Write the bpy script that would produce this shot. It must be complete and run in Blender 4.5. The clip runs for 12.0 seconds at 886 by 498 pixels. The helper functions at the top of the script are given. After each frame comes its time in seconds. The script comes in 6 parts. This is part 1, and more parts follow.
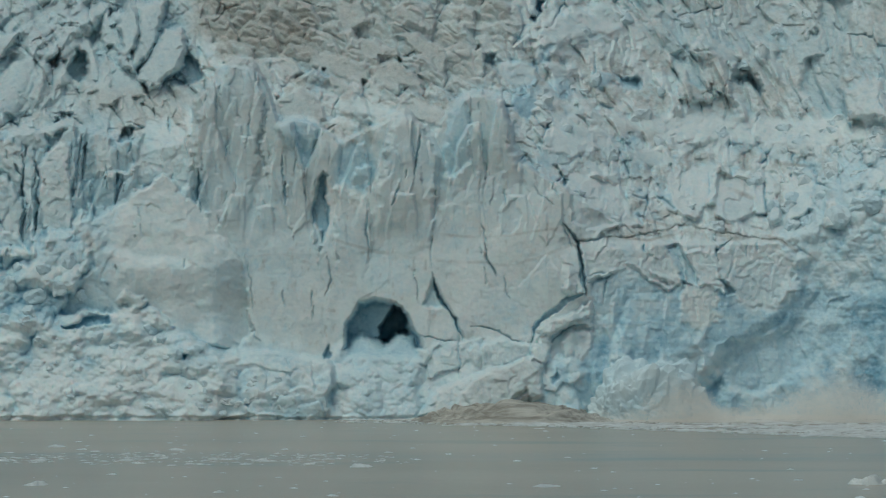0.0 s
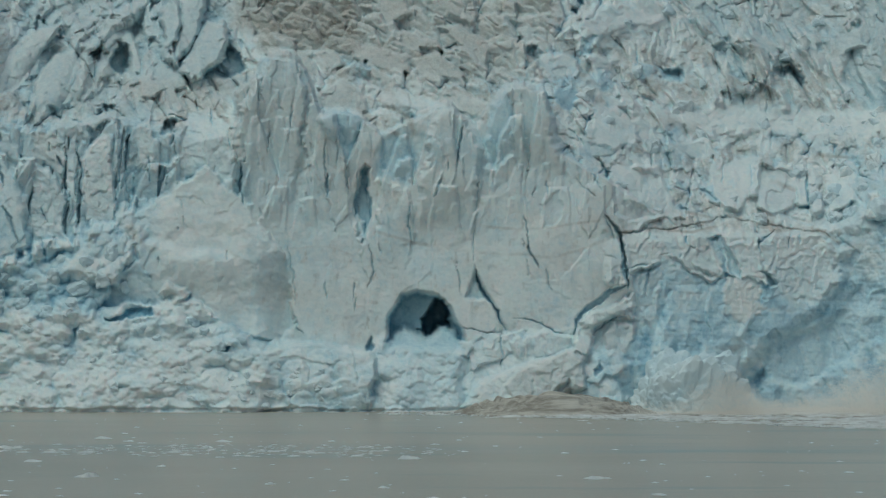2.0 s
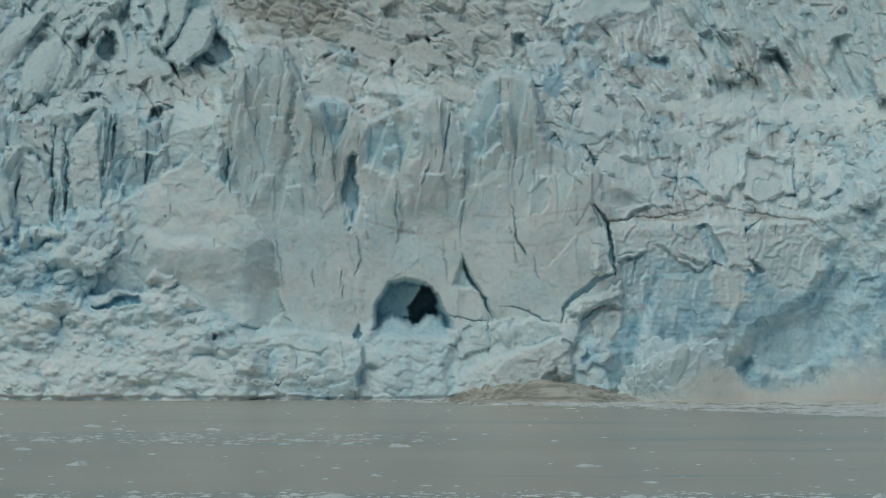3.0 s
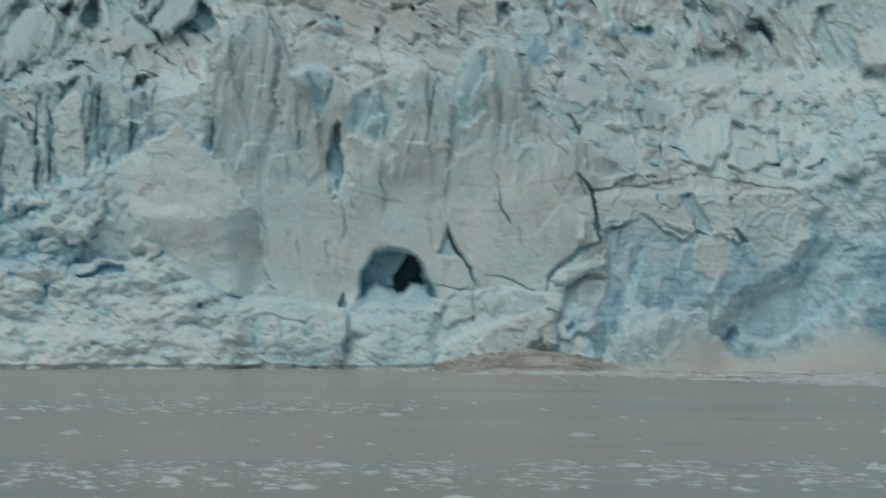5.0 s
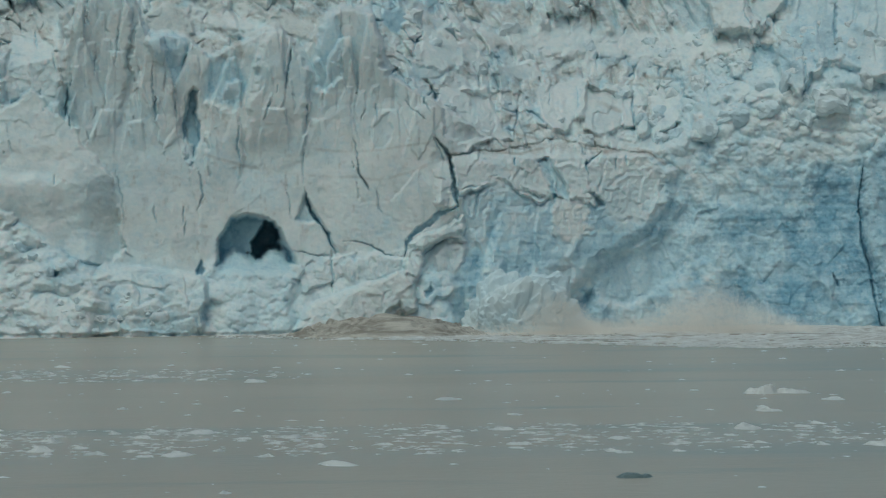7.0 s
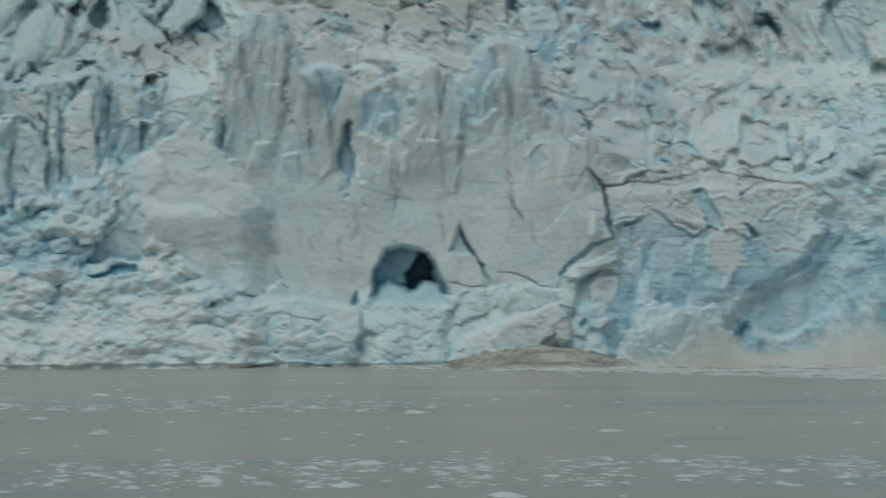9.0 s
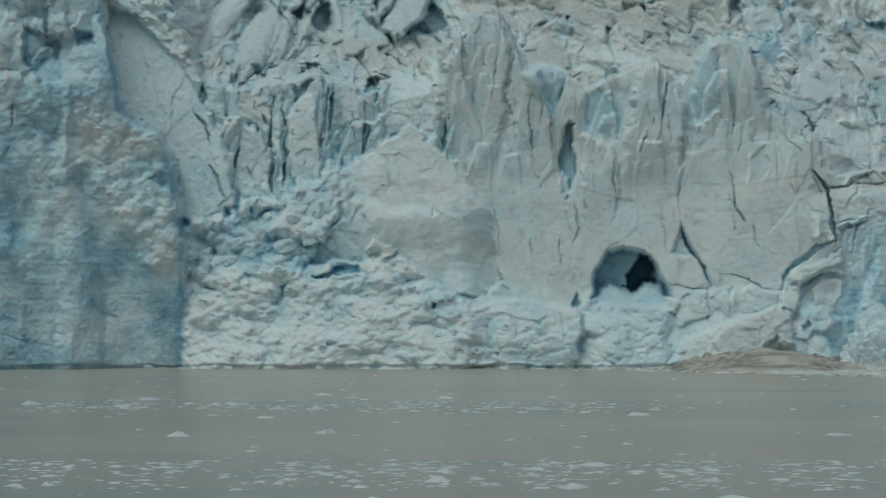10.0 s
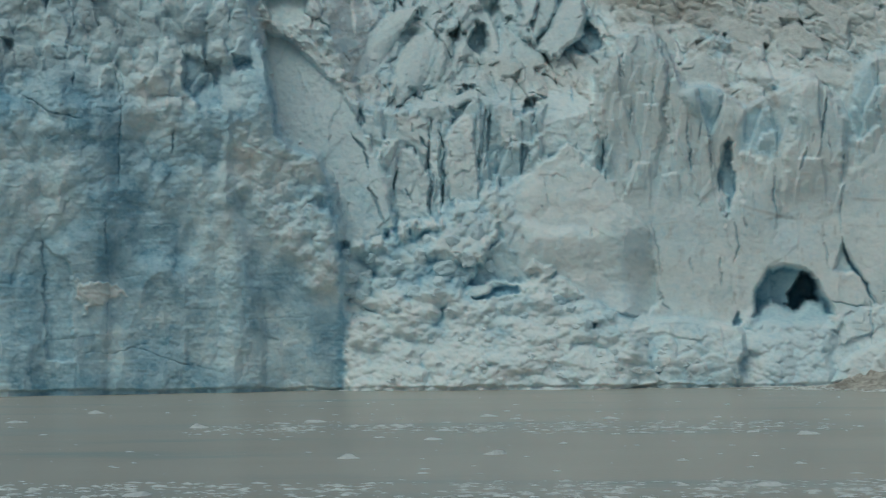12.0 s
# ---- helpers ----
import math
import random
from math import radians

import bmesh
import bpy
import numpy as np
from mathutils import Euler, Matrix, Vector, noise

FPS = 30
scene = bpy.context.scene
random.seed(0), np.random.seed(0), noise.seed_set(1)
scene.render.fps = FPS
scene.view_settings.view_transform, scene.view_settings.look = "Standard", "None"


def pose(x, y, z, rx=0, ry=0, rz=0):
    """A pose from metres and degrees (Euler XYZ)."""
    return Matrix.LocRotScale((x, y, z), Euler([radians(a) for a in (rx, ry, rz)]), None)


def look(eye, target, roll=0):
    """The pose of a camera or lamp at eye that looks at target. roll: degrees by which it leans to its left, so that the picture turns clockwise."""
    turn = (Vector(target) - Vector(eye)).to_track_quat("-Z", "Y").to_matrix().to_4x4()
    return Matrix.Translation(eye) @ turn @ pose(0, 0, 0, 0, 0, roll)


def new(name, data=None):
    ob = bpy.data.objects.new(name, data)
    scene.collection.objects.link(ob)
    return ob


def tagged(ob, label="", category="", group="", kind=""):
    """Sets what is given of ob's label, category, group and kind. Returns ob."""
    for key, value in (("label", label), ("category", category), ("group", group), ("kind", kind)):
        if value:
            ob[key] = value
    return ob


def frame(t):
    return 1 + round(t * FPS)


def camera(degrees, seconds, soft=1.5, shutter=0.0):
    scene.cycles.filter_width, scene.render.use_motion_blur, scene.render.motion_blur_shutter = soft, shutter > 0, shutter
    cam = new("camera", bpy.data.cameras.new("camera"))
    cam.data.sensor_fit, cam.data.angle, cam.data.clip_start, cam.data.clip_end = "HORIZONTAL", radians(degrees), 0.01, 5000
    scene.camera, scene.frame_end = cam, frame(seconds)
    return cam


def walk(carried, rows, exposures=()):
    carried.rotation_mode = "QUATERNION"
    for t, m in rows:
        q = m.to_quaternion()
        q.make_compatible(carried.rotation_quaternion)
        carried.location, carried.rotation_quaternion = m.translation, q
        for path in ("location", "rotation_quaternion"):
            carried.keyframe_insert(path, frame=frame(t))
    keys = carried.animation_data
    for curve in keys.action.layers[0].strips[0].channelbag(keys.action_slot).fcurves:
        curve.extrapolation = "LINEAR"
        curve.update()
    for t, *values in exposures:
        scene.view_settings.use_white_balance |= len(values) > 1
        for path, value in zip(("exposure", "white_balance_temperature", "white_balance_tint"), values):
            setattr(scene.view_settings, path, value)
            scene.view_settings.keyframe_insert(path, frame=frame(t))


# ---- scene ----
cam = camera(20.0, 12.0, soft=1.25, shutter=0.6)
# seconds, drift of the boat along x, yaw, pitch, roll
ROWS = [
    (0.0, 0.00, 0.000, 1.482, 0.000),
    (0.5, -0.73, 0.318, 1.505, -0.005),
    (1.0, -1.46, 0.526, 1.486, -0.040),
    (1.5, -2.19, 0.767, 1.407, -0.030),
    (2.0, -2.92, 0.691, 1.300, 0.000),
    (2.5, -3.65, 0.275, 1.142, -0.020),
    (3.0, -4.38, 0.264, 1.029, -0.000),
    (3.2, -4.68, 0.326, 1.000, -0.000),
    (4.8, -7.02, 0.200, 0.655, -0.080),
    (5.0, -7.31, -0.355, 0.320, -0.060),
    (5.5, -8.04, -2.025, -0.139, 0.050),
    (6.0, -8.77, -3.394, -0.392, 0.325),
    (6.5, -9.50, -4.096, -0.523, 0.381),
    (6.7, -9.79, -4.020, -0.523, 0.390),
    (8.3, -12.13, -2.545, 0.110, 0.610),
    (8.5, -12.42, -2.135, 0.187, 0.606),
    (9.0, -13.15, -0.625, 0.259, 0.400),
    (9.5, -13.88, 2.613, 0.363, 0.300),
    (10.0, -14.62, 4.275, 0.318, 0.210),
    (10.5, -15.35, 5.068, 0.324, 0.410),
    (11.0, -16.08, 6.277, 0.468, 0.400),
    (11.5, -16.81, 6.857, 0.626, 0.534),
    (12.0, -17.54, 7.640, 0.825, 0.854),
]
EYE = 25.0
walk(cam, [(t, pose(x, 0, EYE, 90 + pitch, roll, yaw)) for t, x, yaw, pitch, roll in ROWS], exposures=[(0.0, -1.09, 5600, -10.0), (12.0, -1.09, 5600, -10.0)])

# ---- light: a bright overcast sky ----
world = bpy.data.worlds.new("overcast_sky")
scene.world = world
world.use_nodes = True
wn, wl = world.node_tree.nodes, world.node_tree.links
SUN_UP, SUN_TURN = 62.0, 214.0
sky = wn.new("ShaderNodeTexSky")
sky.sky_type, sky.sun_disc = "NISHITA", False
sky.sun_elevation, sky.sun_rotation = radians(SUN_UP), radians(SUN_TURN)
sky.air_density, sky.dust_density, sky.ozone_density = 1.0, 6.0, 1.0
wl.new(sky.outputs[0], wn["Background"].inputs[0])
wn["Background"].inputs[1].default_value = 0.115
sun = new("sun", bpy.data.lights.new("sun", "SUN"))
sun.data.energy, sun.data.angle, sun.data.color = 1.0, radians(40), (1.0, 0.97, 0.92)
sd = Vector((math.sin(radians(SUN_TURN)) * math.cos(radians(SUN_UP)), math.cos(radians(SUN_TURN)) * math.cos(radians(SUN_UP)), math.sin(radians(SUN_UP))))
sun.matrix_world = look(sd * 900 + Vector((0, 400, 0)), (0, 400, 0))


# ---- materials ----
def material(name):
    m = bpy.data.materials.new(name)
    m.use_nodes = True
    return m, m.node_tree.nodes, m.node_tree.links, m.node_tree.nodes["Principled BSDF"]


def noise_node(n, l, scale, detail=4.0, rough=0.55, stretch=None, source="Object"):
    tc = n.new("ShaderNodeTexCoord")
    nz = n.new("ShaderNodeTexNoise")
    nz.inputs["Scale"].default_value = scale
    nz.inputs["Detail"].default_value = detail
    nz.inputs["Roughness"].default_value = rough
    if stretch:
        mp = n.new("ShaderNodeMapping")
        mp.inputs["Scale"].default_value = stretch
        l.new(tc.outputs[source], mp.inputs[0])
        l.new(mp.outputs[0], nz.inputs["Vector"])
    else:
        l.new(tc.outputs[source], nz.inputs["Vector"])
    return nz.outputs["Fac"]


def ramp(n, l, fac, stops):
    r = n.new("ShaderNodeValToRGB")
    e = r.color_ramp.elements
    while len(e) < len(stops):
        e.new(0.5)
    for k, (p, c) in zip(e, stops):
        k.position = p
        k.color = (*c, 1) if len(c) == 3 else c
    l.new(fac, r.inputs[0])
    return r.outputs[0]


def mixc(n, l, fac, c1, c2, mode="MIX"):
    m = n.new("ShaderNodeMix")
    m.data_type, m.blend_type = "RGBA", mode
    for sock, v in ((m.inputs[0], fac), (m.inputs[6], c1), (m.inputs[7], c2)):
        if hasattr(v, "is_linked"):
            l.new(v, sock)
        elif isinstance(v, (int, float)):
            sock.default_value = v
        else:
            sock.default_value = (*v, 1)
    return m.outputs[2]


def math_node(n, l, op, x, y):
    m = n.new("ShaderNodeMath")
    m.operation, m.use_clamp = op.replace("_FREE", ""), op == "ADD"
    for sock, v in zip(m.inputs, (x, y)):
        if hasattr(v, "is_linked"):
            l.new(v, sock)
        else:
            sock.default_value = v
    return m.outputs[0]


def bump(n, l, height, strength, dist, bsdf, under=None):
    b = n.new("ShaderNodeBump")
    b.inputs["Strength"].default_value, b.inputs["Distance"].default_value = strength, dist
    l.new(height, b.inputs["Height"])
    if under:
        l.new(under, b.inputs["Normal"])
    l.new(b.outputs[0], bsdf.inputs["Normal"])
    return b.outputs[0]


WHITE_ICE, BLUE_ICE = (0.785, 0.82, 0.80), (0.27, 0.45, 0.56)


def glacier_ice():
    """Firn, dense blue ice and rock flour, told apart by two attributes of the mesh, which also carry painted shade."""
    m, n, l, p = material("glacier_ice")
    blue = n.new("ShaderNodeAttribute")
    blue.attribute_name = "blue"
    dirt = n.new("ShaderNodeAttribute")
    dirt.attribute_name = "dirt"
    big, small, fine = noise_node(n, l, 0.09, 6, 0.6), noise_node(n, l, 0.9, 6, 0.65), noise_node(n, l, 4.0, 4, 0.6)
    veins, crumbs = noise_node(n, l, 0.28, 9, 0.72), noise_node(n, l, 0.55, 9, 0.75, (1, 1, 1.3))
    firn = ramp(n, l, big, [(0.3, (0.72, 0.795, 0.80)), (0.5, WHITE_ICE), (0.72, (0.80, 0.815, 0.785))])
    firn = mixc(n, l, 0.55, firn, ramp(n, l, small, [(0.3, (0.72, 0.79, 0.795)), (0.5, (0.81, 0.835, 0.815)), (0.7, (0.88, 0.885, 0.855))]))
    deep = ramp(n, l, small, [(0.3, (0.18, 0.35, 0.48)), (0.55, BLUE_ICE), (0.75, (0.40, 0.58, 0.66))])
    layers = noise_node(n, l, 1.0, 5, 0.6, (0.12, 0.12, 1.3))
    deep = mixc(n, l, 0.22, deep, ramp(n, l, layers, [(0.35, (0.18, 0.36, 0.49)), (0.6, (0.40, 0.58, 0.65))]))
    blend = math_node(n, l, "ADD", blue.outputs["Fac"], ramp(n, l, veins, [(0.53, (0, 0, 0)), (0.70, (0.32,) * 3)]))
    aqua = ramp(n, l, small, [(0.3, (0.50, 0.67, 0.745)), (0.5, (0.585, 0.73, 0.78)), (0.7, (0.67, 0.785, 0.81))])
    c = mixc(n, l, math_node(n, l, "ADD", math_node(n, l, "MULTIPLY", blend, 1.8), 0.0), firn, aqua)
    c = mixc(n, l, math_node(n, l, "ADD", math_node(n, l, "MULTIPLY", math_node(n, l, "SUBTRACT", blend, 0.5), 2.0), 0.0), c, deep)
    specks = ramp(n, l, fine, [(0.38, (1, 1, 1)), (0.62, (0.65, 0.65, 0.65))])
    grit = math_node(n, l, "MULTIPLY", dirt.outputs["Fac"], specks)
    bare = math_node(n, l, "ADD", math_node(n, l, "SUBTRACT", 1.0, math_node(n, l, "MULTIPLY", blue.outputs["Fac"], 1.6)), 0.0)
    grit = math_node(n, l, "ADD", grit, math_node(n, l, "MULTIPLY", bare, ramp(n, l, crumbs, [(0.60, (0, 0, 0)), (0.80, (0.12,) * 3)])))
    c = mixc(n, l, grit, c, ramp(n, l, small, [(0.3, (0.27, 0.23, 0.185)), (0.7, (0.47, 0.42, 0.345))]))
    l.new(c, p.inputs["Base Color"])
    l.new(ramp(n, l, small, [(0.3, (0.75,) * 3), (0.7, (0.5,) * 3)]), p.inputs["Roughness"])
    p.inputs["Specular IOR Level"].default_value = 0.25
    p.inputs["Subsurface Weight"].default_value = 0.35
    p.inputs["Subsurface Radius"].default_value = (0.55, 0.9, 1.0)
    p.inputs["Subsurface Scale"].default_value = 0.3
    b1 = bump(n, l, small, 0.16, 0.4, p)
    bump(n, l, fine, 0.3, 0.1, p, b1)
    return m


def loose_ice(name, tint, shade):
    """Broken ice: bubbly white with glassy bluish spots, each piece a little different."""
    m, n, l, p = material(name)
    info = n.new("ShaderNodeObjectInfo")
    small, fine = noise_node(n, l, 0.8, 5, 0.6), noise_node(n, l, 5.0, 4, 0.6)
    c = mixc(n, l, ramp(n, l, small, [(0.42, (0, 0, 0)), (0.68, (1, 1, 1))]), tint, shade)
    c = mixc(n, l, math_node(n, l, "MULTIPLY", info.outputs["Random"], 0.35), c, shade)
    l.new(c, p.inputs["Base Color"])
    p.inputs["Roughness"].default_value = 0.55
    p.inputs["Specular IOR Level"].default_value = 0.3
    b1 = bump(n, l, small, 0.25, 0.4, p)
    bump(n, l, fine, 0.4, 0.08, p, b1)
    return m


def silty_water():
    m, n, l, p = material("silty_water")
    wide = noise_node(n, l, 0.02, 4, 0.55, (0.35, 1.0, 1.0))
    streak = noise_node(n, l, 0.05, 5, 0.6, (0.22, 1.0, 1.0))
    c = ramp(n, l, wide, [(0.35, (0.42, 0.375, 0.31)), (0.65, (0.475, 0.42, 0.345))])
    c = mixc(n, l, ramp(n, l, streak, [(0.56, (0, 0, 0)), (0.70, (0.6, 0.6, 0.6))]), c, (0.27, 0.315, 0.30))
    tc = n.new("ShaderNodeTexCoord")
    xyz = n.new("ShaderNodeSeparateXYZ")
    l.new(tc.outputs["Object"], xyz.inputs[0])
    span = n.new("ShaderNodeMapRange")
    span.inputs["From Min"].default_value, span.inputs["From Max"].default_value = 230, 480
    l.new(math_node(n, l, "ADD_FREE", xyz.outputs["Y"], math_node(n, l, "MULTIPLY", wide, 18.0)), span.inputs["Value"])
    belt = ramp(n, l, span.outputs["Result"], [(0.14, (0, 0, 0)), (0.20, (0.45,) * 3), (0.34, (0.45,) * 3), (0.42, (0, 0, 0)), (0.80, (0, 0, 0)), (0.86, (0.4,) * 3), (0.90, (0.4,) * 3), (0.96, (0, 0, 0))])
    slick = math_node(n, l, "MULTIPLY", belt, ramp(n, l, streak, [(0.38, (0, 0, 0)), (0.55, (1, 1, 1))]))
    c = mixc(n, l, slick, c, (0.365, 0.38, 0.35))
    l.new(c, p.inputs["Base Color"])
    p.inputs["Roughness"].default_value = 0.26
    p.inputs["IOR"].default_value = 1.33
    swell = noise_node(n, l, 0.6, 3, 0.5, (0.6, 1.0, 1.0))
    ripple = noise_node(n, l, 3.0, 4, 0.6, (0.7, 1.0, 1.0))
    b1 = bump(n, l, swell, 0.35, 0.3, p)
    bump(n, l, ripple, 0.4, 0.08, p, b1)
    return m


def foam_material(name, light, dark, streak=0.5):
    m, n, l, p = material(name)
    small, fine = noise_node(n, l, 0.5, 6, 0.65, (streak, 1, 1)), noise_node(n, l, 2.5, 4, 0.6)
    c = ramp(n, l, small, [(0.38, dark), (0.60, light)])
    l.new(c, p.inputs["Base Color"])
    p.inputs["Roughness"].default_value = 0.6
    b1 = bump(n, l, small, 0.7, 0.6, p)
    bump(n, l, fine, 0.5, 0.15, p, b1)
    return m


ICE = glacier_ice()
FLOE_ICE = loose_ice("floe_ice", (0.73, 0.725, 0.69), (0.57, 0.58, 0.555))
BLOCK_ICE = loose_ice("block_ice", (0.80, 0.83, 0.815), (0.62, 0.73, 0.765))
FRESH_ICE = loose_ice("fresh_ice", (0.73, 0.81, 0.82), (0.55, 0.69, 0.745))
CLEAR_ICE = loose_ice("clear_ice", (0.20, 0.25, 0.25), (0.11, 0.15, 0.15))
WATER = silty_water()
FOAM = foam_material("foam", (0.80, 0.80, 0.77), (0.46, 0.43, 0.385))
CHURN = foam_material("churned_silt", (0.58, 0.54, 0.47), (0.27, 0.24, 0.20), 0.12)
SPRAY = foam_material("spray_mist", (0.93, 0.88, 0.81), (0.88, 0.82, 0.74))


# ---- noise for the ice ----
def lattice(ix, iz, seed):
    h = (ix.astype(np.int64) * 374761393 + iz.astype(np.int64) * 668265263 + seed * 2147483647) & 0xFFFFFFFF
    h = ((h ^ (h >> 13)) * 1274126177) & 0xFFFFFFFF
    h = ((h ^ (h >> 16)) * 2246822519) & 0xFFFFFFFF
    return ((h ^ (h >> 15)) & 0xFFFFFF).astype(np.float32) / 0xFFFFFF


def value_noise(x, z, seed):
    ix, iz = np.floor(x), np.floor(z)
    fx, fz = x - ix, z - iz
    fx, fz = fx * fx * fx * (fx * (fx * 6 - 15) + 10), fz * fz * fz * (fz * (fz * 6 - 15) + 10)
    n00, n10 = lattice(ix, iz, seed), lattice(ix + 1, iz, seed)
    n01, n11 = lattice(ix, iz + 1, seed), lattice(ix + 1, iz + 1, seed)
    return (n00 * (1 - fx) + n10 * fx) * (1 - fz) + (n01 * (1 - fx) + n11 * fx) * fz


def fbm(x, z, sx, sz, seed, octaves=4, gain=0.5):
    """Smooth noise from -1 to 1 with features sx wide and sz high."""
    total, amp, norm = np.zeros_like(x), 1.0, 0.0
    for k in range(octaves):
        f = 2.03 ** k
        total += amp * (2 * value_noise(x * f / sx + 17.3 * k, z * f / sz - 9.1 * k, seed + k) - 1)
        norm += amp
        amp *= gain
    return total / norm


def blocks(x, z, sx, sz, seed, turn=0.0, tilt=1.0, gap=0.10, deep=0.0, rise=0.0):
    """Broken blocks sx wide and sz high: each stands out by its own amount, leans its own way, and may be parted from the next by a gap; rise makes the faces stand steeper than the slope."""
    c, s = math.cos(radians(turn)), math.sin(radians(turn))
    u, v = (x * c + z * s) / sx, (-x * s + z * c) / sz
    iu, iv = np.floor(u), np.floor(v)
    f1, f2 = np.full_like(u, 9.0), np.full_like(u, 9.0)
    high, lean_u, lean_v = np.zeros_like(u), np.zeros_like(u), np.zeros_like(u)
    for du in (-1, 0, 1):
        for dv in (-1, 0, 1):
            cu, cv = iu + du, iv + dv
            ou = u - (cu + 0.08 + 0.84 * lattice(cu, cv, seed))
            ov = v - (cv + 0.08 + 0.84 * lattice(cu, cv, seed + 1))
            d = np.sqrt(ou * ou + ov * ov)
            near = d < f1
            f2 = np.where(near, f1, np.minimum(f2, d))
            f1 = np.where(near, d, f1)
            high = np.where(near, lattice(cu, cv, seed + 2) - 0.5, high)
            lean_u = np.where(near, ou * (lattice(cu, cv, seed + 3) - 0.5), lean_u)
            lean_v = np.where(near, ov * (lattice(cu, cv, seed + 4) - 0.62 + rise), lean_v)
    high = high + tilt * (lean_u + lean_v)
    return high - deep * np.clip(1 - (f2 - f1) / gap, 0, 1) if deep else high


def gaps(x, z, sx, sz, seed, turn=0.0, width=0.06):
    """The gaps between such blocks, 1 in their middle."""
    c, s = math.cos(radians(turn)), math.sin(radians(turn))
    u, v = (x * c + z * s) / sx, (-x * s + z * c) / sz
    iu, iv = np.floor(u), np.floor(v)
    f1, f2 = np.full_like(u, 9.0), np.full_like(u, 9.0)
    for du in (-1, 0, 1):
        for dv in (-1, 0, 1):
            cu, cv = iu + du, iv + dv
            d = np.hypot(u - (cu + 0.08 + 0.84 * lattice(cu, cv, seed)), v - (cv + 0.08 + 0.84 * lattice(cu, cv, seed + 1)))
            f2 = np.minimum(f2, np.maximum(f1, d))
            f1 = np.minimum(f1, d)
    return np.clip(1.3 - (f2 - f1) / width, 0, 1)


def fins(x, z, sx, sz, seed, turn=0.0, octaves=4):
    """Sharp-crested fins sx apart and sz long, from -1 to 1."""
    c, s = math.cos(radians(turn)), math.sin(radians(turn))
    return 1 - 3.2 * np.abs(fbm(x * c + z * s, -x * s + z * c, sx, sz, seed, octaves))


def pile(x, z, sx, sz, seed, turn=None, flat=0.3, steep=1.6, tilt=0.8):
    """A heap of angular lumps sx wide and sz high that lie over one another; turn sets their common lean, else they lie all ways."""
    u, v = x / sx, z / sz
    iu, iv = np.floor(u), np.floor(v)
    best = np.full_like(u, -9.0)
    for du in (-1, 0, 1):
        for dv in (-1, 0, 1):
            cu, cv = iu + du, iv + dv
            r = [lattice(cu, cv, seed + k) for k in range(7)]
            ou, ov = u - (cu + 0.1 + 0.8 * r[0]), v - (cv + 0.1 + 0.8 * r[1])
            th = r[2] * 3.1416 if turn is None else radians(turn) + 0.7 * (r[2] - 0.5)
            c, s = np.cos(th), np.sin(th)
            p, q = ou * c + ov * s, ov * c - ou * s
            wide = 0.55 + 0.5 * r[3]
            d = np.maximum(np.maximum(np.abs(p), np.abs(q) * 1.35), np.abs(p * 0.75 + q * (r[4] * 2 - 1)) * 1.1) / wide
            best = np.maximum(best, 0.8 * r[5] + tilt * (p * (r[6] - 0.5) + q * (r[4] - 0.6)) - steep * np.clip(d - flat, 0, None))
    return best - 0.4


def lumps(x, z, sx, sz, seed, sharp=1.0):
    """Rounded lumps sx wide and sz high that lie over one another, from 0 to 1; taken from below they are scooped facets with keen ridges between."""
    u, v = x / sx, z / sz
    iu, iv = np.floor(u), np.floor(v)
    best = np.zeros_like(u)
    for du in (-1, 0, 1):
        for dv in (-1, 0, 1):
            cu, cv = iu + du, iv + dv
            wide = 0.55 + 0.45 * lattice(cu, cv, seed + 2)
            d2 = ((u - cu - lattice(cu, cv, seed)) ** 2 + (v - cv - lattice(cu, cv, seed + 1)) ** 2) / (wide * wide)
            best = np.maximum(best, wide * np.clip(1 - d2, 0, 1) ** (0.5 * sharp))
    return best


def seracs(x, z, gap, wide, tall, seed, drop=0.9, step=1.0, turn=0.9, crown=0.6):
    """Rows of seracs one behind the other, gap apart: each has its own jagged top, stands a little before or behind its neighbours and faces its own way; drop is how much steeper its face is than the slope."""
    def top(k):
        q = x / wide + 40 * lattice(k, k * 0, seed + 9)
        cell = np.floor(q)
        f = q - cell
        r1, r2, r3 = lattice(cell, k, seed), lattice(cell, k, seed + 1), lattice(cell, k, seed + 2)
        peak = 0.15 + 0.7 * r2
        spike = np.clip(np.where(f < peak, f / peak, (1 - f) / (1 - peak)) * (1.0 + 1.6 * r3), 0, 1)
        return gap * k + tall * (0.75 * r1 - 0.7 + 0.8 * spike), cell, f, r2
    k0 = np.floor(z / gap)
    row = k0 - 2
    for d in (-1, 0, 1):
        row = np.where(z > top(k0 + d)[0], k0 + d, row)
    edge, cell, f, r2 = top(row + 1)
    h = np.clip(edge - z, 0, None)
    own, side = lattice(cell, row, seed + 5) - 0.5, lattice(cell, row, seed + 6) - 0.5
    return drop * (z - gap * (row + 0.5)) + step * own + turn * side * (f - 0.5) * wide - crown * np.clip(1 - h / (crown + 0.3), 0, 1) ** 2


def blurred(field, reach):
    """The mean over a square of that half width, in cells of the sheet."""
    p = np.pad(field, reach + 1, "edge").astype(np.float64).cumsum(0).cumsum(1)
    n = 2 * reach + 1
    return ((p[n:-1, n:-1] - p[:-n - 1, n:-1] - p[n:-1, :-n - 1] + p[:-n - 1, :-n - 1]) / (n * n)).astype(np.float32)


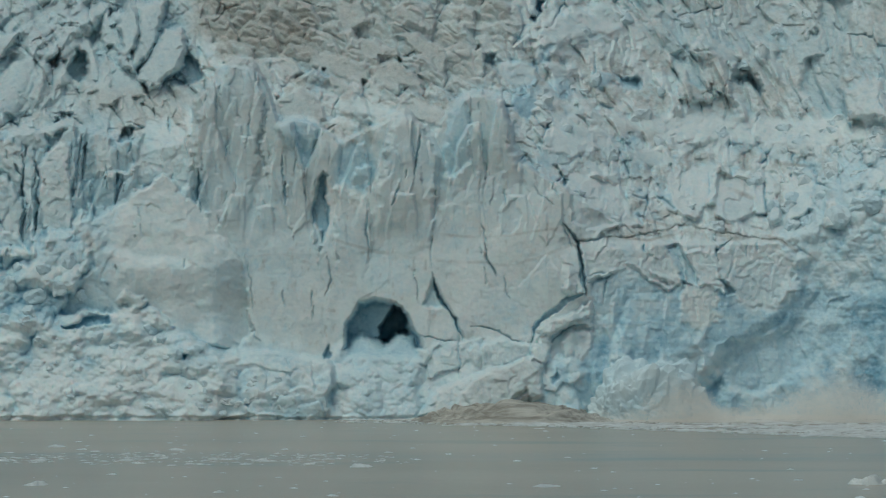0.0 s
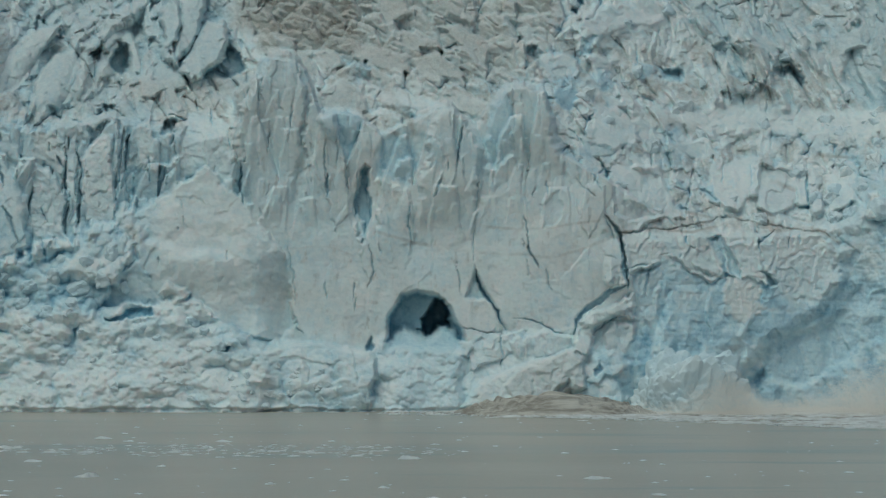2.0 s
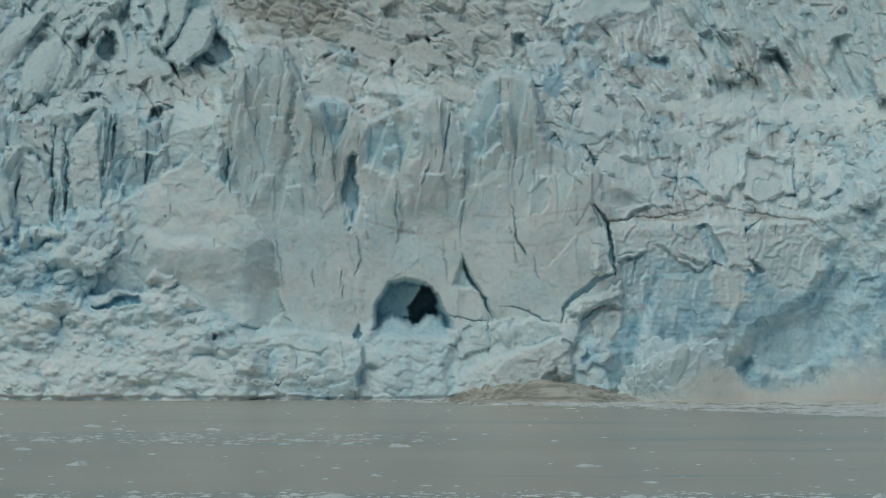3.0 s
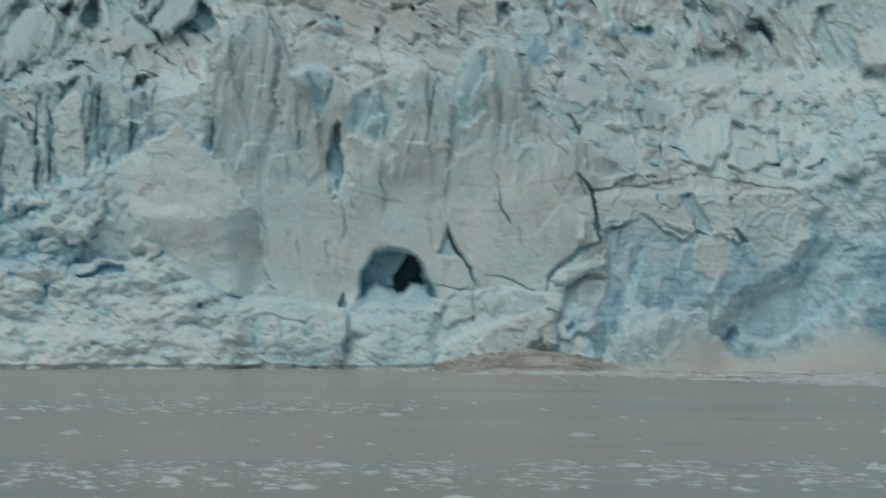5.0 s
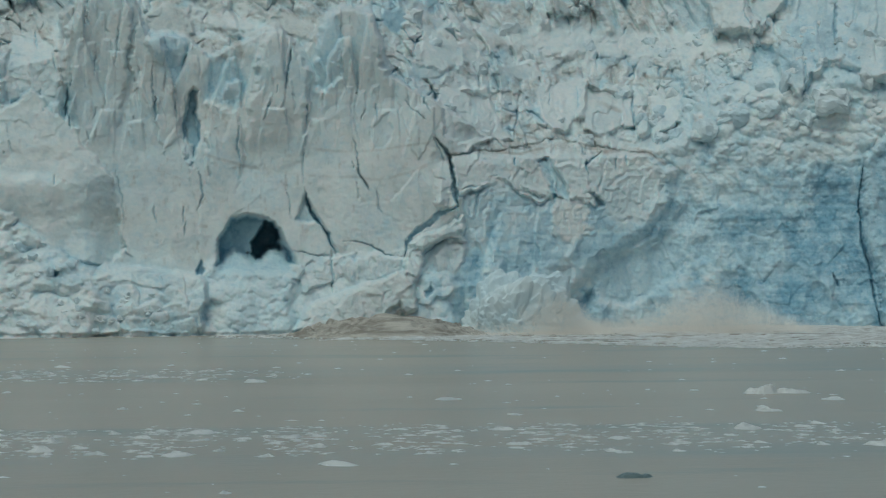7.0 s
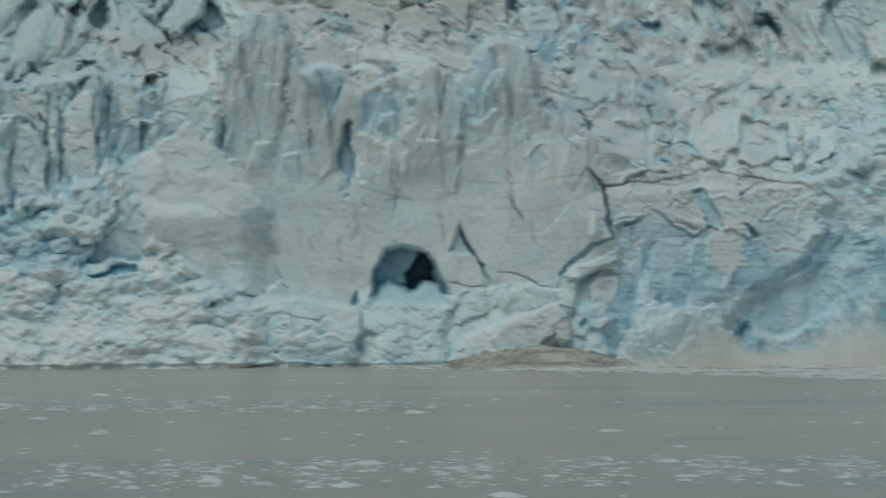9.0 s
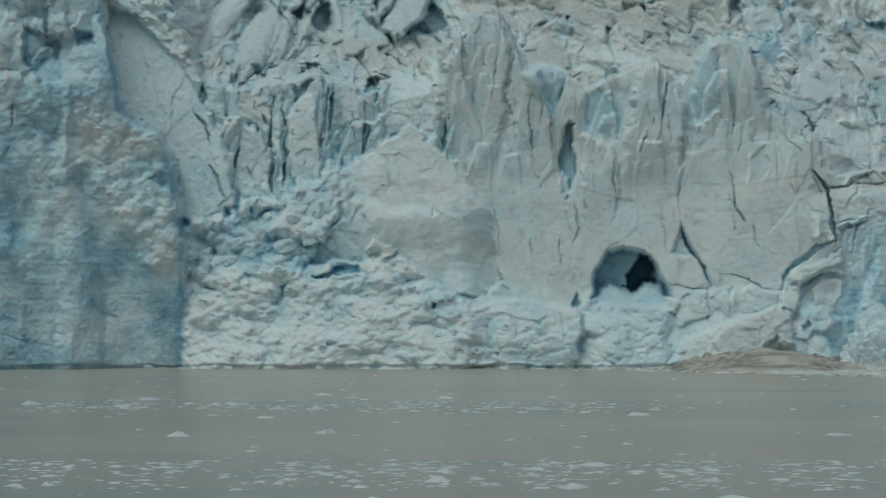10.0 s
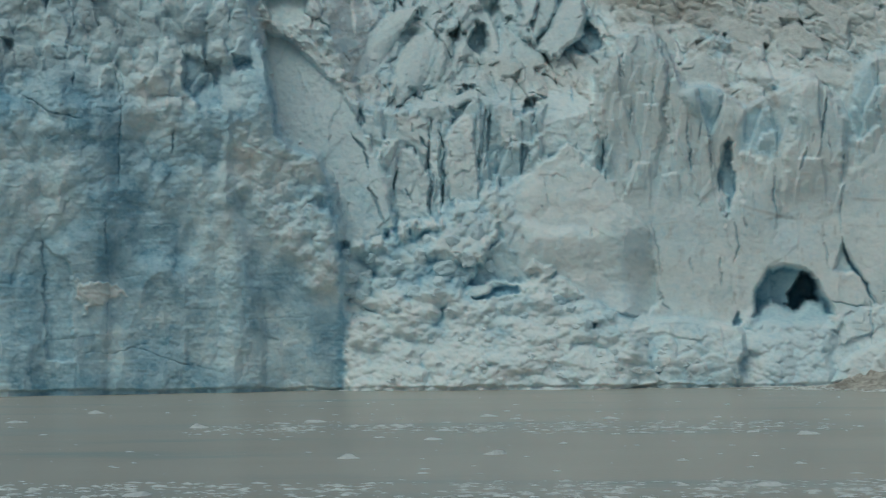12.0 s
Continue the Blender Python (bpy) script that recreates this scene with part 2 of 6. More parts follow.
# ---- the glacier's relief ----
# A sheet over the front: a across and b up, both in metres on the front's own plane 600 m off; every point is then
# set back by its distance, so that the ice fans out as it climbs away from the water.
STEP = 0.22
AX = np.arange(-216, 152, STEP, dtype=np.float32)
BX = np.arange(-2.2, 107, STEP, dtype=np.float32)
A, B = np.meshgrid(AX, BX)
WA = A + 1.0 * fbm(A, B, 5, 5, 11, 4) + 0.35 * fbm(A, B, 1.1, 1.1, 12, 2)
WB = B + 1.0 * fbm(A, B, 5, 5, 21, 4) + 0.35 * fbm(A, B, 1.1, 1.1, 22, 2)

# a gentler warp, for breaks that run straight
SA, SB = A + 1.3 * fbm(A, B, 10, 10, 13, 2), B + 1.3 * fbm(A, B, 10, 10, 23, 2)


def window(pts, margin):
    p = np.array(pts)
    i0, i1 = np.searchsorted(AX, (p[:, 0].min() - margin, p[:, 0].max() + margin))
    j0, j1 = np.searchsorted(BX, (p[:, 1].min() - margin, p[:, 1].max() + margin))
    return slice(j0, j1), slice(i0, i1)


def inside(pts, margin=4.0, wander=1.0):
    """The window round an outline, and how far each of its points lies within it."""
    w = window(pts, margin)
    x, z = A[w] + wander * (WA[w] - A[w]), B[w] + wander * (WB[w] - B[w])
    dist, inner = np.full_like(x, 1e9), np.zeros(x.shape, bool)
    for (x0, z0), (x1, z1) in zip(pts, pts[1:] + pts[:1]):
        ex, ez = x1 - x0, z1 - z0
        t = np.clip(((x - x0) * ex + (z - z0) * ez) / (ex * ex + ez * ez + 1e-9), 0, 1)
        dist = np.minimum(dist, np.hypot(x - x0 - t * ex, z - z0 - t * ez))
        if abs(ez) > 1e-6:
            inner ^= ((z0 > z) != (z1 > z)) & (x < x0 + (z - z0) * ex / ez)
    return w, np.where(inner, dist, -dist)


def soft(d, width):
    t = np.clip(d / width + 0.5, 0, 1)
    return t * t * (3 - 2 * t)


def region(pts, width, wander=1.0):
    m = np.zeros_like(A)
    w, d = inside(pts, width + 2, wander)
    m[w] = soft(d, width)
    return m


def along(pts, reach, wander=0.35):
    """The window round a line, the distance from it and how far along it each point lies (0 to 1)."""
    w = window(pts, reach + 1)
    x, z = A[w] + wander * (WA[w] - A[w]), B[w] + wander * (WB[w] - B[w])
    dist, way = np.full_like(x, 1e9), np.zeros_like(x)
    n = len(pts) - 1
    for k, ((x0, z0), (x1, z1)) in enumerate(zip(pts, pts[1:])):
        ex, ez = x1 - x0, z1 - z0
        t = np.clip(((x - x0) * ex + (z - z0) * ez) / (ex * ex + ez * ez + 1e-9), 0, 1)
        d = np.hypot(x - x0 - t * ex, z - z0 - t * ez)
        way = np.where(d < dist, (k + t) / n, way)
        dist = np.minimum(dist, d)
    return w, dist, way


def crack(pts, wide=0.5, deep=3.0, blue=0.55, dirt=0.0):
    w, d, way = along(pts, wide + 1, 0.8)
    wide, deep = 0.68 * wide, 0.4 * deep if wide > 0.6 else min(deep, 0.9)
    ragged = 1 + 0.6 * fbm(A[w], B[w], 1.4, 2.2, 301, 2)
    half = 0.5 * wide * np.clip(3.2 * np.minimum(way, 1 - way) + 0.1, 0, 1) * ragged
    m = np.clip((half - d) / 0.18 + 0.55, 0, 1)
    OUT[w] -= deep * m
    BLUE[w] = np.maximum(BLUE[w], blue * m)
    if dirt:
        stain(pts, wide * 1.6, dirt)


def stain(pts, wide, dirt):
    w, d, way = along(pts, wide + 1)
    DIRT_[w] = np.maximum(DIRT_[w], dirt * np.clip(1.3 - d / wide, 0, 1) * np.clip(0.8 + 1.6 * patchy[w], 0.2, 1))


def serac(pts, out, bevel=1.2, blue=None, dirt=None, lean=0.0, wander=1.3, foot=0.0):
    """A tower, slab or block that stands out of the sheet; lean tips its top towards (plus) or away, foot is the share of its height over which it grows out of the ice."""
    w, d = inside(pts, 2, wander)
    zs = [p[1] for p in pts]
    up = (B[w] - min(zs)) / (max(zs) - min(zs)) - 0.5
    m = np.clip(d / bevel, 0, 1)
    m = m * (2 - m)
    if foot:
        m = m * soft(up + 0.5 - foot * 0.5, foot)
    OUT[w] += (out + lean * up) * m
    if blue is not None:
        BLUE[w] += (blue - BLUE[w]) * m
    if dirt is not None:
        DIRT_[w] += (dirt - DIRT_[w]) * m


def slab(pts, out, tx=0.0, tz=0.0, blue=None, dirt=None, bevel=0.7, wander=0.9):
    """A block with one plain broken face: it stands out from the ice round it by out, and falls away sideways by tx and upwards by tz a metre."""
    w, d = inside(pts, 2, wander)
    m = np.clip(d / bevel, 0, 1)
    if not (m > 0.5).any():
        return
    a0, b0 = float(A[w][m > 0.5].mean()), float(B[w][m > 0.5].mean())
    slope_here = 0.2 + (0.95 if b0 > CREST[0, int((a0 + 216) / STEP)] + 1 else 0.0)
    tz = min(tz, slope_here - 0.7) if tz > 0.1 else tz
    face = np.median(OUT[w][m > 0.5]) + out + tx * (A[w] - a0) + tz * (B[w] - b0) + 0.7 * rough[w] + 0.3 * fine[w]
    OUT[w] += (face - OUT[w]) * m
    if blue is not None:
        BLUE[w] += (np.clip(blue + 0.2 * patchy[w], 0, 1) - BLUE[w]) * m
    if dirt is not None:
        DIRT_[w] += (np.clip(dirt + 0.25 * patchy[w], 0, 1) - DIRT_[w]) * m


def rib(pts, out, wide, blue=None):
    """A rounded rib of ice that runs along a line and thins out at both ends."""
    w, d, way = along(pts, wide + 1, 0.5)
    m = np.clip(1 - (d / wide) ** 2, 0, 1) ** 0.7 * np.clip(5 * np.minimum(way, 1 - way), 0, 1)
    OUT[w] += out * m
    if blue is not None:
        BLUE[w] += (blue - BLUE[w]) * np.clip(1.5 * m, 0, 1)


def hollow(pts, deep, edge=0.5, blue=None, wander=1.3, dirt=None):
    w, d = inside(pts, edge + 2, wander)
    m = soft(d - edge * 0.3, edge)
    OUT[w] -= (0.75 * deep if deep < 9 else deep) * m
    if blue is not None:
        BLUE[w] += (min(blue, 0.7) - BLUE[w]) * m
    if dirt is not None:
        DIRT_[w] += (dirt - DIRT_[w]) * m


def tint(pts, width, blue=None, dirt=None, amount=1.0):
    m = region(pts, width) * amount
    if blue is not None:
        BLUE[:] += (blue - BLUE) * m
    if dirt is not None:
        DIRT_[:] += (dirt - DIRT_) * m


def restyle(mask, relief):
    global OUT
    OUT += (relief - OUT) * mask


# the front's line and slope: where it stands, the height at which it breaks into the crevassed slope, and how steep that is
CREST = np.interp(A[0], [-216, -130, -115, -85, -62, -45, 15, 34, 48, 84, 95, 112, 152], [104, 104, 60, 60, 66, 68, 62, 47, 41, 42, 50, 58, 62])[None, :]
STAND = np.interp(A[0], [-216, -60, 30, 46, 80, 152], [606, 604, 603, 609, 622, 606])[None, :]
ease = np.exp(-np.linspace(-2, 2, 121) ** 2)
ease /= ease.sum()
CREST = np.convolve(np.pad(CREST[0], 60, "edge"), ease, "valid")[None, :]
STAND = np.convolve(np.pad(STAND[0], 60, "edge"), ease, "valid")[None, :]
BACK = STAND + 0.20 * np.clip(B, 0, None) + 0.95 * np.clip(B - CREST, 0, None)

mottle = fbm(A, B, 14, 9, 31, 5)
patchy = fbm(A, B, 4, 3, 35, 4)
fine = fbm(A, B, 1.6, 1.6, 41, 4, 0.6)
# crevassed slope: faceted blocks, with slabs that dip to one side in its middle and broken spires beyond
strata = region([(-61.5, 105.7), (21.1, 105.7), (19.8, 92.1), (11.6, 77.2), (-0.5, 69.1), (-19.5, 66.3), (-30.3, 73.1), (-41.1, 82.6), (-54.6, 85.3)], 12.0)
spires = region([(40.1, 108.4), (113.2, 108.4), (113.0, 71.8), (88.7, 71.8), (53.5, 73.1), (40.0, 79.9)], 8.0)
WA2, WB2 = WA + 1.4 * fbm(A, B, 11, 11, 15, 3), WB + 1.4 * fbm(A, B, 11, 11, 25, 3)
rough = 0.9 * blocks(WA2, WB2, 4.2, 5.5, 901, 10, 1.2) + 0.4 * blocks(WA, WB, 1.7, 2.2, 903, 10, 1.2) - 0.35 * fins(WA, WB, 3.2, 7, 905, 12)
some = fbm(A, B, 9, 7, 321, 4)
loose = soft(some, 0.25)
low_row = np.clip(0.5 + (B - CREST) / 25, 0.4, 1.0)
lean = 0.4 + 0.5 * fbm(A, B, 32, 32, 57, 2)
leaning = SA + lean * (SB - 70)
slope = -1.0 * fins(WA2, WB2, 10, 26, 53, 32) + 0.9 * low_row * seracs(leaning, SB, 9.0, 6.5, 8.0, 51, 0.25, 2.8, 0.6, 3.2) + 0.5 * low_row * seracs(leaning, SB, 4.0, 3.2, 3.6, 61, 0.25, 1.6, 0.7, 1.4) + 0.6 * blocks(SA, SB, 4.4, 4.4, 65, 35, 1.5) + 0.8 * blocks(SA, SB, 2.2, 2.9, 66, 30, 1.5) + 0.35 * blocks(SA, SB, 1.0, 1.3, 67, 20, 1.5) + 0.6 * loose * lumps(WA, WB, 2.6, 2.2, 63) + 0.1 * fine
dipping = SB + 0.46 * SA
slabs = 1.3 * seracs(SA - 0.3 * SB, dipping, 5.5, 11.0, 4.5, 55, 0.7, 2.2, 0.35, 1.0) + 0.7 * seracs(SA - 0.3 * SB, dipping, 2.3, 4.6, 1.5, 65, 0.6, 1.1, 0.45, 0.5) + 0.5 * blocks(SA, SB, 4.0, 1.8, 69, -26, 1.4) + 0.25 * blocks(SA, SB, 1.7, 0.9, 70, -26, 1.4) + 0.3 * loose * lumps(WA, WB, 1.8, 1.5, 75) + 0.2 * fine
teeth = 0.8 * seracs(leaning, SB, 10.0, 5.0, 9.5, 58, 0.35, 3.4, 0.9, 3.0) - 0.7 * fins(WA2, WB2, 6, 18, 59, 24) + 0.5 * seracs(leaning, SB, 4.6, 2.4, 4.4, 68, 0.3, 1.8, 0.9, 1.4) + 0.7 * blocks(SA, SB, 1.9, 2.8, 70, 26, 1.5) + 0.3 * blocks(SA, SB, 0.9, 1.3, 72, 20, 1.5) + 0.6 * loose * lumps(WA, WB, 2.8, 2.4, 76) + 0.1 * fine
OUT = slope + (slabs - slope) * strata
OUT += (teeth - OUT) * spires
OUT -= 2.0
rifts = gaps(WA2, WB2, 7.5, 9, 51, 18, 0.04) * np.clip(4 * some - 0.2, 0, 1) * (1 - strata)
rifts = np.maximum(rifts, 0.8 * gaps(SA, SB, 15, 5, 55, -26, 0.03) * np.clip(4 * some - 0.3, 0, 1) * strata)
OUT -= 2.4 * rifts
sweep = region([(-114.3, 105.7), (-61.5, 105.7), (-59.4, 84.0), (-72.2, 77.9), (-92.5, 73.1), (-114.1, 67.7)], 6.0)
ribs = fins(WA2, WB2, 7, 30, 57, -38, 3)
OUT += sweep * (2.4 * ribs + 0.5 * fins(WA, WB, 2.6, 9, 60, -38) - 1.0)
BLUE = np.clip(-0.20 + 0.8 * patchy + 0.35 * mottle, 0, 0.5)
BLUE = np.maximum(BLUE, 0.7 * rifts)
BLUE = BLUE + sweep * np.clip(0.35 - 0.5 * ribs, 0, 0.5) * (1 - BLUE)
crests = 0.8 * np.clip(0.15 - np.abs(fbm(WA2 - 0.6 * WB2, WB2 + 0.46 * WA2, 14, 4, 39, 4)), 0, 1) * 6
threads = np.clip(1 - np.abs(fbm(WA2 - 0.5 * WB2, WB2 + 0.4 * WA2, 11, 5, 40, 4)) / 0.045, 0, 1) + 0.7 * np.clip(1 - np.abs(fbm(WA, WB, 4.5, 3.2, 43, 3)) / 0.06, 0, 1)
BLUE = np.maximum(BLUE, np.clip(1.6 * fbm(WA2, WB2, 9, 6, 44, 4) - 0.25, 0, 0.55))
DIRT_ = np.clip(0.08 + 0.52 * threads * np.clip(0.5 + 2.2 * mottle, 0, 1.2) + 0.3 * crests * (0.45 + strata) + 0.12 * sweep + 0.06 * soft(A - 50, 30) * soft(B - 75, 10) - 0.2 * mottle + 1.1 * fbm(A, B, 4, 3, 37, 5, 0.7), 0, 0.6) * (1 - rifts)

# pale front: broad swells, flutes and few flat breaks
pale = region([(-61.3, 48.8), (-59.4, 75.8), (-53.3, 84.0), (-47.9, 86.0), (-42.5, 81.2), (-39.7, 71.8), (-30.3, 71.1), (-24.9, 66.3), (-14.1, 71.1), (-8.7, 73.8), (-1.9, 67.7), (2.2, 75.8), (8.9, 78.5), (14.3, 75.8), (18.4, 60.9), (29.2, 55.5), (42.7, 46.1), (37.3, 43.4), (35.9, 27.2), (29.1, 23.1), (21.0, 19.1), (11.6, 13.7), (-3.2, 6.9), (-24.8, 13.7), (-46.4, 13.7), (-61.2, 19.1), (-78.8, 27.2), (-91.6, 23.1), (-88.2, 29.9), (-82.9, 42.0), (-76.8, 50.8), (-67.4, 58.0)], 1.0)

restyle(pale, 1.9 * fbm(A, B, 26, 20, 81, 3) + 0.5 * fbm(A, B, 7, 40, 85, 3) + 0.35 * fbm(A, B, 7, 8, 86, 4) + 0.5 * blocks(WA, WB, 9, 26, 89, 3, 0.9) + 0.10 * blocks(WA, WB, 2.6, 6, 84, 6, 1.2) + 0.13 * fine + soft(B - 52, 30) * (0.36 * seracs(SA - 0.05 * SB, SB, 21.0, 8.5, 16.0, 541, 0.3, 5.0, 0.6, 1.6) + 0.18 * seracs(SA, SB, 9.0, 3.4, 8.0, 543, 0.3, 1.8, 0.8, 0.8)))
BACK -= 0.95 * np.clip(B - CREST, 0, None) * pale
BLUE += (np.clip(0.03 + 0.14 * soft(-25 - A, 50) + 0.08 * soft(B - 55, 20) + 0.25 * mottle + 0.15 * patchy, 0, 0.4) - BLUE) * pale
DIRT_ += (np.clip(0.02 + 0.06 * soft(-25 - A, 50) + 0.05 * soft(B - 50, 20) - 0.16 * mottle + 0.08 * fbm(A, B, 3, 18, 95, 4) + 0.10 * patchy + 0.9 * np.clip(fbm(A, B, 1.0, 2.0, 97, 2) - 0.42, 0, 1), 0, 0.7) - DIRT_) * pale

# slabs and columns beyond the pyramid, leaning to one side
cols = region([(-140.7, 86.9), (-128.2, 81.0), (-120.0, 70.5), (-109.0, 66.8), (-100.7, 68.7), (-89.7, 70.5), (-73.3, 66.0), (-66.7, 57.7), (-57.2, 60.2), (-56.0, 48.0), (-66.7, 56.3), (-76.3, 51.1), (-88.7, 41.9), (-98.4, 37.9), (-117.7, 35.6), (-123.3, 37.0), (-124.5, 49.4), (-127.2, 56.3), (-138.2, 62.7)], 1.5)

restyle(cols, -2.0 + 0.55 * seracs(SA - 0.18 * SB, SB, 17.0, 6.0, 12.0, 531, 0.35, 5.0, 1.0, 1.6) + 0.5 * seracs(SA - 0.15 * SB, SB, 8.0, 2.8, 6.0, 101, 0.35, 2.4, 1.1, 0.8) + 0.25 * blocks(WA, WB, 2.4, 6, 105, -12, 1.3) + 0.12 * fine)
BACK -= 0.8 * np.clip(B - CREST, 0, None) * cols
BLUE += (np.clip(0.36 + 0.35 * mottle + 0.35 * patchy, 0, 0.65) - BLUE) * cols
DIRT_ += (np.clip(0.07 + 0.2 * mottle + 0.3 * threads * soft(B - 55, 12), 0, 0.4) - DIRT_) * cols

# rubble apron at the foot
rubble = region([(-124.7, 35.4), (-116.3, 37.6), (-108.0, 39.5), (-100.4, 41.4), (-91.4, 44.9), (-86.0, 42.5), (-82.0, 36.3), (-88.9, 28.3), (-73.9, 29.4), (-61.8, 22.4), (-52.5, 15.6), (-45.8, 14.8), (-29.7, 13.3), (-26.1, -4.8), (-123.9, -4.0)], 4.5)
restyle(rubble, 0.8 + 0.30 * np.clip(38 - B, 0, None) - 3 * soft(-112 - A, 18) + 1.2 * soft(B - 17, 8) * pile(SA, SB, 4.5, 3.4, 117, None, 0.2, 1.2) + 2.4 * fbm(WA, WB, 11, 7, 111, 4, 0.55) + (3.0 + 2.0 * soft(B - 16, 10)) * np.clip(0.7 + 0.8 * some, 0.35, 1) * lumps(WA2, WB2, 8.5, 5.2, 112) + (1.2 + 0.6 * soft(B - 16, 10)) * np.clip(0.6 + 1.0 * patchy, 0.2, 1.1) * lumps(SA, SB, 3.4, 2.5, 113) + 0.6 * np.clip(0.5 - 1.6 * some, 0.1, 1) * lumps(SA, SB, 1.7, 1.3, 115) + 0.32 * np.clip(0.5 + 1.6 * patchy, 0.1, 1) * lumps(SA, SB, 0.9, 0.75, 116) + 0.25 * fine)
BLUE += (np.clip(0.17 + 0.4 * patchy + 0.8 * mottle + 0.030 * (B - 16), 0, 0.6) - BLUE) * rubble
DIRT_ += (np.clip(0.15 * patchy - 0.02, 0, 0.15) - DIRT_) * rubble

# chute and broken blocks below the cave and the notch
foot = region([(-26.2, 15.7), (-23.5, 18.4), (-6.6, 17.7), (4.2, 19.1), (21.0, 19.1), (35.9, 27.2), (37.2, 20.4), (27.1, 11.0), (23.7, -2.5), (-26.1, -2.5)], 4.0)
restyle(foot, 3.5 - 0.2 * B + 1.6 * blocks(WA, WB, 7, 5, 121, 20, 1.3, 0.05, 0.10) + 0.6 * blocks(WA, WB, 2.4, 2.0, 125, 10, 1.2) + 0.2 * fine)
chute = region([(-25.5, 17.2), (-15.1, 17.0), (-6.0, 17.2), (-5.1, 11.3), (-7.0, 7.5), (-5.4, 3.1), (-6.6, -3.0), (-31.8, -3.0), (-31.0, 3.1), (-29.2, 12.6)], 2.5)
restyle(chute, 0.6 + 0.34 * np.clip(17 - B, -1, 20) - 0.02 * (A + 11) ** 2 * soft(A + 11, 6) + 3.2 * lumps(WA2, WB2, 6, 5, 127) * soft(-16 - A, 8) * soft(11 - B, 6) + 0.8 * fbm(WA, WB, 5, 6, 128, 4) + 1.0 * lumps(SA, SB, 2.4, 2.0, 129) + 0.5 * lumps(SA, SB, 1.1, 0.9, 130) + 0.2 * fine)
BLUE += (np.clip(0.15 + 0.3 * patchy, 0, 0.5) - BLUE) * foot
DIRT_ += (np.clip(0.03 + 0.2 * mottle, 0, 0.25) - DIRT_) * foot
tint([(-24.8, 17.7), (-6.6, 19.1), (-5.3, 0.2), (-19.4, -0.5)], 3.0, blue=0.36, dirt=0.0, amount=0.7)
tint([(-5.3, 0.9), (-0.5, 6.9), (12.9, 12.3), (23.7, 15.7), (25.8, 11.0), (19.7, 0.2)], 2.0, dirt=0.14, blue=0.05)

# blue wall, freshly broken
azure = region([(36.6, 24.5), (39.3, 33.9), (42.7, 38.0), (54.8, 31.2), (68.3, 33.9), (83.2, 40.7), (88.6, 46.1), (92.7, 55.5), (105.9, 59.6), (123.8, 66.3), (145.4, 67.7), (145.0, -5.2), (23.7, -5.2), (27.1, 11.0), (35.9, 19.1)], 4.5)
chips = 1.1 * fbm(WA, B, 10, 16, 137, 4) - 2.0 * lumps(WA2, WB2, 8, 13, 131, 1.4) - 0.9 * lumps(WA2 + 0.15 * WB2, WB2, 3.4, 5.5, 135, 1.4) - 0.3 * lumps(SA, SB, 1.6, 2.8, 134, 1.4) + 0.6 * blocks(SA, SB, 5, 8, 138, 8, 1.4) + 0.18 * blocks(SA, SB, 1.9, 2.6, 140, 12, 1.4) + 0.7 * fbm(SA + 0.12 * SB, SB, 5, 34, 158, 3) * soft(30 - B, 12) + np.clip((B - 26) / 16, 0, 1) * (1.6 * lumps(WA, WB, 5, 4.2, 136) + 0.8 * lumps(WA, WB, 2.2, 1.9, 133)) + 0.2 * fbm(A, B, 14, 1.0, 139, 3) + 0.2 * fine + 1.2
restyle(azure, chips + 3.0 - 0.10 * np.clip(B, 0, 40) + 2.5 * soft(B - 40, 14))
# blue deepens to the right, painting in part of the wall's own shade
BLUE += (np.clip(0.48 + 0.34 * soft(A - 92, 24) + 0.18 * patchy + 0.4 * mottle + 0.25 * fbm(WA2, WB2, 4, 16, 157, 3) + 0.15 * fbm(A, B, 14, 1.0, 139, 3) - 0.18 * np.clip(3 * fbm(WA, WB, 2.5, 2.5, 132, 3) - 0.5, 0, 1) - 0.012 * np.clip(B - 25, 0, 30), 0.1, 1) - BLUE) * azure
DIRT_ += (np.clip(0.4 * patchy - 0.16, 0, 0.2) - DIRT_) * azure

# near buttress
LEFT = [(-220.3, -6.0), (-122.2, -6.8), (-122.0, 17.8), (-122.5, 35.6), (-124.2, 49.4), (-127.8, 57.0), (-136.8, 62.7), (-140.8, 82.7), (-144.7, 99.4), (-218.9, 101.7)]
buttress = region(LEFT, 3.0, 1.2)
crumb = region([(-152.0, 62.0), (-146.3, 66.0), (-140.8, 60.5), (-127.8, 57.0), (-125.6, 47.5), (-123.0, 35.6), (-122.8, 21.0), (-129.5, 23.3), (-137.7, 35.5), (-146.0, 46.4), (-150.4, 53.1)], 6.0, 2.0)
top = region([(-219.2, 79.3), (-193.3, 78.6), (-164.9, 69.5), (-147.8, 78.8), (-143.3, 99.4), (-218.9, 101.7)], 12.0)
high = np.clip((B - 20) / 45, 0, 1) * np.clip((-128 - A) / 20, 0.3, 1)
front = 0.9 * fbm(WA, WB, 7, 50, 141, 3) + 2.4 * fbm(A, B, 18, 24, 142, 3) - 1.2 * lumps(WA2, WB2, 10, 17, 131, 1.4) - 0.35 * lumps(WA2, WB2, 4.5, 8.0, 140, 1.4) + 0.35 * blocks(WA, WB, 8, 12, 132, 8, 1.3) + 0.12 * fbm(A, B, 12, 0.9, 146, 3) + 0.10 * fine + 1.2
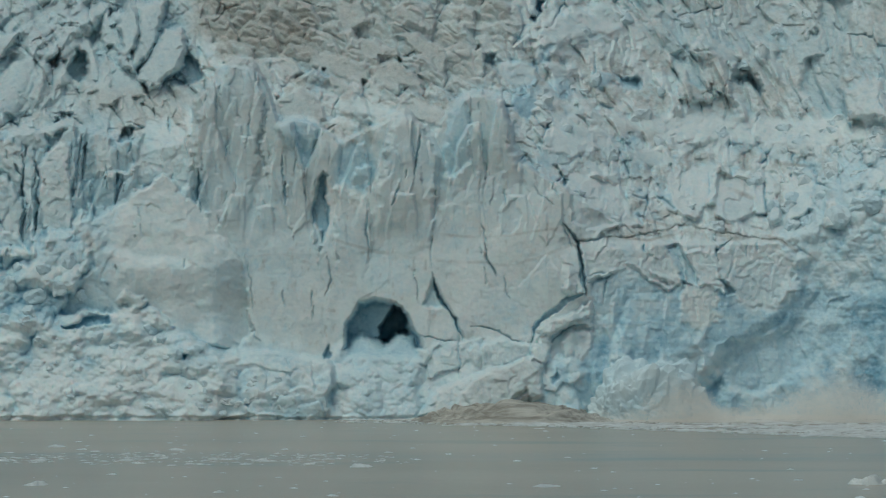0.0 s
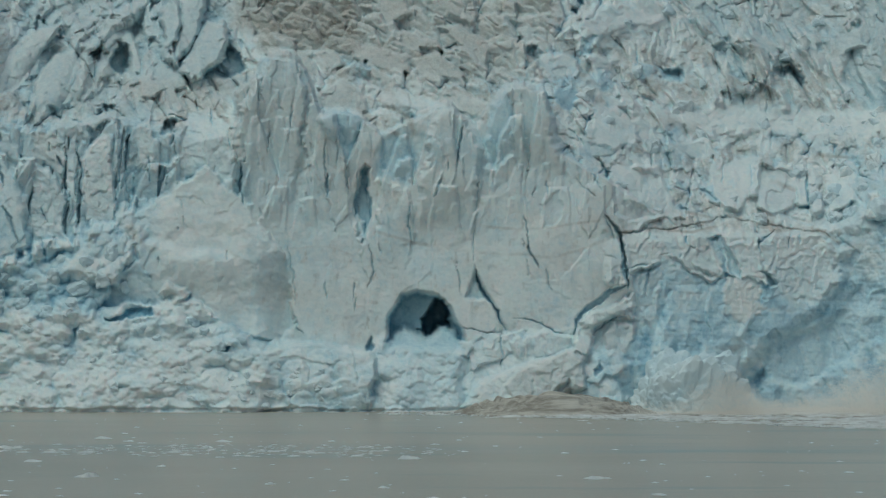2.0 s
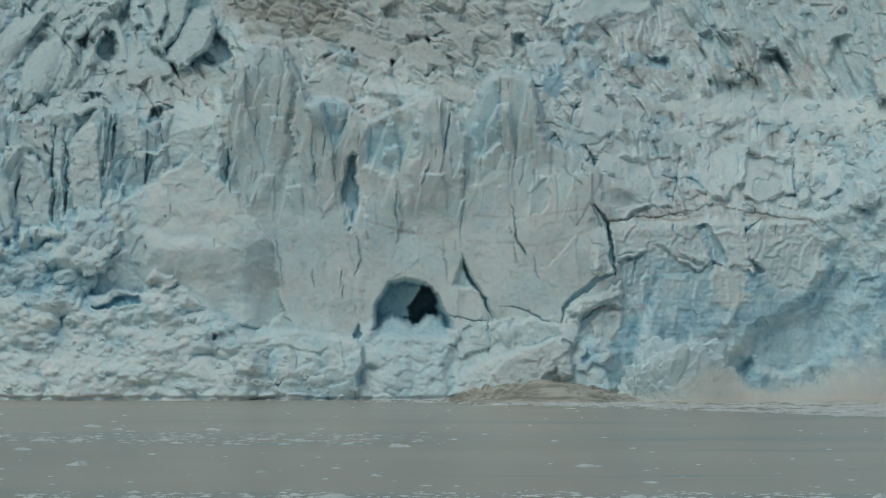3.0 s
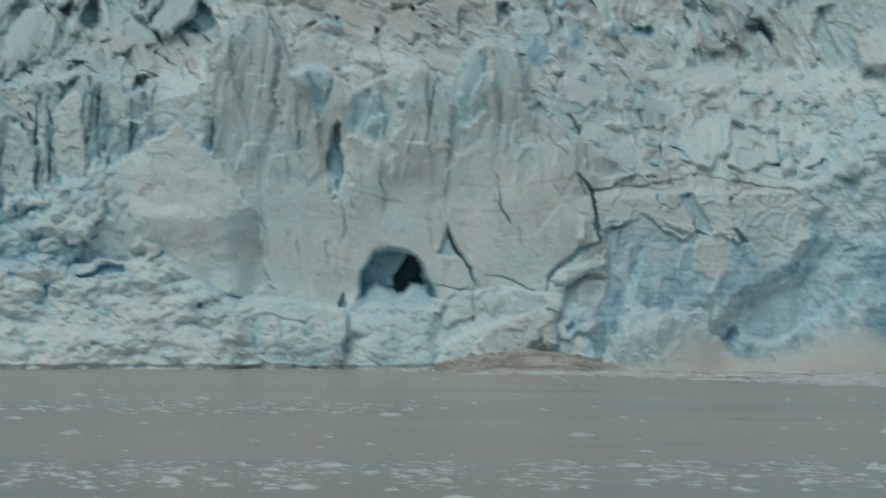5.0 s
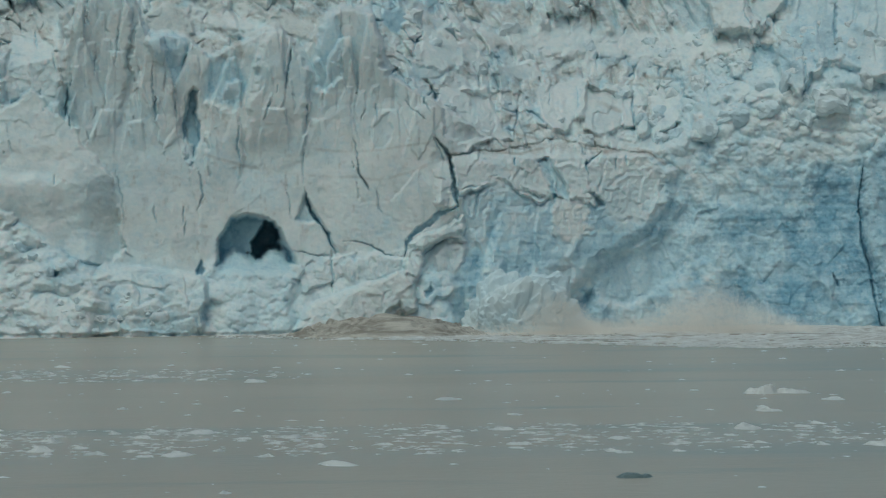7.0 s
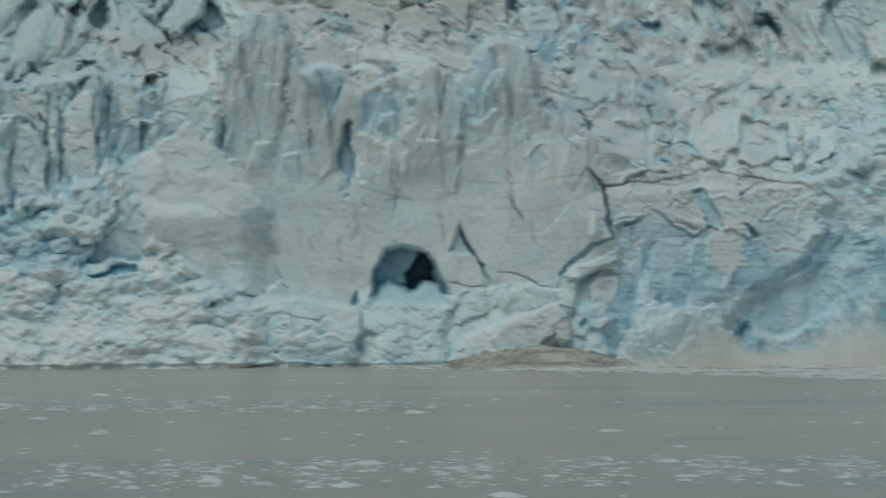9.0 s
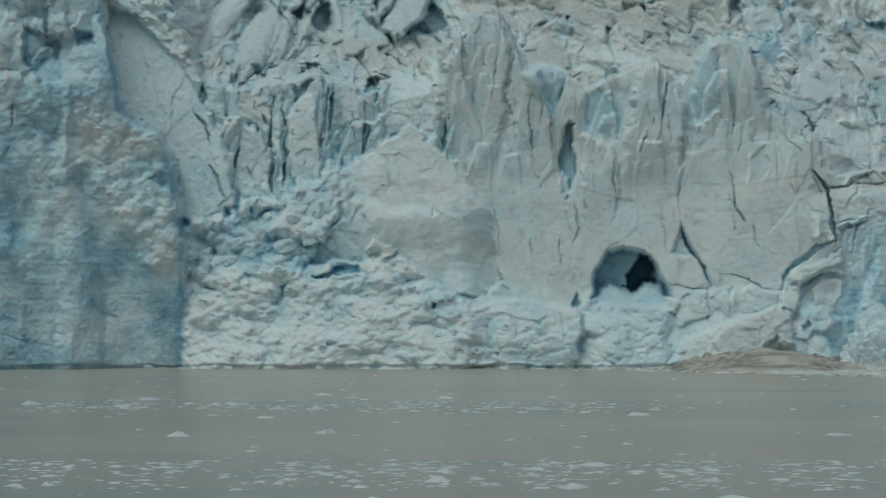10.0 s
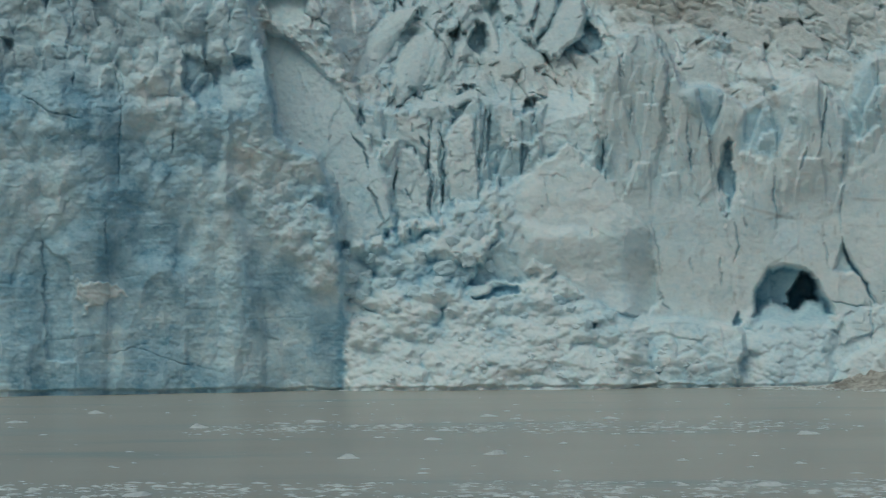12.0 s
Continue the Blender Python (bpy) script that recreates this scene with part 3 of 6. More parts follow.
front += high * (3.0 * lumps(WA2, WB2, 9, 8, 143) + 1.2 * np.clip(0.5 + some, 0.1, 1) * lumps(WA2, WB2, 4.0, 3.4, 144) + 0.3 * lumps(WA, WB, 1.7, 1.5, 147)) + top * (0.8 * seracs(WA2, WB2, 7.0, 6.0, 5.0, 145, 0.4, 2.5, 0.9, 1.0)) + crumb * (1.8 * fbm(A, B, 8, 7, 149, 3) + 1.6 * lumps(WA, WB, 4.6, 3.8, 150) + 0.8 * lumps(WA, WB, 2.0, 1.7, 151) + 0.3 * lumps(WA, WB, 0.9, 0.8, 152))
restyle(buttress, front)
BACK += ((581 + 0.22 * (A + 205) + 0.02 * B + 0.35 * np.clip(B - 70, 0, None)) - BACK) * buttress
BLUE += (np.clip(0.66 + 0.22 * patchy + 0.5 * mottle + 0.2 * fbm(WA + 0.1 * B, WB, 4, 40, 155, 3) - 0.12 * top - 0.36 * crumb, 0, 1) - BLUE) * buttress
DIRT_ += (np.clip((0.02 + 0.15 * patchy + top * (0.26 + 0.6 * mottle)) * (1 - crumb), 0, 0.5) - DIRT_) * buttress

# ---- seracs, caves and gaps ----
# pyramid before the columns
PYRAMID = [(-82.8, 43.1), (-85.3, 44.1), (-81.5, 48.8), (-79.0, 50.4), (-75.2, 51.0), (-72.7, 54.8), (-68.6, 57.6), (-66.4, 58.2), (-64.2, 56.3), (-62.0, 52.9), (-56.0, 47.2), (-51.9, 42.2), (-48.1, 37.2), (-46.2, 30.9), (-45.9, 22.0), (-49.5, 16.4), (-62.6, 21.0), (-71.4, 27.4), (-76.0, 26.6), (-80.2, 25.2), (-92.1, 25.2), (-89.0, 30.9), (-83.4, 35.9)]
pyramid = region(PYRAMID, 0.9, 1.3)
# its ridge falls from the top towards the cave; a ledge crosses it lower down
spine = np.interp(B[:, :1], [17, 39, 44, 58], [-45, -50, -58.8, -66.7]).astype(np.float32)
ledge = np.interp(A[:1], [-90, -82.8, -77.7, -70.1, -66.4, -60], [44, 41.5, 39.7, 37.5, 38.4, 36]).astype(np.float32)
cone = 7.0 - 0.10 * (B - 30) - 0.42 * np.clip(A - spine, 0, None) - 0.06 * np.clip(spine - A, 0, None) + 1.6 * soft(ledge - B, 2.5) * soft(-62 - A, 8) - 0.22 * np.clip(B - ledge, 0, 12)
cone = cone + (np.minimum(cone, OUT + 0.4) - cone) * soft(A + 50 + 0.10 * (B - 17), 10) * soft(40 - B, 14)
cone = cone - 3.0 * soft(31 - B, 12)
restyle(pyramid, cone + 0.9 * fbm(A, B, 9, 8, 177, 4) - 0.5 * lumps(WA2, WB2, 5, 5, 178, 1.4) + 0.3 * blocks(WA2, WB2, 5, 6, 179, 20, 1.2) + 0.5 * soft(-72 - A, 10) * lumps(WA, WB, 2, 2, 180) + 0.15 * fine)
near_side = pyramid * soft(-56 - A, 14)
BLUE += (np.clip(0.04 + 0.2 * patchy + 0.35 * soft(-79 - A, 8), 0, 0.5) - BLUE) * near_side
DIRT_ += (np.clip(0.06 - 0.2 * mottle + 0.1 * patchy, 0, 0.3) - DIRT_) * near_side
# slit under the corner, its overhang shadow painted deep blue
hollow([(-90.9, 22.8), (-80.1, 25.0), (-79.4, 22.4), (-89.6, 21.5)], 3.0, 0.5, blue=0.9)
# jagged crest of the rubble before the columns
rng = random.Random(5)
for k in range(16):
    u = k / 15
    (a0, b0), (a1, b1) = [(-119.1, 36.3), (-88.7, 45.7)]
    x, z, r, h = a0 + (a1 - a0) * u + rng.uniform(-1, 1), b0 + (b1 - b0) * u - rng.uniform(0.5, 2.5), rng.uniform(1.1, 2.2), rng.uniform(2.5, 5.5)
    serac([(x - r, z - 3), (x - 0.9 * r, z), (x - 0.3 * r, z + 0.7 * h), (x + 0.2 * r, z + h), (x + 0.7 * r, z + 0.5 * h), (x + r, z - 1), (x + 0.8 * r, z - 3)], rng.uniform(2.0, 3.5), 1.0, blue=rng.uniform(0.05, 0.45), dirt=0.0, foot=0.5)
# shoulder of rubble that leans on the pyramid
shoulder = region([(-101.0, 33.0), (-97.0, 39.0), (-92.0, 43.5), (-87.0, 48.0), (-83.5, 47.0), (-81.0, 42.0), (-85.0, 35.5), (-89.0, 30.5)], 3.0, 1.8)
restyle(shoulder, 5.5 - 0.30 * (B - 38) + 1.8 * lumps(SA, SB, 4.5, 4.0, 203) + 1.0 * lumps(SA, SB, 2.2, 2.0, 205) + 0.4 * blocks(SA, SB, 1.6, 1.8, 207, 20, 1.4))
BLUE += (np.clip(0.28 + 0.5 * patchy, 0.05, 0.6) - BLUE) * shoulder
# blue pocket and pale block where the foot meets the blue wall
pocket = region([(21.5, -5.0), (23.0, 6.0), (25.5, 13.0), (30.0, 14.5), (33.5, 11.0), (34.0, -5.0)], 3.0)
restyle(pocket, 4.6 - 0.12 * B + 1.4 * blocks(SA, SB, 5, 6, 209, 15, 1.4) + 0.8 * lumps(SA, SB, 3, 3, 210) + 0.3 * blocks(SA, SB, 1.6, 1.8, 211, 15, 1.4))
BLUE += (np.clip(0.35 + 0.5 * patchy, 0.1, 0.8) - BLUE) * pocket
# grey slab by the buttress
grey_slab = region([(-140.4, 86.9), (-133.7, 85.3), (-122.7, 74.0), (-117.3, 65.0), (-110.6, 51.8), (-109.4, 39.5), (-117.7, 35.6), (-123.3, 36.3), (-125.2, 49.4), (-128.5, 56.6), (-138.2, 62.4), (-140.8, 78.6)], 1.2)
restyle(grey_slab, 0.22 * (58 - B) + 1.2 * fbm(A, B, 12, 16, 161, 4) + 0.6 * blocks(WA2, WB2, 8, 16, 163, -14, 1.2) + 0.2 * blocks(WA, WB, 3, 5, 164, -14, 1.2) + 0.25 * fine)
serac([(-140.4, 86.9), (-133.7, 85.3), (-122.7, 74.0), (-117.3, 65.0), (-110.6, 51.8), (-109.4, 39.5), (-117.7, 35.6), (-122.4, 36.3), (-124.2, 49.4), (-127.6, 56.6), (-136.8, 62.4), (-140.3, 78.6)], 1.4, 2.0, blue=0.22, dirt=0.06, lean=-3, foot=0.6)
tint([(-140.6, 95.1), (-128.0, 94.8), (-123.9, 89.1), (-130.2, 83.8), (-136.5, 88.1)], 2.0, blue=0.12, dirt=0.0)
# towers of the front
serac([(-59.3, 59.6), (-58.7, 73.1), (-53.3, 83.3), (-48.6, 86.0), (-43.8, 81.9), (-42.4, 73.1), (-44.4, 59.6), (-46.4, 43.4), (-54.5, 46.1)], 3.0, 1.2, foot=0.7, lean=-2)
serac([(-43.7, 46.1), (-43.1, 70.4), (-39.8, 79.9), (-35.7, 71.8), (-32.3, 59.6), (-30.9, 43.4), (-38.3, 40.7)], 2.0, 1.0, foot=0.7, lean=-1)
serac([(-39.7, 71.1), (-36.4, 72.4), (-31.0, 71.1), (-28.9, 67.0), (-32.3, 60.9), (-38.4, 65.0)], 3.0, 1.0, foot=0.7, blue=0.3, dirt=0.0)
serac([(-26.2, 43.4), (-24.9, 55.5), (-18.1, 52.8), (-16.1, 42.0), (-19.4, 29.9), (-24.8, 32.6)], 1.4, 1.0, foot=0.7)
serac([(-16.7, 40.7), (-15.4, 55.5), (-12.7, 69.1), (-9.3, 73.4), (-5.3, 71.1), (-0.8, 63.6), (-1.1, 55.5), (-2.6, 40.7), (-11.3, 36.6)], 4.0, 1.6, foot=0.7, lean=-2, dirt=0.08)
serac([(-0.5, 55.5), (0.8, 73.1), (6.2, 77.9), (10.3, 78.8), (14.3, 76.5), (17.7, 60.9), (19.7, 55.5), (10.3, 53.5)], 4.0, 1.6, foot=0.7, lean=-2)
hollow([(-0.3, 58.0), (0.8, 73.1), (4.9, 76.5), (7.6, 73.1), (6.9, 60.9), (2.8, 57.1)], 1.8, 1.2, blue=0.4, dirt=0.0)
hollow([(-26.9, 58.2), (-25.5, 65.7), (-21.5, 67.7), (-16.1, 60.9), (-17.4, 52.8), (-22.2, 54.8), (-26.2, 54.2)], 1.0, 2.5, blue=0.42, dirt=0.0)
serac([(-21.5, 55.5), (-20.8, 60.3), (-17.4, 60.9), (-17.0, 54.8), (-18.8, 53.5)], 2.0, 0.6, foot=0.7, blue=0.25)
# recessed flat break in the front
hollow([(13.0, 43.4), (13.0, 49.4), (17.7, 53.5), (19.0, 46.1), (16.3, 44.0)], 0.6, 0.4, blue=0.2)
# leaning slabs with two caves between them
serac([(-81.7, 90.7), (-80.4, 95.5), (-77.7, 98.2), (-74.3, 93.4), (-74.7, 85.3), (-79.0, 88.0)], 4.0, 1.0, blue=0.3, dirt=0.02)
serac([(-77.4, 84.6), (-76.1, 97.5), (-72.9, 99.5), (-66.9, 101.6), (-66.6, 93.4), (-69.5, 86.7), (-73.6, 82.6)], 5.0, 1.2, blue=0.12, dirt=0.1)
serac([(-72.9, 80.6), (-69.5, 86.7), (-65.5, 94.1), (-61.7, 93.4), (-61.9, 85.3), (-65.4, 79.9), (-70.9, 79.2)], 5.5, 1.2, blue=0.12, dirt=0.1)
serac([(-97.9, 87.3), (-91.2, 90.7), (-85.8, 97.5), (-80.4, 100.2), (-79.0, 96.8), (-85.8, 90.7), (-93.9, 85.3)], 3.0, 3.5, blue=0.2, dirt=0.1)
serac([(-106.0, 71.1), (-104.7, 78.5), (-99.3, 86.7), (-95.9, 84.0), (-93.1, 74.5), (-95.2, 71.1)], 3.5, 4.0, blue=0.12, dirt=0.16, foot=0.6)
hollow([(-90.5, 84.0), (-87.4, 88.3), (-85.5, 86.9), (-85.5, 80.6), (-87.1, 80.6)], 8, 0.6, blue=0.95, dirt=0)
hollow([(-95.2, 85.0), (-91.2, 88.7), (-92.5, 84.0)], 8, 0.5, blue=0.9)
hollow([(-67.5, 79.6), (-64.1, 83.3), (-61.4, 87.3), (-59.4, 85.3), (-57.1, 82.3), (-60.7, 79.9)], 7, 0.8, blue=0.85, dirt=0)
hollow([(-77.6, 68.8), (-74.2, 69.3), (-74.6, 66.3), (-78.2, 65.7)], 5, 0.6, blue=0.8)
hollow([(-93.1, 72.4), (-88.4, 72.8), (-88.7, 71.1), (-92.5, 70.9)], 4, 0.6, blue=0.8)
hollow([(-106.1, 94.8), (-95.3, 100.2), (-81.7, 100.2), (-85.8, 96.2), (-95.2, 93.4), (-103.3, 88.0), (-106.0, 86.7)], 3, 1.0, blue=0.5)
# upper slope on the other side: gaps and a rounded tower
hollow([(69.8, 82.6), (75.9, 82.9), (76.5, 77.9), (71.1, 79.9)], 1.5, 0.6, blue=0.8)
hollow([(55.6, 85.3), (61.7, 88.0), (63.0, 82.6), (59.6, 79.9)], 1.5, 1.0, blue=0.8)
hollow([(63.0, 78.5), (64.1, 81.2), (65.0, 75.8)], 5, 0.5, blue=0.8)
hollow([(42.1, 81.9), (47.5, 81.2), (46.8, 77.9), (42.7, 78.5)], 4, 0.8, blue=0.4)
serac([(56.2, 76.5), (57.6, 88.0), (60.3, 92.1), (63.7, 89.4), (69.8, 85.3), (69.1, 75.8), (65.7, 77.9), (63.7, 75.1)], 4.0, 1.0, blue=0.15)
serac([(96.8, 71.1), (96.5, 78.5), (100.9, 81.9), (107.0, 81.2), (110.3, 73.1), (104.9, 69.7)], 7.0, 2.2, blue=0.08, dirt=0.08)
serac([(22.5, 92.1), (23.8, 96.2), (37.4, 100.2), (44.1, 97.5), (42.8, 92.8), (30.6, 90.1), (25.8, 88.7)], 4.0, 1.5, blue=0.1, dirt=0.0)
# dip beside the tower; its blue and dirt paint the shaded band there
hollow([(85.0, 78.0), (87.0, 88.0), (90.0, 101.0), (99.0, 101.0), (96.5, 88.0), (95.5, 79.0), (97.0, 71.5), (91.0, 70.5)], 5.0, 2.0, blue=0.45, dirt=0.25)
hollow([(19.8, 94.8), (23.1, 100.2), (25.8, 100.2), (21.8, 94.1)], 7, 0.8, blue=0.7)
hollow([(8.9, 85.3), (13.0, 87.3), (16.4, 82.6), (15.7, 79.9)], 1.5, 0.8, blue=0.6)
# blue gap and shelf by the far tower
serac([(111.1, 55.9), (113.9, 66.8), (118.1, 79.1), (141.7, 80.5), (145.8, 53.1), (131.9, 62.0), (123.6, 64.1), (118.0, 54.5)], 3.0, 2.0, blue=0.2, dirt=0.1)
hollow([(118.7, 55.2), (122.2, 64.1), (129.2, 66.1), (136.1, 61.3), (145.8, 62.7), (145.8, 52.4), (133.2, 52.4)], 2.0, 2.0, blue=0.42, dirt=0.0)
tint([(79.4, 45.1), (87.7, 56.0), (98.8, 66.9), (118.0, 54.5), (145.8, 51.7), (145.7, 42.1), (104.1, 39.6)], 6.0, blue=0.38, dirt=0.05, amount=0.8)
# cave, with its dark inner hole
hollow([(-24.0, 16.1), (-23.6, 22.4), (-20.5, 27.2), (-16.5, 28.9), (-12.0, 27.8), (-8.9, 25.5), (-6.2, 20.7), (-4.0, 16.4)], 9, 1.4, blue=0.7, dirt=0.0, wander=0.8)
hollow([(-16.0, 20.4), (-12.7, 27.4), (-9.2, 25.5), (-8.4, 21.8), (-7.6, 20.2), (-11.3, 20.2), (-13.4, 18.0)], 14, 0.8, blue=0.9, wander=1.4)
snow = region([(-24.0, 14.5), (-22.0, 18.5), (-19.0, 20.3), (-16.0, 18.8), (-13.4, 17.6), (-11.3, 20.0), (-9.0, 20.4), (-7.0, 19.0), (-5.3, 14.5)], 2.6, 1.0)
restyle(snow * soft(B - 15.0, 4), -4.2 + 0.6 * np.clip(20 - B, 0, 6) + 1.0 * lumps(WA, WB, 3.5, 3, 181) - 0.18 * np.abs(A + 18))
BLUE += (0.55 - BLUE) * snow
hollow([(-29.1, 14.8), (-27.5, 17.5), (-26.4, 14.8), (-27.8, 13.7)], 2.5, 0.5, blue=0.7)
# notch
hollow([(-2.2, 34.3), (-4.9, 27.2), (-1.9, 26.1), (0.5, 26.5), (2.8, 23.1), (4.6, 18.4), (5.4, 19.1), (2.2, 25.8), (-0.3, 29.9)], 2.4, 1.0, blue=0.42, wander=0.5)
crack([(-2.2, 34.2), (-1.3, 29.9), (0.8, 26.5), (2.8, 23.8), (4.6, 18.8)], 1.0, 6, 0.8)
# tall slot
hollow([(-28.6, 59.6), (-30.1, 55.5), (-31.3, 48.8), (-30.8, 42.0), (-28.9, 39.6), (-27.3, 45.4), (-27.7, 52.8), (-27.0, 58.2)], 5.5, 0.9, blue=0.55, wander=0.9)
serac([(-31.0, 46.5), (-30.0, 47.5), (-28.6, 45.5), (-28.2, 41.0), (-29.5, 40.2), (-31.2, 43.0)], 3.2, 0.8, blue=0.3)
crack([(-28.6, 54.2), (-27.5, 50.1), (-27.8, 44.7)], 1.0, 3, 0.8)
# overhang of the blue wall
serac([(55.4, 0.9), (61.5, 8.3), (69.6, 16.4), (80.4, 23.1), (87.2, 32.6), (88.5, 39.3), (80.5, 43.4), (66.9, 36.6), (56.1, 29.9), (45.3, 29.9), (39.9, 19.1), (37.2, 0.9)], 2.6, 3.2, lean=-2.0, wander=0.9)
hollow([(58.1, 1.8), (61.5, 7.6), (66.2, 12.3), (68.2, 6.9), (65.5, 1.8)], 3.5, 3.0, blue=0.7)
hollow([(61.5, 6.9), (69.6, 16.4), (83.1, 23.1), (89.9, 32.6), (96.6, 29.9), (97.9, 19.1), (89.8, 13.7), (76.3, 5.6)], 1.5, 2.2, blue=0.5)
tint([(67.6, 31.2), (71.0, 35.3), (80.5, 41.3), (85.2, 36.6), (81.8, 27.2), (73.7, 24.5)], 3.0, blue=0.2, dirt=0.08)
serac([(67.6, 35.3), (71.0, 38.6), (80.5, 42.0), (85.2, 36.6), (81.8, 29.9), (73.7, 31.2)], 1.4, 2.0)
serac([(56.1, 29.9), (58.2, 31.9), (64.2, 30.5), (64.9, 24.5), (60.8, 19.7), (56.8, 24.5)], 0.5, 1.6, blue=0.02, dirt=0.12, wander=2.6)
serac([(42.7, 42.0), (48.1, 42.0), (56.1, 32.6), (53.4, 29.9), (44.0, 36.6)], 2.5, 0.8, blue=0.15)
hollow([(56.2, 40.7), (58.9, 40.0), (59.5, 32.6), (56.8, 31.9)], 4, 0.6, blue=0.8)
serac([(58.2, 39.3), (63.6, 39.3), (69.0, 32.6), (66.9, 29.2), (59.5, 32.6)], 3.0, 0.8, blue=0.2)
# blocks under the stepped crack
serac([(21.0, 19.1), (27.8, 24.5), (35.9, 27.8), (36.1, 22.4), (30.5, 21.8), (25.8, 19.1), (24.4, 13.7), (21.0, 13.7)], 3.0, 0.8, blue=0.08)
serac([(-6.6, 0.2), (-1.9, 6.9), (10.2, 11.7), (21.0, 15.0), (24.4, 13.7), (22.4, 6.9), (15.6, -0.1)], 3.5, 1.5, wander=0.5)
hollow([(24.8, 10.3), (27.1, 12.3), (27.8, 10.3), (25.7, 8.3)], 2.0, 0.5, blue=0.9)
# squared block at the foot
squared = region([(-57.5, 8.4), (-52.0, 13.0), (-45.3, 15.9), (-34.0, 15.3), (-28.0, 13.9), (-26.4, 12.5), (-25.8, 9.4), (-27.4, 6.2), (-27.0, -4.0), (-57.5, -4.0)], 1.4, 0.8)
squared = squared * soft(A + 53 - 0.3 * B, 9)
restyle(squared, 11.2 - 0.22 * np.clip(B - 6, 0, 12) ** 1.3 - 0.35 * np.clip(-44 - A, 0, None) + 0.9 * fbm(A, B, 12, 5, 183, 3) + 0.8 * blocks(SA, SB, 9, 3.2, 185, 3, 1.4) + 0.5 * seracs(SA, SB, 3.5, 6.0, 2.2, 187, 0.5, 1.2, 0.4, 0.8) - 0.4 * lumps(WA, WB, 2.6, 1.8, 189, 1.4) + 0.2 * fine)
BLUE += (np.clip(0.38 + 0.35 * patchy + 0.3 * mottle, 0.05, 0.6) - BLUE) * squared
DIRT_ += (np.clip(0.04 + 0.2 * patchy, 0, 0.2) - DIRT_) * squared
serac([(-78.1, 27.8), (-75.4, 30.5), (-70.7, 28.5), (-72.0, 26.1)], 3.0, 1.0, blue=0.05)
hollow([(-63.9, 15.0), (-61.2, 15.3), (-61.9, 13.0)], 2.5, 0.5, blue=0.7)

# ---- plain-faced blocks ----
# columns beyond the pyramid
slab([(-96.2, 59.6), (-95.1, 63.6), (-93.1, 65.3), (-90.8, 66.3), (-89.5, 64.7), (-88.6, 55.5), (-88.6, 44.7), (-95.7, 44.7), (-96.7, 52.8)], 1.2, 0.05, 0.03, 0.12, 0.03)
slab([(-88.6, 65.0), (-87.3, 68.8), (-85.7, 68.8), (-86.7, 60.9), (-87.3, 54.8), (-88.3, 55.5)], 0.6, -0.5, 0.0, 0.45, 0.0)
slab([(-84.3, 67.7), (-80.3, 71.1), (-78.9, 65.0), (-78.9, 59.6), (-74.2, 59.6), (-74.6, 55.5), (-79.6, 59.6), (-82.9, 58.0)], 0.8, 0.0, 0.05, 0.15, 0.05)
hollow([(-84.3, 57.5), (-74.2, 58.9), (-74.6, 52.8), (-78.9, 49.4), (-84.9, 46.1)], 0.7, 1.0, blue=0.5)
slab([(-105.9, 66.3), (-101.9, 64.3), (-99.8, 59.6), (-100.5, 55.5), (-103.2, 56.9), (-108.6, 60.9)], 0.8, 0.1, 0.1, 0.15, 0.08)
slab([(-108.6, 59.6), (-102.5, 56.2), (-101.2, 52.8), (-100.2, 48.8), (-100.4, 40.7), (-108.5, 39.3)], 1.0, 0.08, 0.02, 0.2, 0.03)
slab([(-99.9, 64.3), (-97.8, 59.6), (-97.1, 54.2), (-97.8, 47.4), (-99.1, 43.4), (-100.0, 54.2), (-100.8, 60.9)], 0.4, 0.2, 0.0, 0.25, 0.0)
slab([(-78.9, 66.3), (-75.5, 65.7), (-74.6, 61.6), (-78.2, 63.6)], 0.8, 0.0, 0.2)
slab([(-71.5, 71.1), (-65.4, 73.1), (-61.4, 69.1), (-60.0, 62.3), (-61.3, 54.2), (-66.7, 58.2), (-73.5, 54.8), (-74.2, 59.6)], 0.1, 0.02, 0.0, 0.18, 0.06)
slab([(-103.9, 67.7), (-100.6, 71.1), (-96.5, 69.1), (-93.8, 65.3), (-96.5, 63.9), (-100.5, 65.7)], 1.2, 0.1, 0.3, 0.2, 0.05)
slab([(-95.8, 73.1), (-92.5, 70.7), (-88.4, 70.1), (-89.1, 68.4), (-93.8, 67.0), (-96.5, 69.7)], 0.8, 0.0, 0.3, 0.12, 0.1)
slab([(-109.0, 66.1), (-103.4, 67.4), (-100.7, 64.6), (-102.8, 62.6), (-101.5, 57.8), (-107.0, 61.3)], 0.8, 0.1, 0.15, 0.1, 0.2)
slab([(-117.3, 67.7), (-113.8, 66.9), (-110.5, 58.4), (-113.9, 60.1), (-116.6, 64.3)], 0.6, 0.2, 0.1, 0.25, 0.05)
slab([(-120.0, 73.9), (-114.2, 86.1), (-108.6, 91.4), (-101.7, 92.6), (-108.8, 79.1), (-117.2, 73.9)], 1.0, 0.2, 0.25, 0.12, 0.15)
slab([(-108.1, 79.1), (-102.5, 85.8), (-97.6, 87.0), (-97.0, 81.6), (-99.2, 73.4), (-104.8, 72.2), (-106.9, 66.8), (-108.2, 72.3)], 1.2, -0.15, 0.2, 0.15, 0.15)
slab([(-140.8, 96.5), (-128.7, 96.2), (-130.2, 89.3), (-136.5, 87.9), (-139.3, 89.6)], -3.0, 0.0, 0.2, 0.08, 0.0)
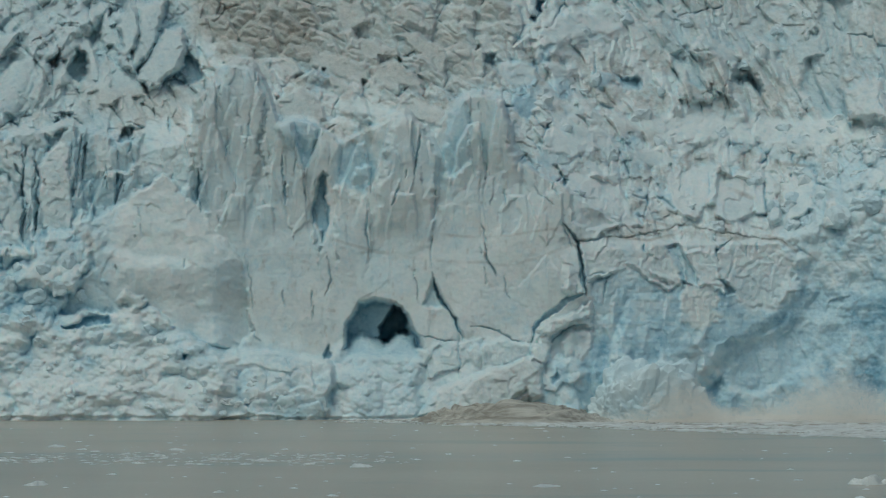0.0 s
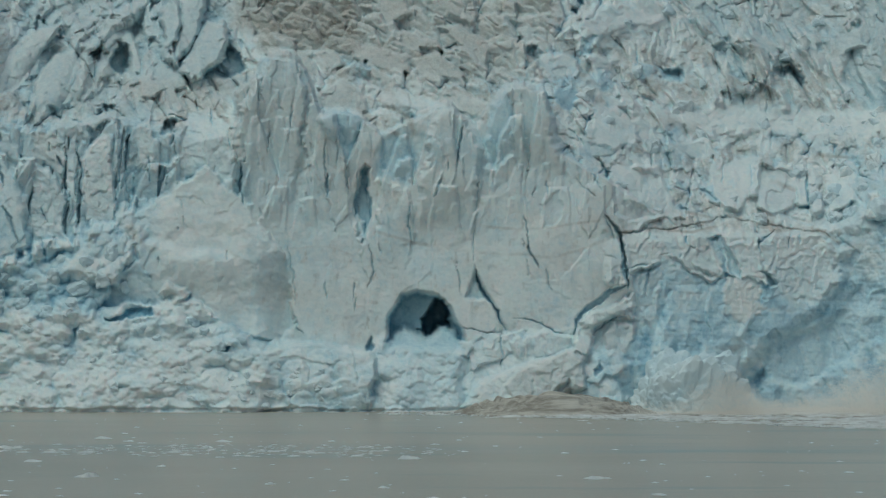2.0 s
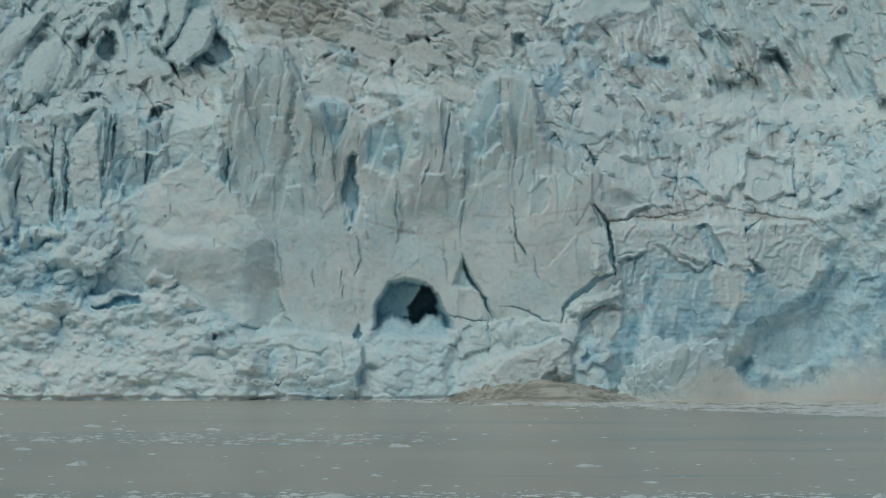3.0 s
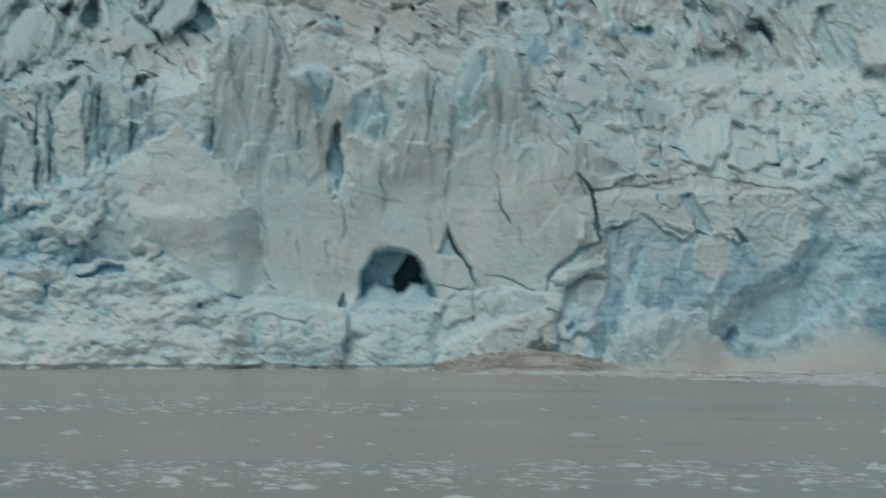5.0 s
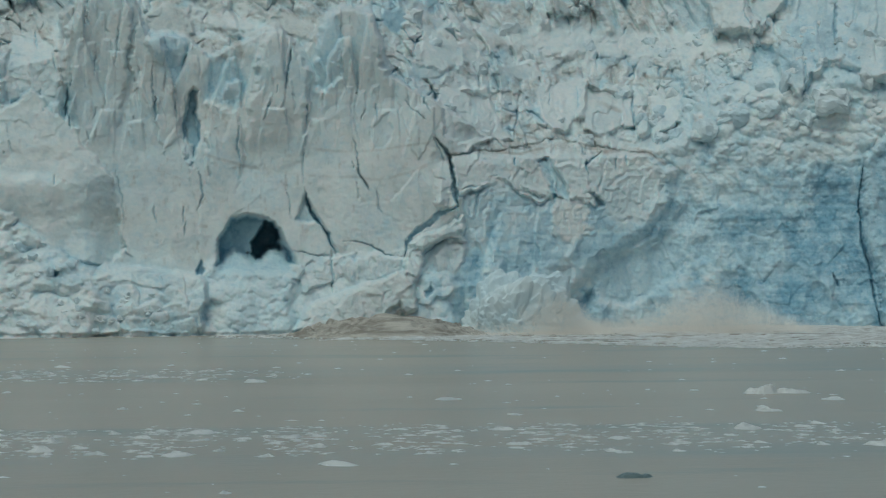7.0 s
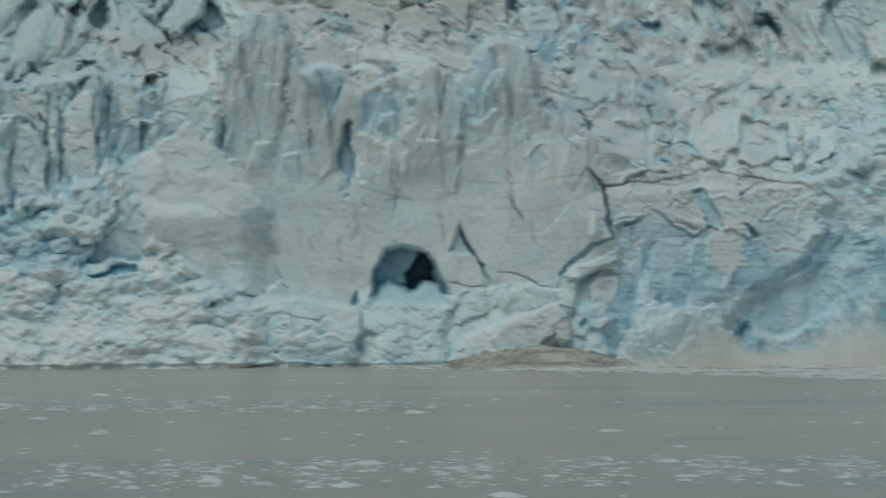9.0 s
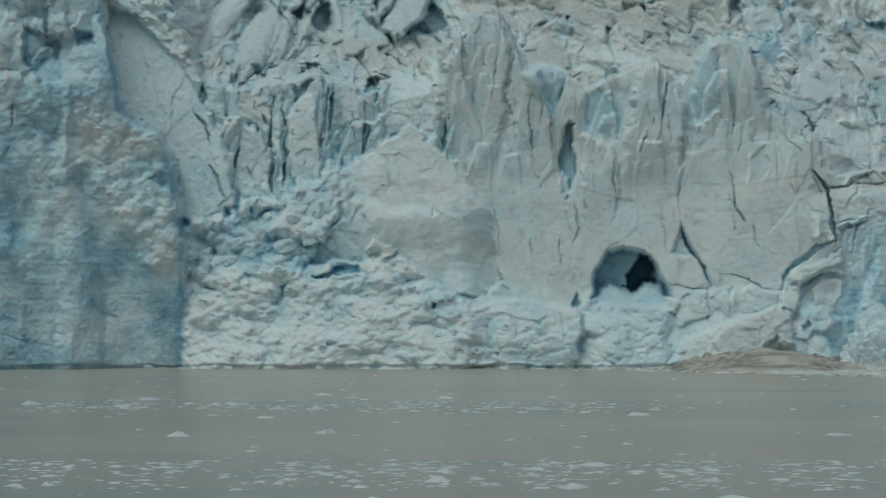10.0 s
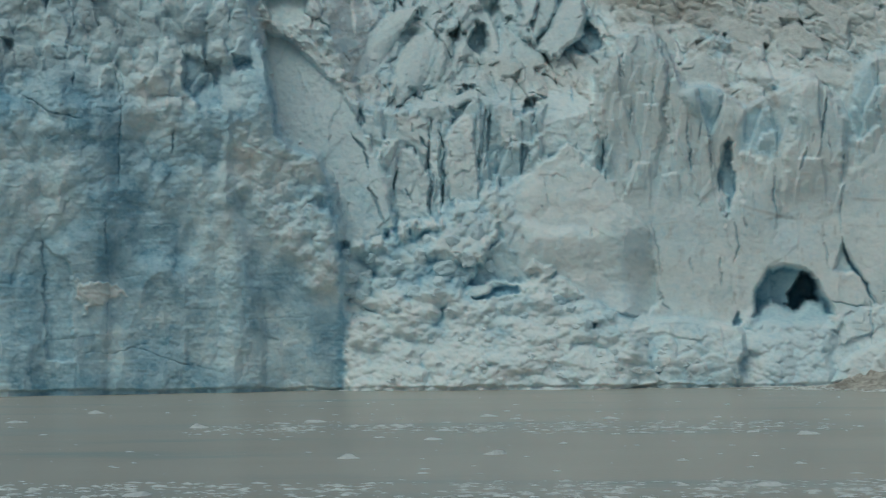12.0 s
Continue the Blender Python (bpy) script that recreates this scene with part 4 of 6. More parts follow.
slab([(-126.0, 85.1), (-119.8, 86.3), (-115.6, 83.4), (-122.6, 80.2)], 0.8, 0.0, 0.4, 0.25, 0.05)
# leaning slabs round the two caves
slab([(-82.4, 92.1), (-81.1, 97.5), (-80.1, 97.9), (-79.0, 94.8), (-79.0, 88.7), (-80.3, 86.7), (-82.0, 90.1)], 4.0, 0.1, 0.2, 0.32, 0.0)
slab([(-78.3, 93.4), (-77.0, 96.8), (-75.2, 99.5), (-73.2, 96.8), (-72.9, 92.1), (-74.9, 87.3), (-77.0, 85.3), (-77.4, 90.7)], 5.0, 0.1, 0.2, 0.22, 0.03)
slab([(-77.2, 86.0), (-74.3, 90.1), (-75.2, 84.0), (-74.2, 81.2), (-77.0, 84.6)], 1.0, 0.0, 0.2, 0.5, 0.0)
slab([(-72.9, 98.2), (-68.9, 100.2), (-66.6, 97.5), (-67.5, 93.4), (-70.2, 87.3), (-74.2, 83.3), (-74.7, 86.7), (-72.9, 92.1)], 3.0, -0.25, 0.25, 0.12, 0.1)
slab([(-73.8, 81.5), (-70.2, 87.3), (-66.8, 93.4), (-62.1, 93.2), (-61.7, 88.7), (-64.1, 83.3), (-68.1, 79.9), (-72.2, 80.2)], 3.5, 0.15, 0.3, 0.15, 0.1)
slab([(-91.8, 87.3), (-89.2, 92.1), (-86.4, 92.1), (-83.7, 88.7), (-82.0, 84.0), (-81.9, 80.6), (-85.1, 80.2), (-85.5, 86.0), (-87.4, 88.3), (-90.1, 85.3)], 2.0, 0.1, 0.1, 0.15, 0.1)
slab([(-79.7, 86.0), (-77.0, 84.6), (-73.6, 81.2), (-70.2, 77.9), (-74.2, 76.5), (-79.0, 79.9)], 2.0, 0.1, 0.3, 0.3, 0.05)
slab([(-83.0, 79.9), (-81.0, 81.5), (-79.0, 79.9), (-76.3, 77.2), (-78.3, 74.5), (-82.3, 74.7)], 2.0, 0.1, 0.3, 0.2, 0.1)
# dipping slabs
for face, out, tx in (
    ([(-31.7, 88.0), (-24.9, 87.1), (-18.1, 85.0), (-17.4, 79.9), (-23.5, 81.2), (-31.6, 84.0)], 1.5, 0.1), ([(-29.6, 79.9), (-26.2, 82.6), (-22.2, 79.9), (-19.5, 77.2), (-24.9, 75.8), (-28.3, 77.9)], 1.8, 0.05),
    ([(-17.4, 84.6), (-11.4, 86.0), (-6.6, 82.6), (-3.9, 78.5), (-11.4, 79.9), (-16.8, 79.9)], 1.5, 0.1), ([(-22.9, 90.1), (-19.5, 91.0), (-11.4, 88.7), (-7.3, 84.0), (-12.7, 86.7), (-19.5, 86.9)], 1.8, 0.1),
    ([(-11.4, 91.4), (-6.0, 92.8), (0.8, 88.0), (0.8, 81.2), (-4.6, 85.3), (-7.3, 88.7)], 1.5, 0.1), ([(-41.1, 76.5), (-33.0, 79.9), (-28.9, 74.5), (-27.6, 71.1), (-35.7, 72.4), (-39.7, 73.1)], 1.6, 0.1),
    ([(-10.0, 78.5), (-3.2, 75.8), (0.8, 73.1), (-0.5, 69.1), (-4.6, 71.1), (-11.4, 73.1)], 1.3, 0.1), ([(-39.8, 85.3), (-35.7, 86.0), (-33.0, 82.6), (-37.1, 80.6)], 1.6, 0.1),
    ([(-51.9, 87.3), (-42.5, 85.3), (-38.4, 81.2), (-41.1, 79.9), (-46.5, 83.3), (-51.9, 84.6)], 1.6, 0.05), ([(-24.9, 100.2), (-19.5, 100.2), (-17.5, 94.8), (-23.5, 92.1), (-25.6, 96.2)], 1.2, 0.1), ([(-11.4, 100.2), (-1.9, 93.4), (-3.2, 92.1), (-11.4, 96.2)], 1.2, 0.1),
):
    slab(face, 0.6 * out, tx, 0.5, 0.05, 0.35)
# blocks of the pale shelf
for face, out, tx, blue in (
    ([(31.9, 69.1), (37.3, 70.4), (42.7, 65.0), (40.0, 63.0), (33.2, 66.3)], 1.8, 0.1, 0.1), ([(22.4, 65.7), (30.5, 66.3), (33.2, 64.3), (30.5, 59.8), (23.8, 60.9)], 1.2, 0.1, 0.35),
    ([(34.6, 58.2), (41.3, 59.6), (44.0, 52.8), (42.7, 46.1), (37.3, 50.1), (33.9, 55.5)], 1.2, 0.0, 0.1), ([(56.9, 58.9), (63.0, 59.6), (62.3, 52.8), (56.2, 53.5)], 1.6, 0.1, 0.05),
    ([(63.6, 56.9), (69.7, 58.0), (69.7, 52.8), (65.6, 51.5), (62.9, 53.5)], 1.8, -0.1, 0.2), ([(72.4, 59.6), (76.5, 56.9), (77.1, 48.8), (73.7, 47.4), (69.7, 52.8), (68.4, 58.2)], 1.6, 0.1, 0.1),
    ([(81.2, 54.2), (85.9, 55.5), (87.2, 50.1), (85.9, 46.1), (81.8, 49.4)], 2.4, 0.0, 0.12), ([(77.8, 48.1), (80.8, 53.5), (81.2, 46.7)], 2.8, 0.1, 0.1),
    ([(56.2, 52.8), (62.3, 52.1), (62.9, 46.1), (56.8, 46.7)], 1.3, 0.0, 0.1), ([(76.5, 65.7), (81.9, 67.0), (83.2, 61.6), (78.5, 60.9)], 1.6, 0.1, 0.25),
    ([(83.2, 60.9), (88.6, 59.6), (90.0, 54.2), (87.2, 52.1), (85.2, 55.5)], 1.6, 0.1, 0.45), ([(23.8, 85.3), (27.9, 85.6), (33.3, 84.0), (29.2, 81.2), (25.2, 81.9)], 2.2, 0.0, 0.05),
    ([(13.0, 84.6), (16.4, 86.0), (22.5, 84.0), (21.8, 79.9), (16.4, 79.2), (13.7, 81.2)], 2.2, 0.1, 0.15), ([(35.3, 83.3), (40.7, 82.6), (41.4, 80.6), (37.3, 77.9), (33.9, 79.9)], 2.0, 0.1, 0.5),
    ([(16.4, 76.5), (21.1, 77.9), (23.8, 75.1), (20.4, 71.1), (17.0, 73.1)], 0.8, -0.2, 0.65), ([(7.6, 90.7), (10.3, 92.1), (13.7, 88.0), (9.6, 87.3)], 2.0, 0.1, 0.1),
    ([(50.8, 73.1), (61.6, 72.4), (69.7, 71.1), (68.4, 67.7), (56.2, 67.7)], 1.2, 0.0, 0.06), ([(42.7, 63.6), (53.5, 65.0), (56.2, 60.9), (49.4, 59.6)], 1.4, 0.0, 0.1),
    ([(86.0, 71.1), (95.4, 70.4), (96.8, 66.3), (87.3, 65.7)], 1.4, 0.0, 0.12), ([(63.7, 92.1), (69.8, 87.3), (73.8, 85.3), (68.4, 84.6), (64.4, 87.3)], 2.0, 0.1, 0.2),
    ([(73.9, 90.7), (79.3, 90.1), (82.0, 85.3), (76.6, 86.0)], 2.0, 0.1, 0.2), ([(83.3, 90.7), (90.1, 92.1), (91.4, 86.7), (84.7, 85.3)], 2.0, 0.1, 0.25),
    ([(27.9, 75.8), (33.3, 74.5), (36.0, 71.8), (29.2, 72.4)], 1.5, 0.1, 0.2),
):
    slab(face, 0.6 * out, tx, 0.6, blue, 0.05)
# pale brow over the blue wall, and the blocks below the stepped crack
brow = region([(28.1, 41.8), (32.8, 42.4), (41.6, 43.0), (53.8, 42.3), (67.3, 42.9), (78.4, 43.8), (80.0, 40.1), (74.7, 37.8), (68.6, 30.0), (61.8, 31.2), (55.1, 32.8), (47.0, 35.9), (40.2, 35.4), (36.1, 33.2), (33.7, 28.6), (29.4, 30.3)], 2.4)
restyle(brow, 1.4 - 0.38 * (B - 38) + 0.8 * fbm(A, B, 14, 10, 171, 3) + 0.7 * blocks(WA, WB, 7.5, 9, 173, 12, 1.2) + 0.4 * seracs(WA2 + 0.35 * WB2, WB2, 6.0, 4.5, 4.5, 175, 0.2, 2.6, 0.8, 1.6) + 0.12 * fine)
BLUE += (np.clip(0.04 + 0.3 * patchy, 0, 0.3) - BLUE) * brow
DIRT_ += (np.clip(0.06 + 0.2 * mottle, 0, 0.25) - DIRT_) * brow
hollow([(53.5, 41.6), (55.9, 42.0), (57.5, 34.8), (59.8, 31.2), (57.1, 31.7), (55.1, 35.5)], 3.4, 0.8, blue=0.6)
hollow([(65.0, 33.6), (67.0, 33.4), (70.1, 30.0), (68.3, 28.8)], 2.4, 0.8, blue=0.55)
tint([(68.7, 42.2), (79.2, 43.2), (80.0, 39.7), (74.7, 37.8), (69.3, 36.5)], 1.5, dirt=0.3, blue=0.05)
slab([(21.4, 21.1), (30.2, 25.8), (35.7, 27.7), (35.6, 24.4), (30.2, 22.4), (25.4, 19.0)], 2.0, 0.0, -0.1, 0.08, 0.05)
slab([(27.5, 18.3), (30.9, 21.0), (35.6, 21.7), (35.6, 16.9), (32.8, 13.6), (28.1, 14.3)], 1.8, 0.0, 0.0, 0.12, 0.05)
slab([(8.5, 15.8), (13.9, 19.8), (20.7, 17.7), (20.7, 14.3), (13.9, 13.0), (9.8, 12.4)], 1.2, 0.0, -0.1, 0.12, 0.05)
slab([(3.0, 3.7), (8.5, 10.4), (19.3, 14.3), (23.4, 11.6), (20.6, 7.6), (15.2, 3.6), (13.8, 0.9), (4.4, 0.3)], 2.4, 0.0, -0.15, 0.1, 0.25)
slab([(5.1, 15.8), (8.5, 17.8), (10.5, 15.8), (9.2, 11.7), (5.8, 13.1)], 1.2, 0.0, -0.1, 0.1, 0.03)
slab([(17.9, 9.0), (23.4, 11.6), (23.6, 6.2), (20.6, 3.5)], 2.0, -0.1, 0.0, 0.12, 0.15)
slab([(95.7, 79.1), (103.7, 79.8), (106.8, 75.0), (105.7, 72.3), (99.1, 71.6), (97.4, 69.3), (95.8, 73.0)], 3.0, 0.0, 0.2, 0.06, 0.1)
slab([(104.1, 79.8), (114.7, 79.8), (112.6, 76.4), (108.5, 73.7), (106.8, 75.3)], 3.0, 0.1, 0.2, 0.08, 0.12)
serac([(98.1, 66.2), (99.1, 70.7), (101.5, 72.0), (107.3, 71.8), (108.4, 69.6), (107.3, 66.6), (102.9, 67.1), (99.0, 65.5)], 3.0, 2.0, blue=0.1, dirt=0.0)
hollow([(104.7, 65.5), (107.7, 68.9), (111.5, 69.3), (111.4, 64.8), (107.7, 60.7), (104.7, 60.7)], 3.0, 1.2, blue=0.5, dirt=0.0)
slab([(100.1, 63.9), (102.9, 64.8), (104.3, 63.9), (104.0, 60.0), (100.8, 60.0)], 2.5, 0.0, 0.1, 0.2, 0.0)
serac([(97.6, 56.6), (101.5, 59.0), (105.6, 60.7), (110.4, 60.3), (111.4, 58.0), (108.4, 55.7), (102.1, 55.3), (98.7, 54.9)], 4.0, 2.2, blue=0.16, dirt=0.0)
serac([(102.8, 53.9), (105.6, 56.6), (110.4, 58.7), (113.9, 57.3), (115.9, 54.8), (111.1, 52.1), (106.7, 51.2)], 4.0, 2.0, blue=0.14, dirt=0.0)
slab([(111.4, 58.7), (112.3, 62.5), (114.2, 62.1), (116.0, 57.3), (116.4, 55.2), (113.9, 56.6)], 4.0, 0.3, 0.1, 0.16, 0.0)
slab([(90.4, 46.5), (91.1, 51.9), (93.5, 52.6), (98.4, 47.8), (97.3, 45.1), (92.5, 45.4)], 3.5, 0.2, 0.0, 0.16, 0.06)
slab([(96.6, 51.2), (98.7, 52.6), (102.8, 51.2), (102.1, 49.4), (97.3, 49.8)], 3.0, 0.0, 0.4, 0.2, 0.0)
slab([(77.4, 48.6), (79.5, 53.3), (81.1, 51.3), (81.5, 47.2), (78.0, 46.5)], 3.0, 0.1, 0.1, 0.25, 0.0)
slab([(80.8, 49.9), (81.5, 54.0), (85.6, 55.3), (86.6, 51.2), (83.5, 49.5)], 2.5, 0.05, 0.1, 0.2, 0.0)
slab([(73.7, 49.2), (74.3, 58.8), (76.5, 59.4), (77.1, 54.7), (77.0, 49.0)], 2.0, 0.1, 0.05, 0.18, 0.05)
slab([(63.0, 50.6), (63.5, 59.5), (66.1, 60.8), (69.9, 57.4), (72.6, 54.7), (68.5, 52.0), (65.8, 51.3)], 2.0, 0.1, 0.1, 0.08, 0.06)
hollow([(65.8, 50.6), (69.9, 53.3), (70.9, 49.3), (68.7, 46.6), (66.8, 47.9)], 2.0, 1.0, blue=0.5)
# blocks of the brow, each with its own face
# deeper blues here paint shade: a block's shaded side, a notch, an underside
for face, out, tx, tz, blue in (
    ([(32.1, 42.7), (42.0, 43.3), (43.5, 40.0), (42.1, 35.2), (34.8, 32.5), (33.5, 36.6)], 1.6, 0.0, -0.25, 0.06),
    ([(34.6, 32.3), (42.4, 34.7), (43.2, 32.5), (39.3, 24.4), (35.9, 25.0)], 0.2, 0.1, 0.1, 0.4),
    ([(43.6, 42.7), (53.2, 42.7), (57.8, 35.0), (53.7, 33.6), (47.0, 36.0)], 1.4, 0.05, -0.25, 0.05),
    ([(53.7, 41.7), (57.2, 40.4), (58.3, 32.3), (55.1, 36.0)], -0.6, -0.3, 0.0, 0.42),
    ([(58.3, 39.7), (64.3, 40.5), (69.1, 32.5), (65.9, 30.9), (58.5, 31.6)], 2.2, 0.1, -0.2, 0.1),
    ([(66.6, 39.0), (68.6, 43.2), (80.6, 42.5), (81.3, 39.3), (75.2, 37.3), (69.7, 35.8)], 2.4, 0.0, -0.1, 0.04),
    ([(68.6, 35.1), (75.2, 36.9), (81.8, 39.4), (84.5, 35.0), (81.5, 27.8), (73.7, 25.5), (68.9, 29.8)], 0.2, 0.1, 0.1, 0.24),
    ([(52.8, 59.5), (64.5, 60.9), (65.1, 54.1), (60.5, 46.7), (53.2, 50.1)], 2.0, 0.1, -0.1, 0.06),
    ([(65.3, 59.5), (74.0, 56.8), (74.0, 48.7), (68.3, 46.4), (64.5, 48.1), (64.8, 53.9)], 1.6, -0.15, -0.1, 0.1),
    ([(74.5, 57.1), (78.3, 59.3), (80.7, 53.9), (77.5, 48.7), (74.0, 48.3)], 2.4, 0.1, -0.1, 0.08),
    ([(81.3, 55.2), (85.1, 59.3), (88.6, 56.6), (88.6, 49.8), (82.1, 45.8)], 1.8, 0.0, -0.1, 0.16),
    ([(50.8, 54.1), (54.3, 54.8), (56.7, 49.0), (53.7, 49.8)], -1.0, 0.2, 0.0, 0.6),
    ([(29.2, 59.3), (42.7, 56.6), (45.4, 51.4), (48.3, 45.8), (35.9, 45.5), (30.8, 46.6)], 0.4, 0.05, 0.0, 0.05),
    ([(27.1, 74.4), (35.9, 69.0), (37.0, 64.7), (30.5, 61.6), (23.8, 64.7)], 1.6, 0.0, -0.1, 0.1),
):
    slab(face, 0.4 * out, tx, tz - 0.1, blue - 0.03, 0.0, 0.8, 1.1)
# bright benches of drifted snow on the slope
for bench, rise in (
    ([(40.0, 72.4), (56.2, 73.0), (73.7, 72.4), (105.8, 71.0), (105.8, 65.6), (83.2, 64.7), (62.9, 66.3), (46.7, 68.3)], 1.2),
    ([(23.1, 94.0), (29.2, 96.7), (42.7, 96.3), (44.3, 91.9), (35.2, 89.9), (29.2, 88.6), (24.4, 85.2), (21.7, 89.2)], 2.5),
    ([(-30.2, 79.8), (-19.4, 76.4), (-11.3, 73.0), (-16.7, 71.0), (-24.8, 74.4)], 0.8),
):
    mask = region(bench, 4.0, 1.6)
    low = min(b for a, b in bench)
    restyle(0.75 * mask, np.median(OUT[mask > 0.6]) + rise - 0.35 * (B - low) + 0.9 * fbm(A, B, 7, 4, 197, 4) + 0.7 * lumps(SA, SB, 2.6, 1.8, 198) + 0.3 * blocks(SA, SB, 1.3, 1.2, 199, 20, 1.3))
    BLUE += (np.clip(0.02 + 0.2 * patchy, 0, 0.3) - BLUE) * mask
    DIRT_ += (np.clip(0.25 * patchy, 0, 0.2) - DIRT_) * mask
# dark gullies between the seracs
for gully, deep in (
    ([(53.7, 87.6), (58.2, 88.6), (62.9, 84.9), (62.2, 78.4), (56.8, 80.9), (54.5, 83.8)], 6),
    ([(69.7, 82.9), (73.0, 82.8), (76.7, 79.8), (76.1, 76.8), (71.3, 80.3)], 7),
    ([(41.0, 82.2), (48.1, 80.5), (48.3, 78.2), (42.1, 78.8)], 4),
    ([(8.9, 87.2), (13.2, 86.5), (12.4, 83.6), (9.7, 84.4)], 5),
    ([(22.4, 89.0), (26.7, 89.9), (25.9, 84.9), (23.5, 84.8)], 3.5),
    ([(37.3, 76.8), (40.6, 75.1), (40.5, 73.6), (37.0, 75.2)], 4),
    ([(79.1, 87.9), (81.1, 88.6), (82.1, 85.9), (79.9, 85.5)], 5),
    ([(62.6, 78.4), (64.0, 78.4), (63.7, 75.7), (62.8, 76.0)], 5),
):
    hollow(gully, 0.65 * deep, 1.0, blue=0.5, dirt=0.1)
# fan of ribs under the head of the slope, and the sweeping ribs beside the caves
for line, out, wide, blue in (
    ([(57.8, 92.6), (61.6, 86.5), (63.6, 79.8), (64.5, 73.0)], 2.6, 1.6, 0.12),
    ([(60.9, 91.9), (65.3, 84.5), (67.6, 78.4), (68.3, 72.4)], 2.8, 1.7, 0.1),
    ([(56.2, 85.2), (58.2, 79.8), (59.1, 73.0)], 2.0, 1.2, 0.1),
    ([(50.8, 85.2), (53.5, 78.4), (55.5, 72.4)], 2.2, 1.5, 0.08),
    ([(68.3, 89.2), (73.7, 85.2), (79.1, 77.1), (83.2, 71.0)], 2.2, 1.5, 0.08),
    ([(72.4, 91.9), (79.1, 83.8), (85.9, 74.4)], 1.8, 1.4, 0.12),
    ([(69.7, 77.8), (71.7, 73.7), (72.1, 71.0)], 2.0, 1.2, 0.1),
    ([(-111.2, 66.3), (-103.1, 77.1), (-98.4, 86.5), (-91.0, 92.6), (-83.6, 99.4)], 3.0, 3.4, 0.14),
    ([(-105.8, 85.2), (-99.1, 91.9), (-91.0, 97.3), (-85.6, 102.7)], 2.6, 2.6, 0.2),
    ([(-99.1, 74.4), (-95.7, 83.8), (-92.3, 87.2), (-86.9, 91.9)], 2.4, 2.0, 0.12),
    ([(-97.7, 73.0), (-95.0, 79.8), (-94.4, 85.2)], 2.0, 1.6, 0.1),
    ([(-113.9, 79.8), (-105.8, 89.2), (-97.7, 97.3)], 2.4, 2.4, 0.2),
):
    rib(line, out, wide, blue)
# shelf of tumbled lumps before the tower
shelf = region([(96.4, 38.3), (95.1, 47.8), (99.3, 57.3), (109.0, 64.1), (121.4, 61.4), (141.9, 53.1), (141.8, 38.0), (125.4, 34.0), (108.8, 35.5)], 4.0, 1.6)
shelf = shelf * soft(B - 41 + 2.0 * patchy, 9)
restyle(shelf, 1.0 - 0.45 * np.clip(B - 47, -2, 30) + 2.6 * lumps(SA + 0.4 * SB, SB, 6.0, 4.2, 213) + 1.4 * lumps(SA, SB, 3.0, 2.2, 215) + 0.6 * blocks(SA, SB, 2.0, 1.8, 217, 25, 1.4) + 0.3 * lumps(SA, SB, 1.2, 1.0, 219))
BLUE += (np.clip(0.20 + 0.45 * patchy + 0.2 * mottle, 0.02, 0.6) - BLUE) * shelf
DIRT_ += (np.clip(0.3 * patchy - 0.05, 0, 0.2) - DIRT_) * shelf
# upright wall of the tower, with its joints
tower = region([(111.4, 64.1), (113.3, 70.9), (116.1, 79.1), (118.2, 83.2), (151.5, 83.2), (151.4, 61.3), (137.5, 62.0), (133.6, 60.6), (131.6, 63.8), (127.8, 66.1), (123.6, 64.4), (119.7, 61.4), (118.0, 55.9), (114.2, 58.6)], 1.0, 1.0)
restyle(tower, 3.2 + 0.7 * rough + 1.2 * blocks(WA, WB, 5, 22, 907, -4, 1.0) + 0.5 * fins(WA, WB, 5, 24, 909, -4))
BLUE += (np.clip(0.52 + 0.4 * patchy - 0.008 * (A - 118), 0.15, 0.8) - BLUE) * tower
DIRT_ += (np.clip(0.25 + 0.4 * mottle + 0.3 * patchy, 0, 0.5) - DIRT_) * tower


# frost and melt have rounded the arrises
for k in range(1):
    worn = OUT.copy()
    worn[1:-1, 1:-1] = (4 * OUT[1:-1, 1:-1] + OUT[:-2, 1:-1] + OUT[2:, 1:-1] + OUT[1:-1, :-2] + OUT[1:-1, 2:]) / 8
    OUT = worn

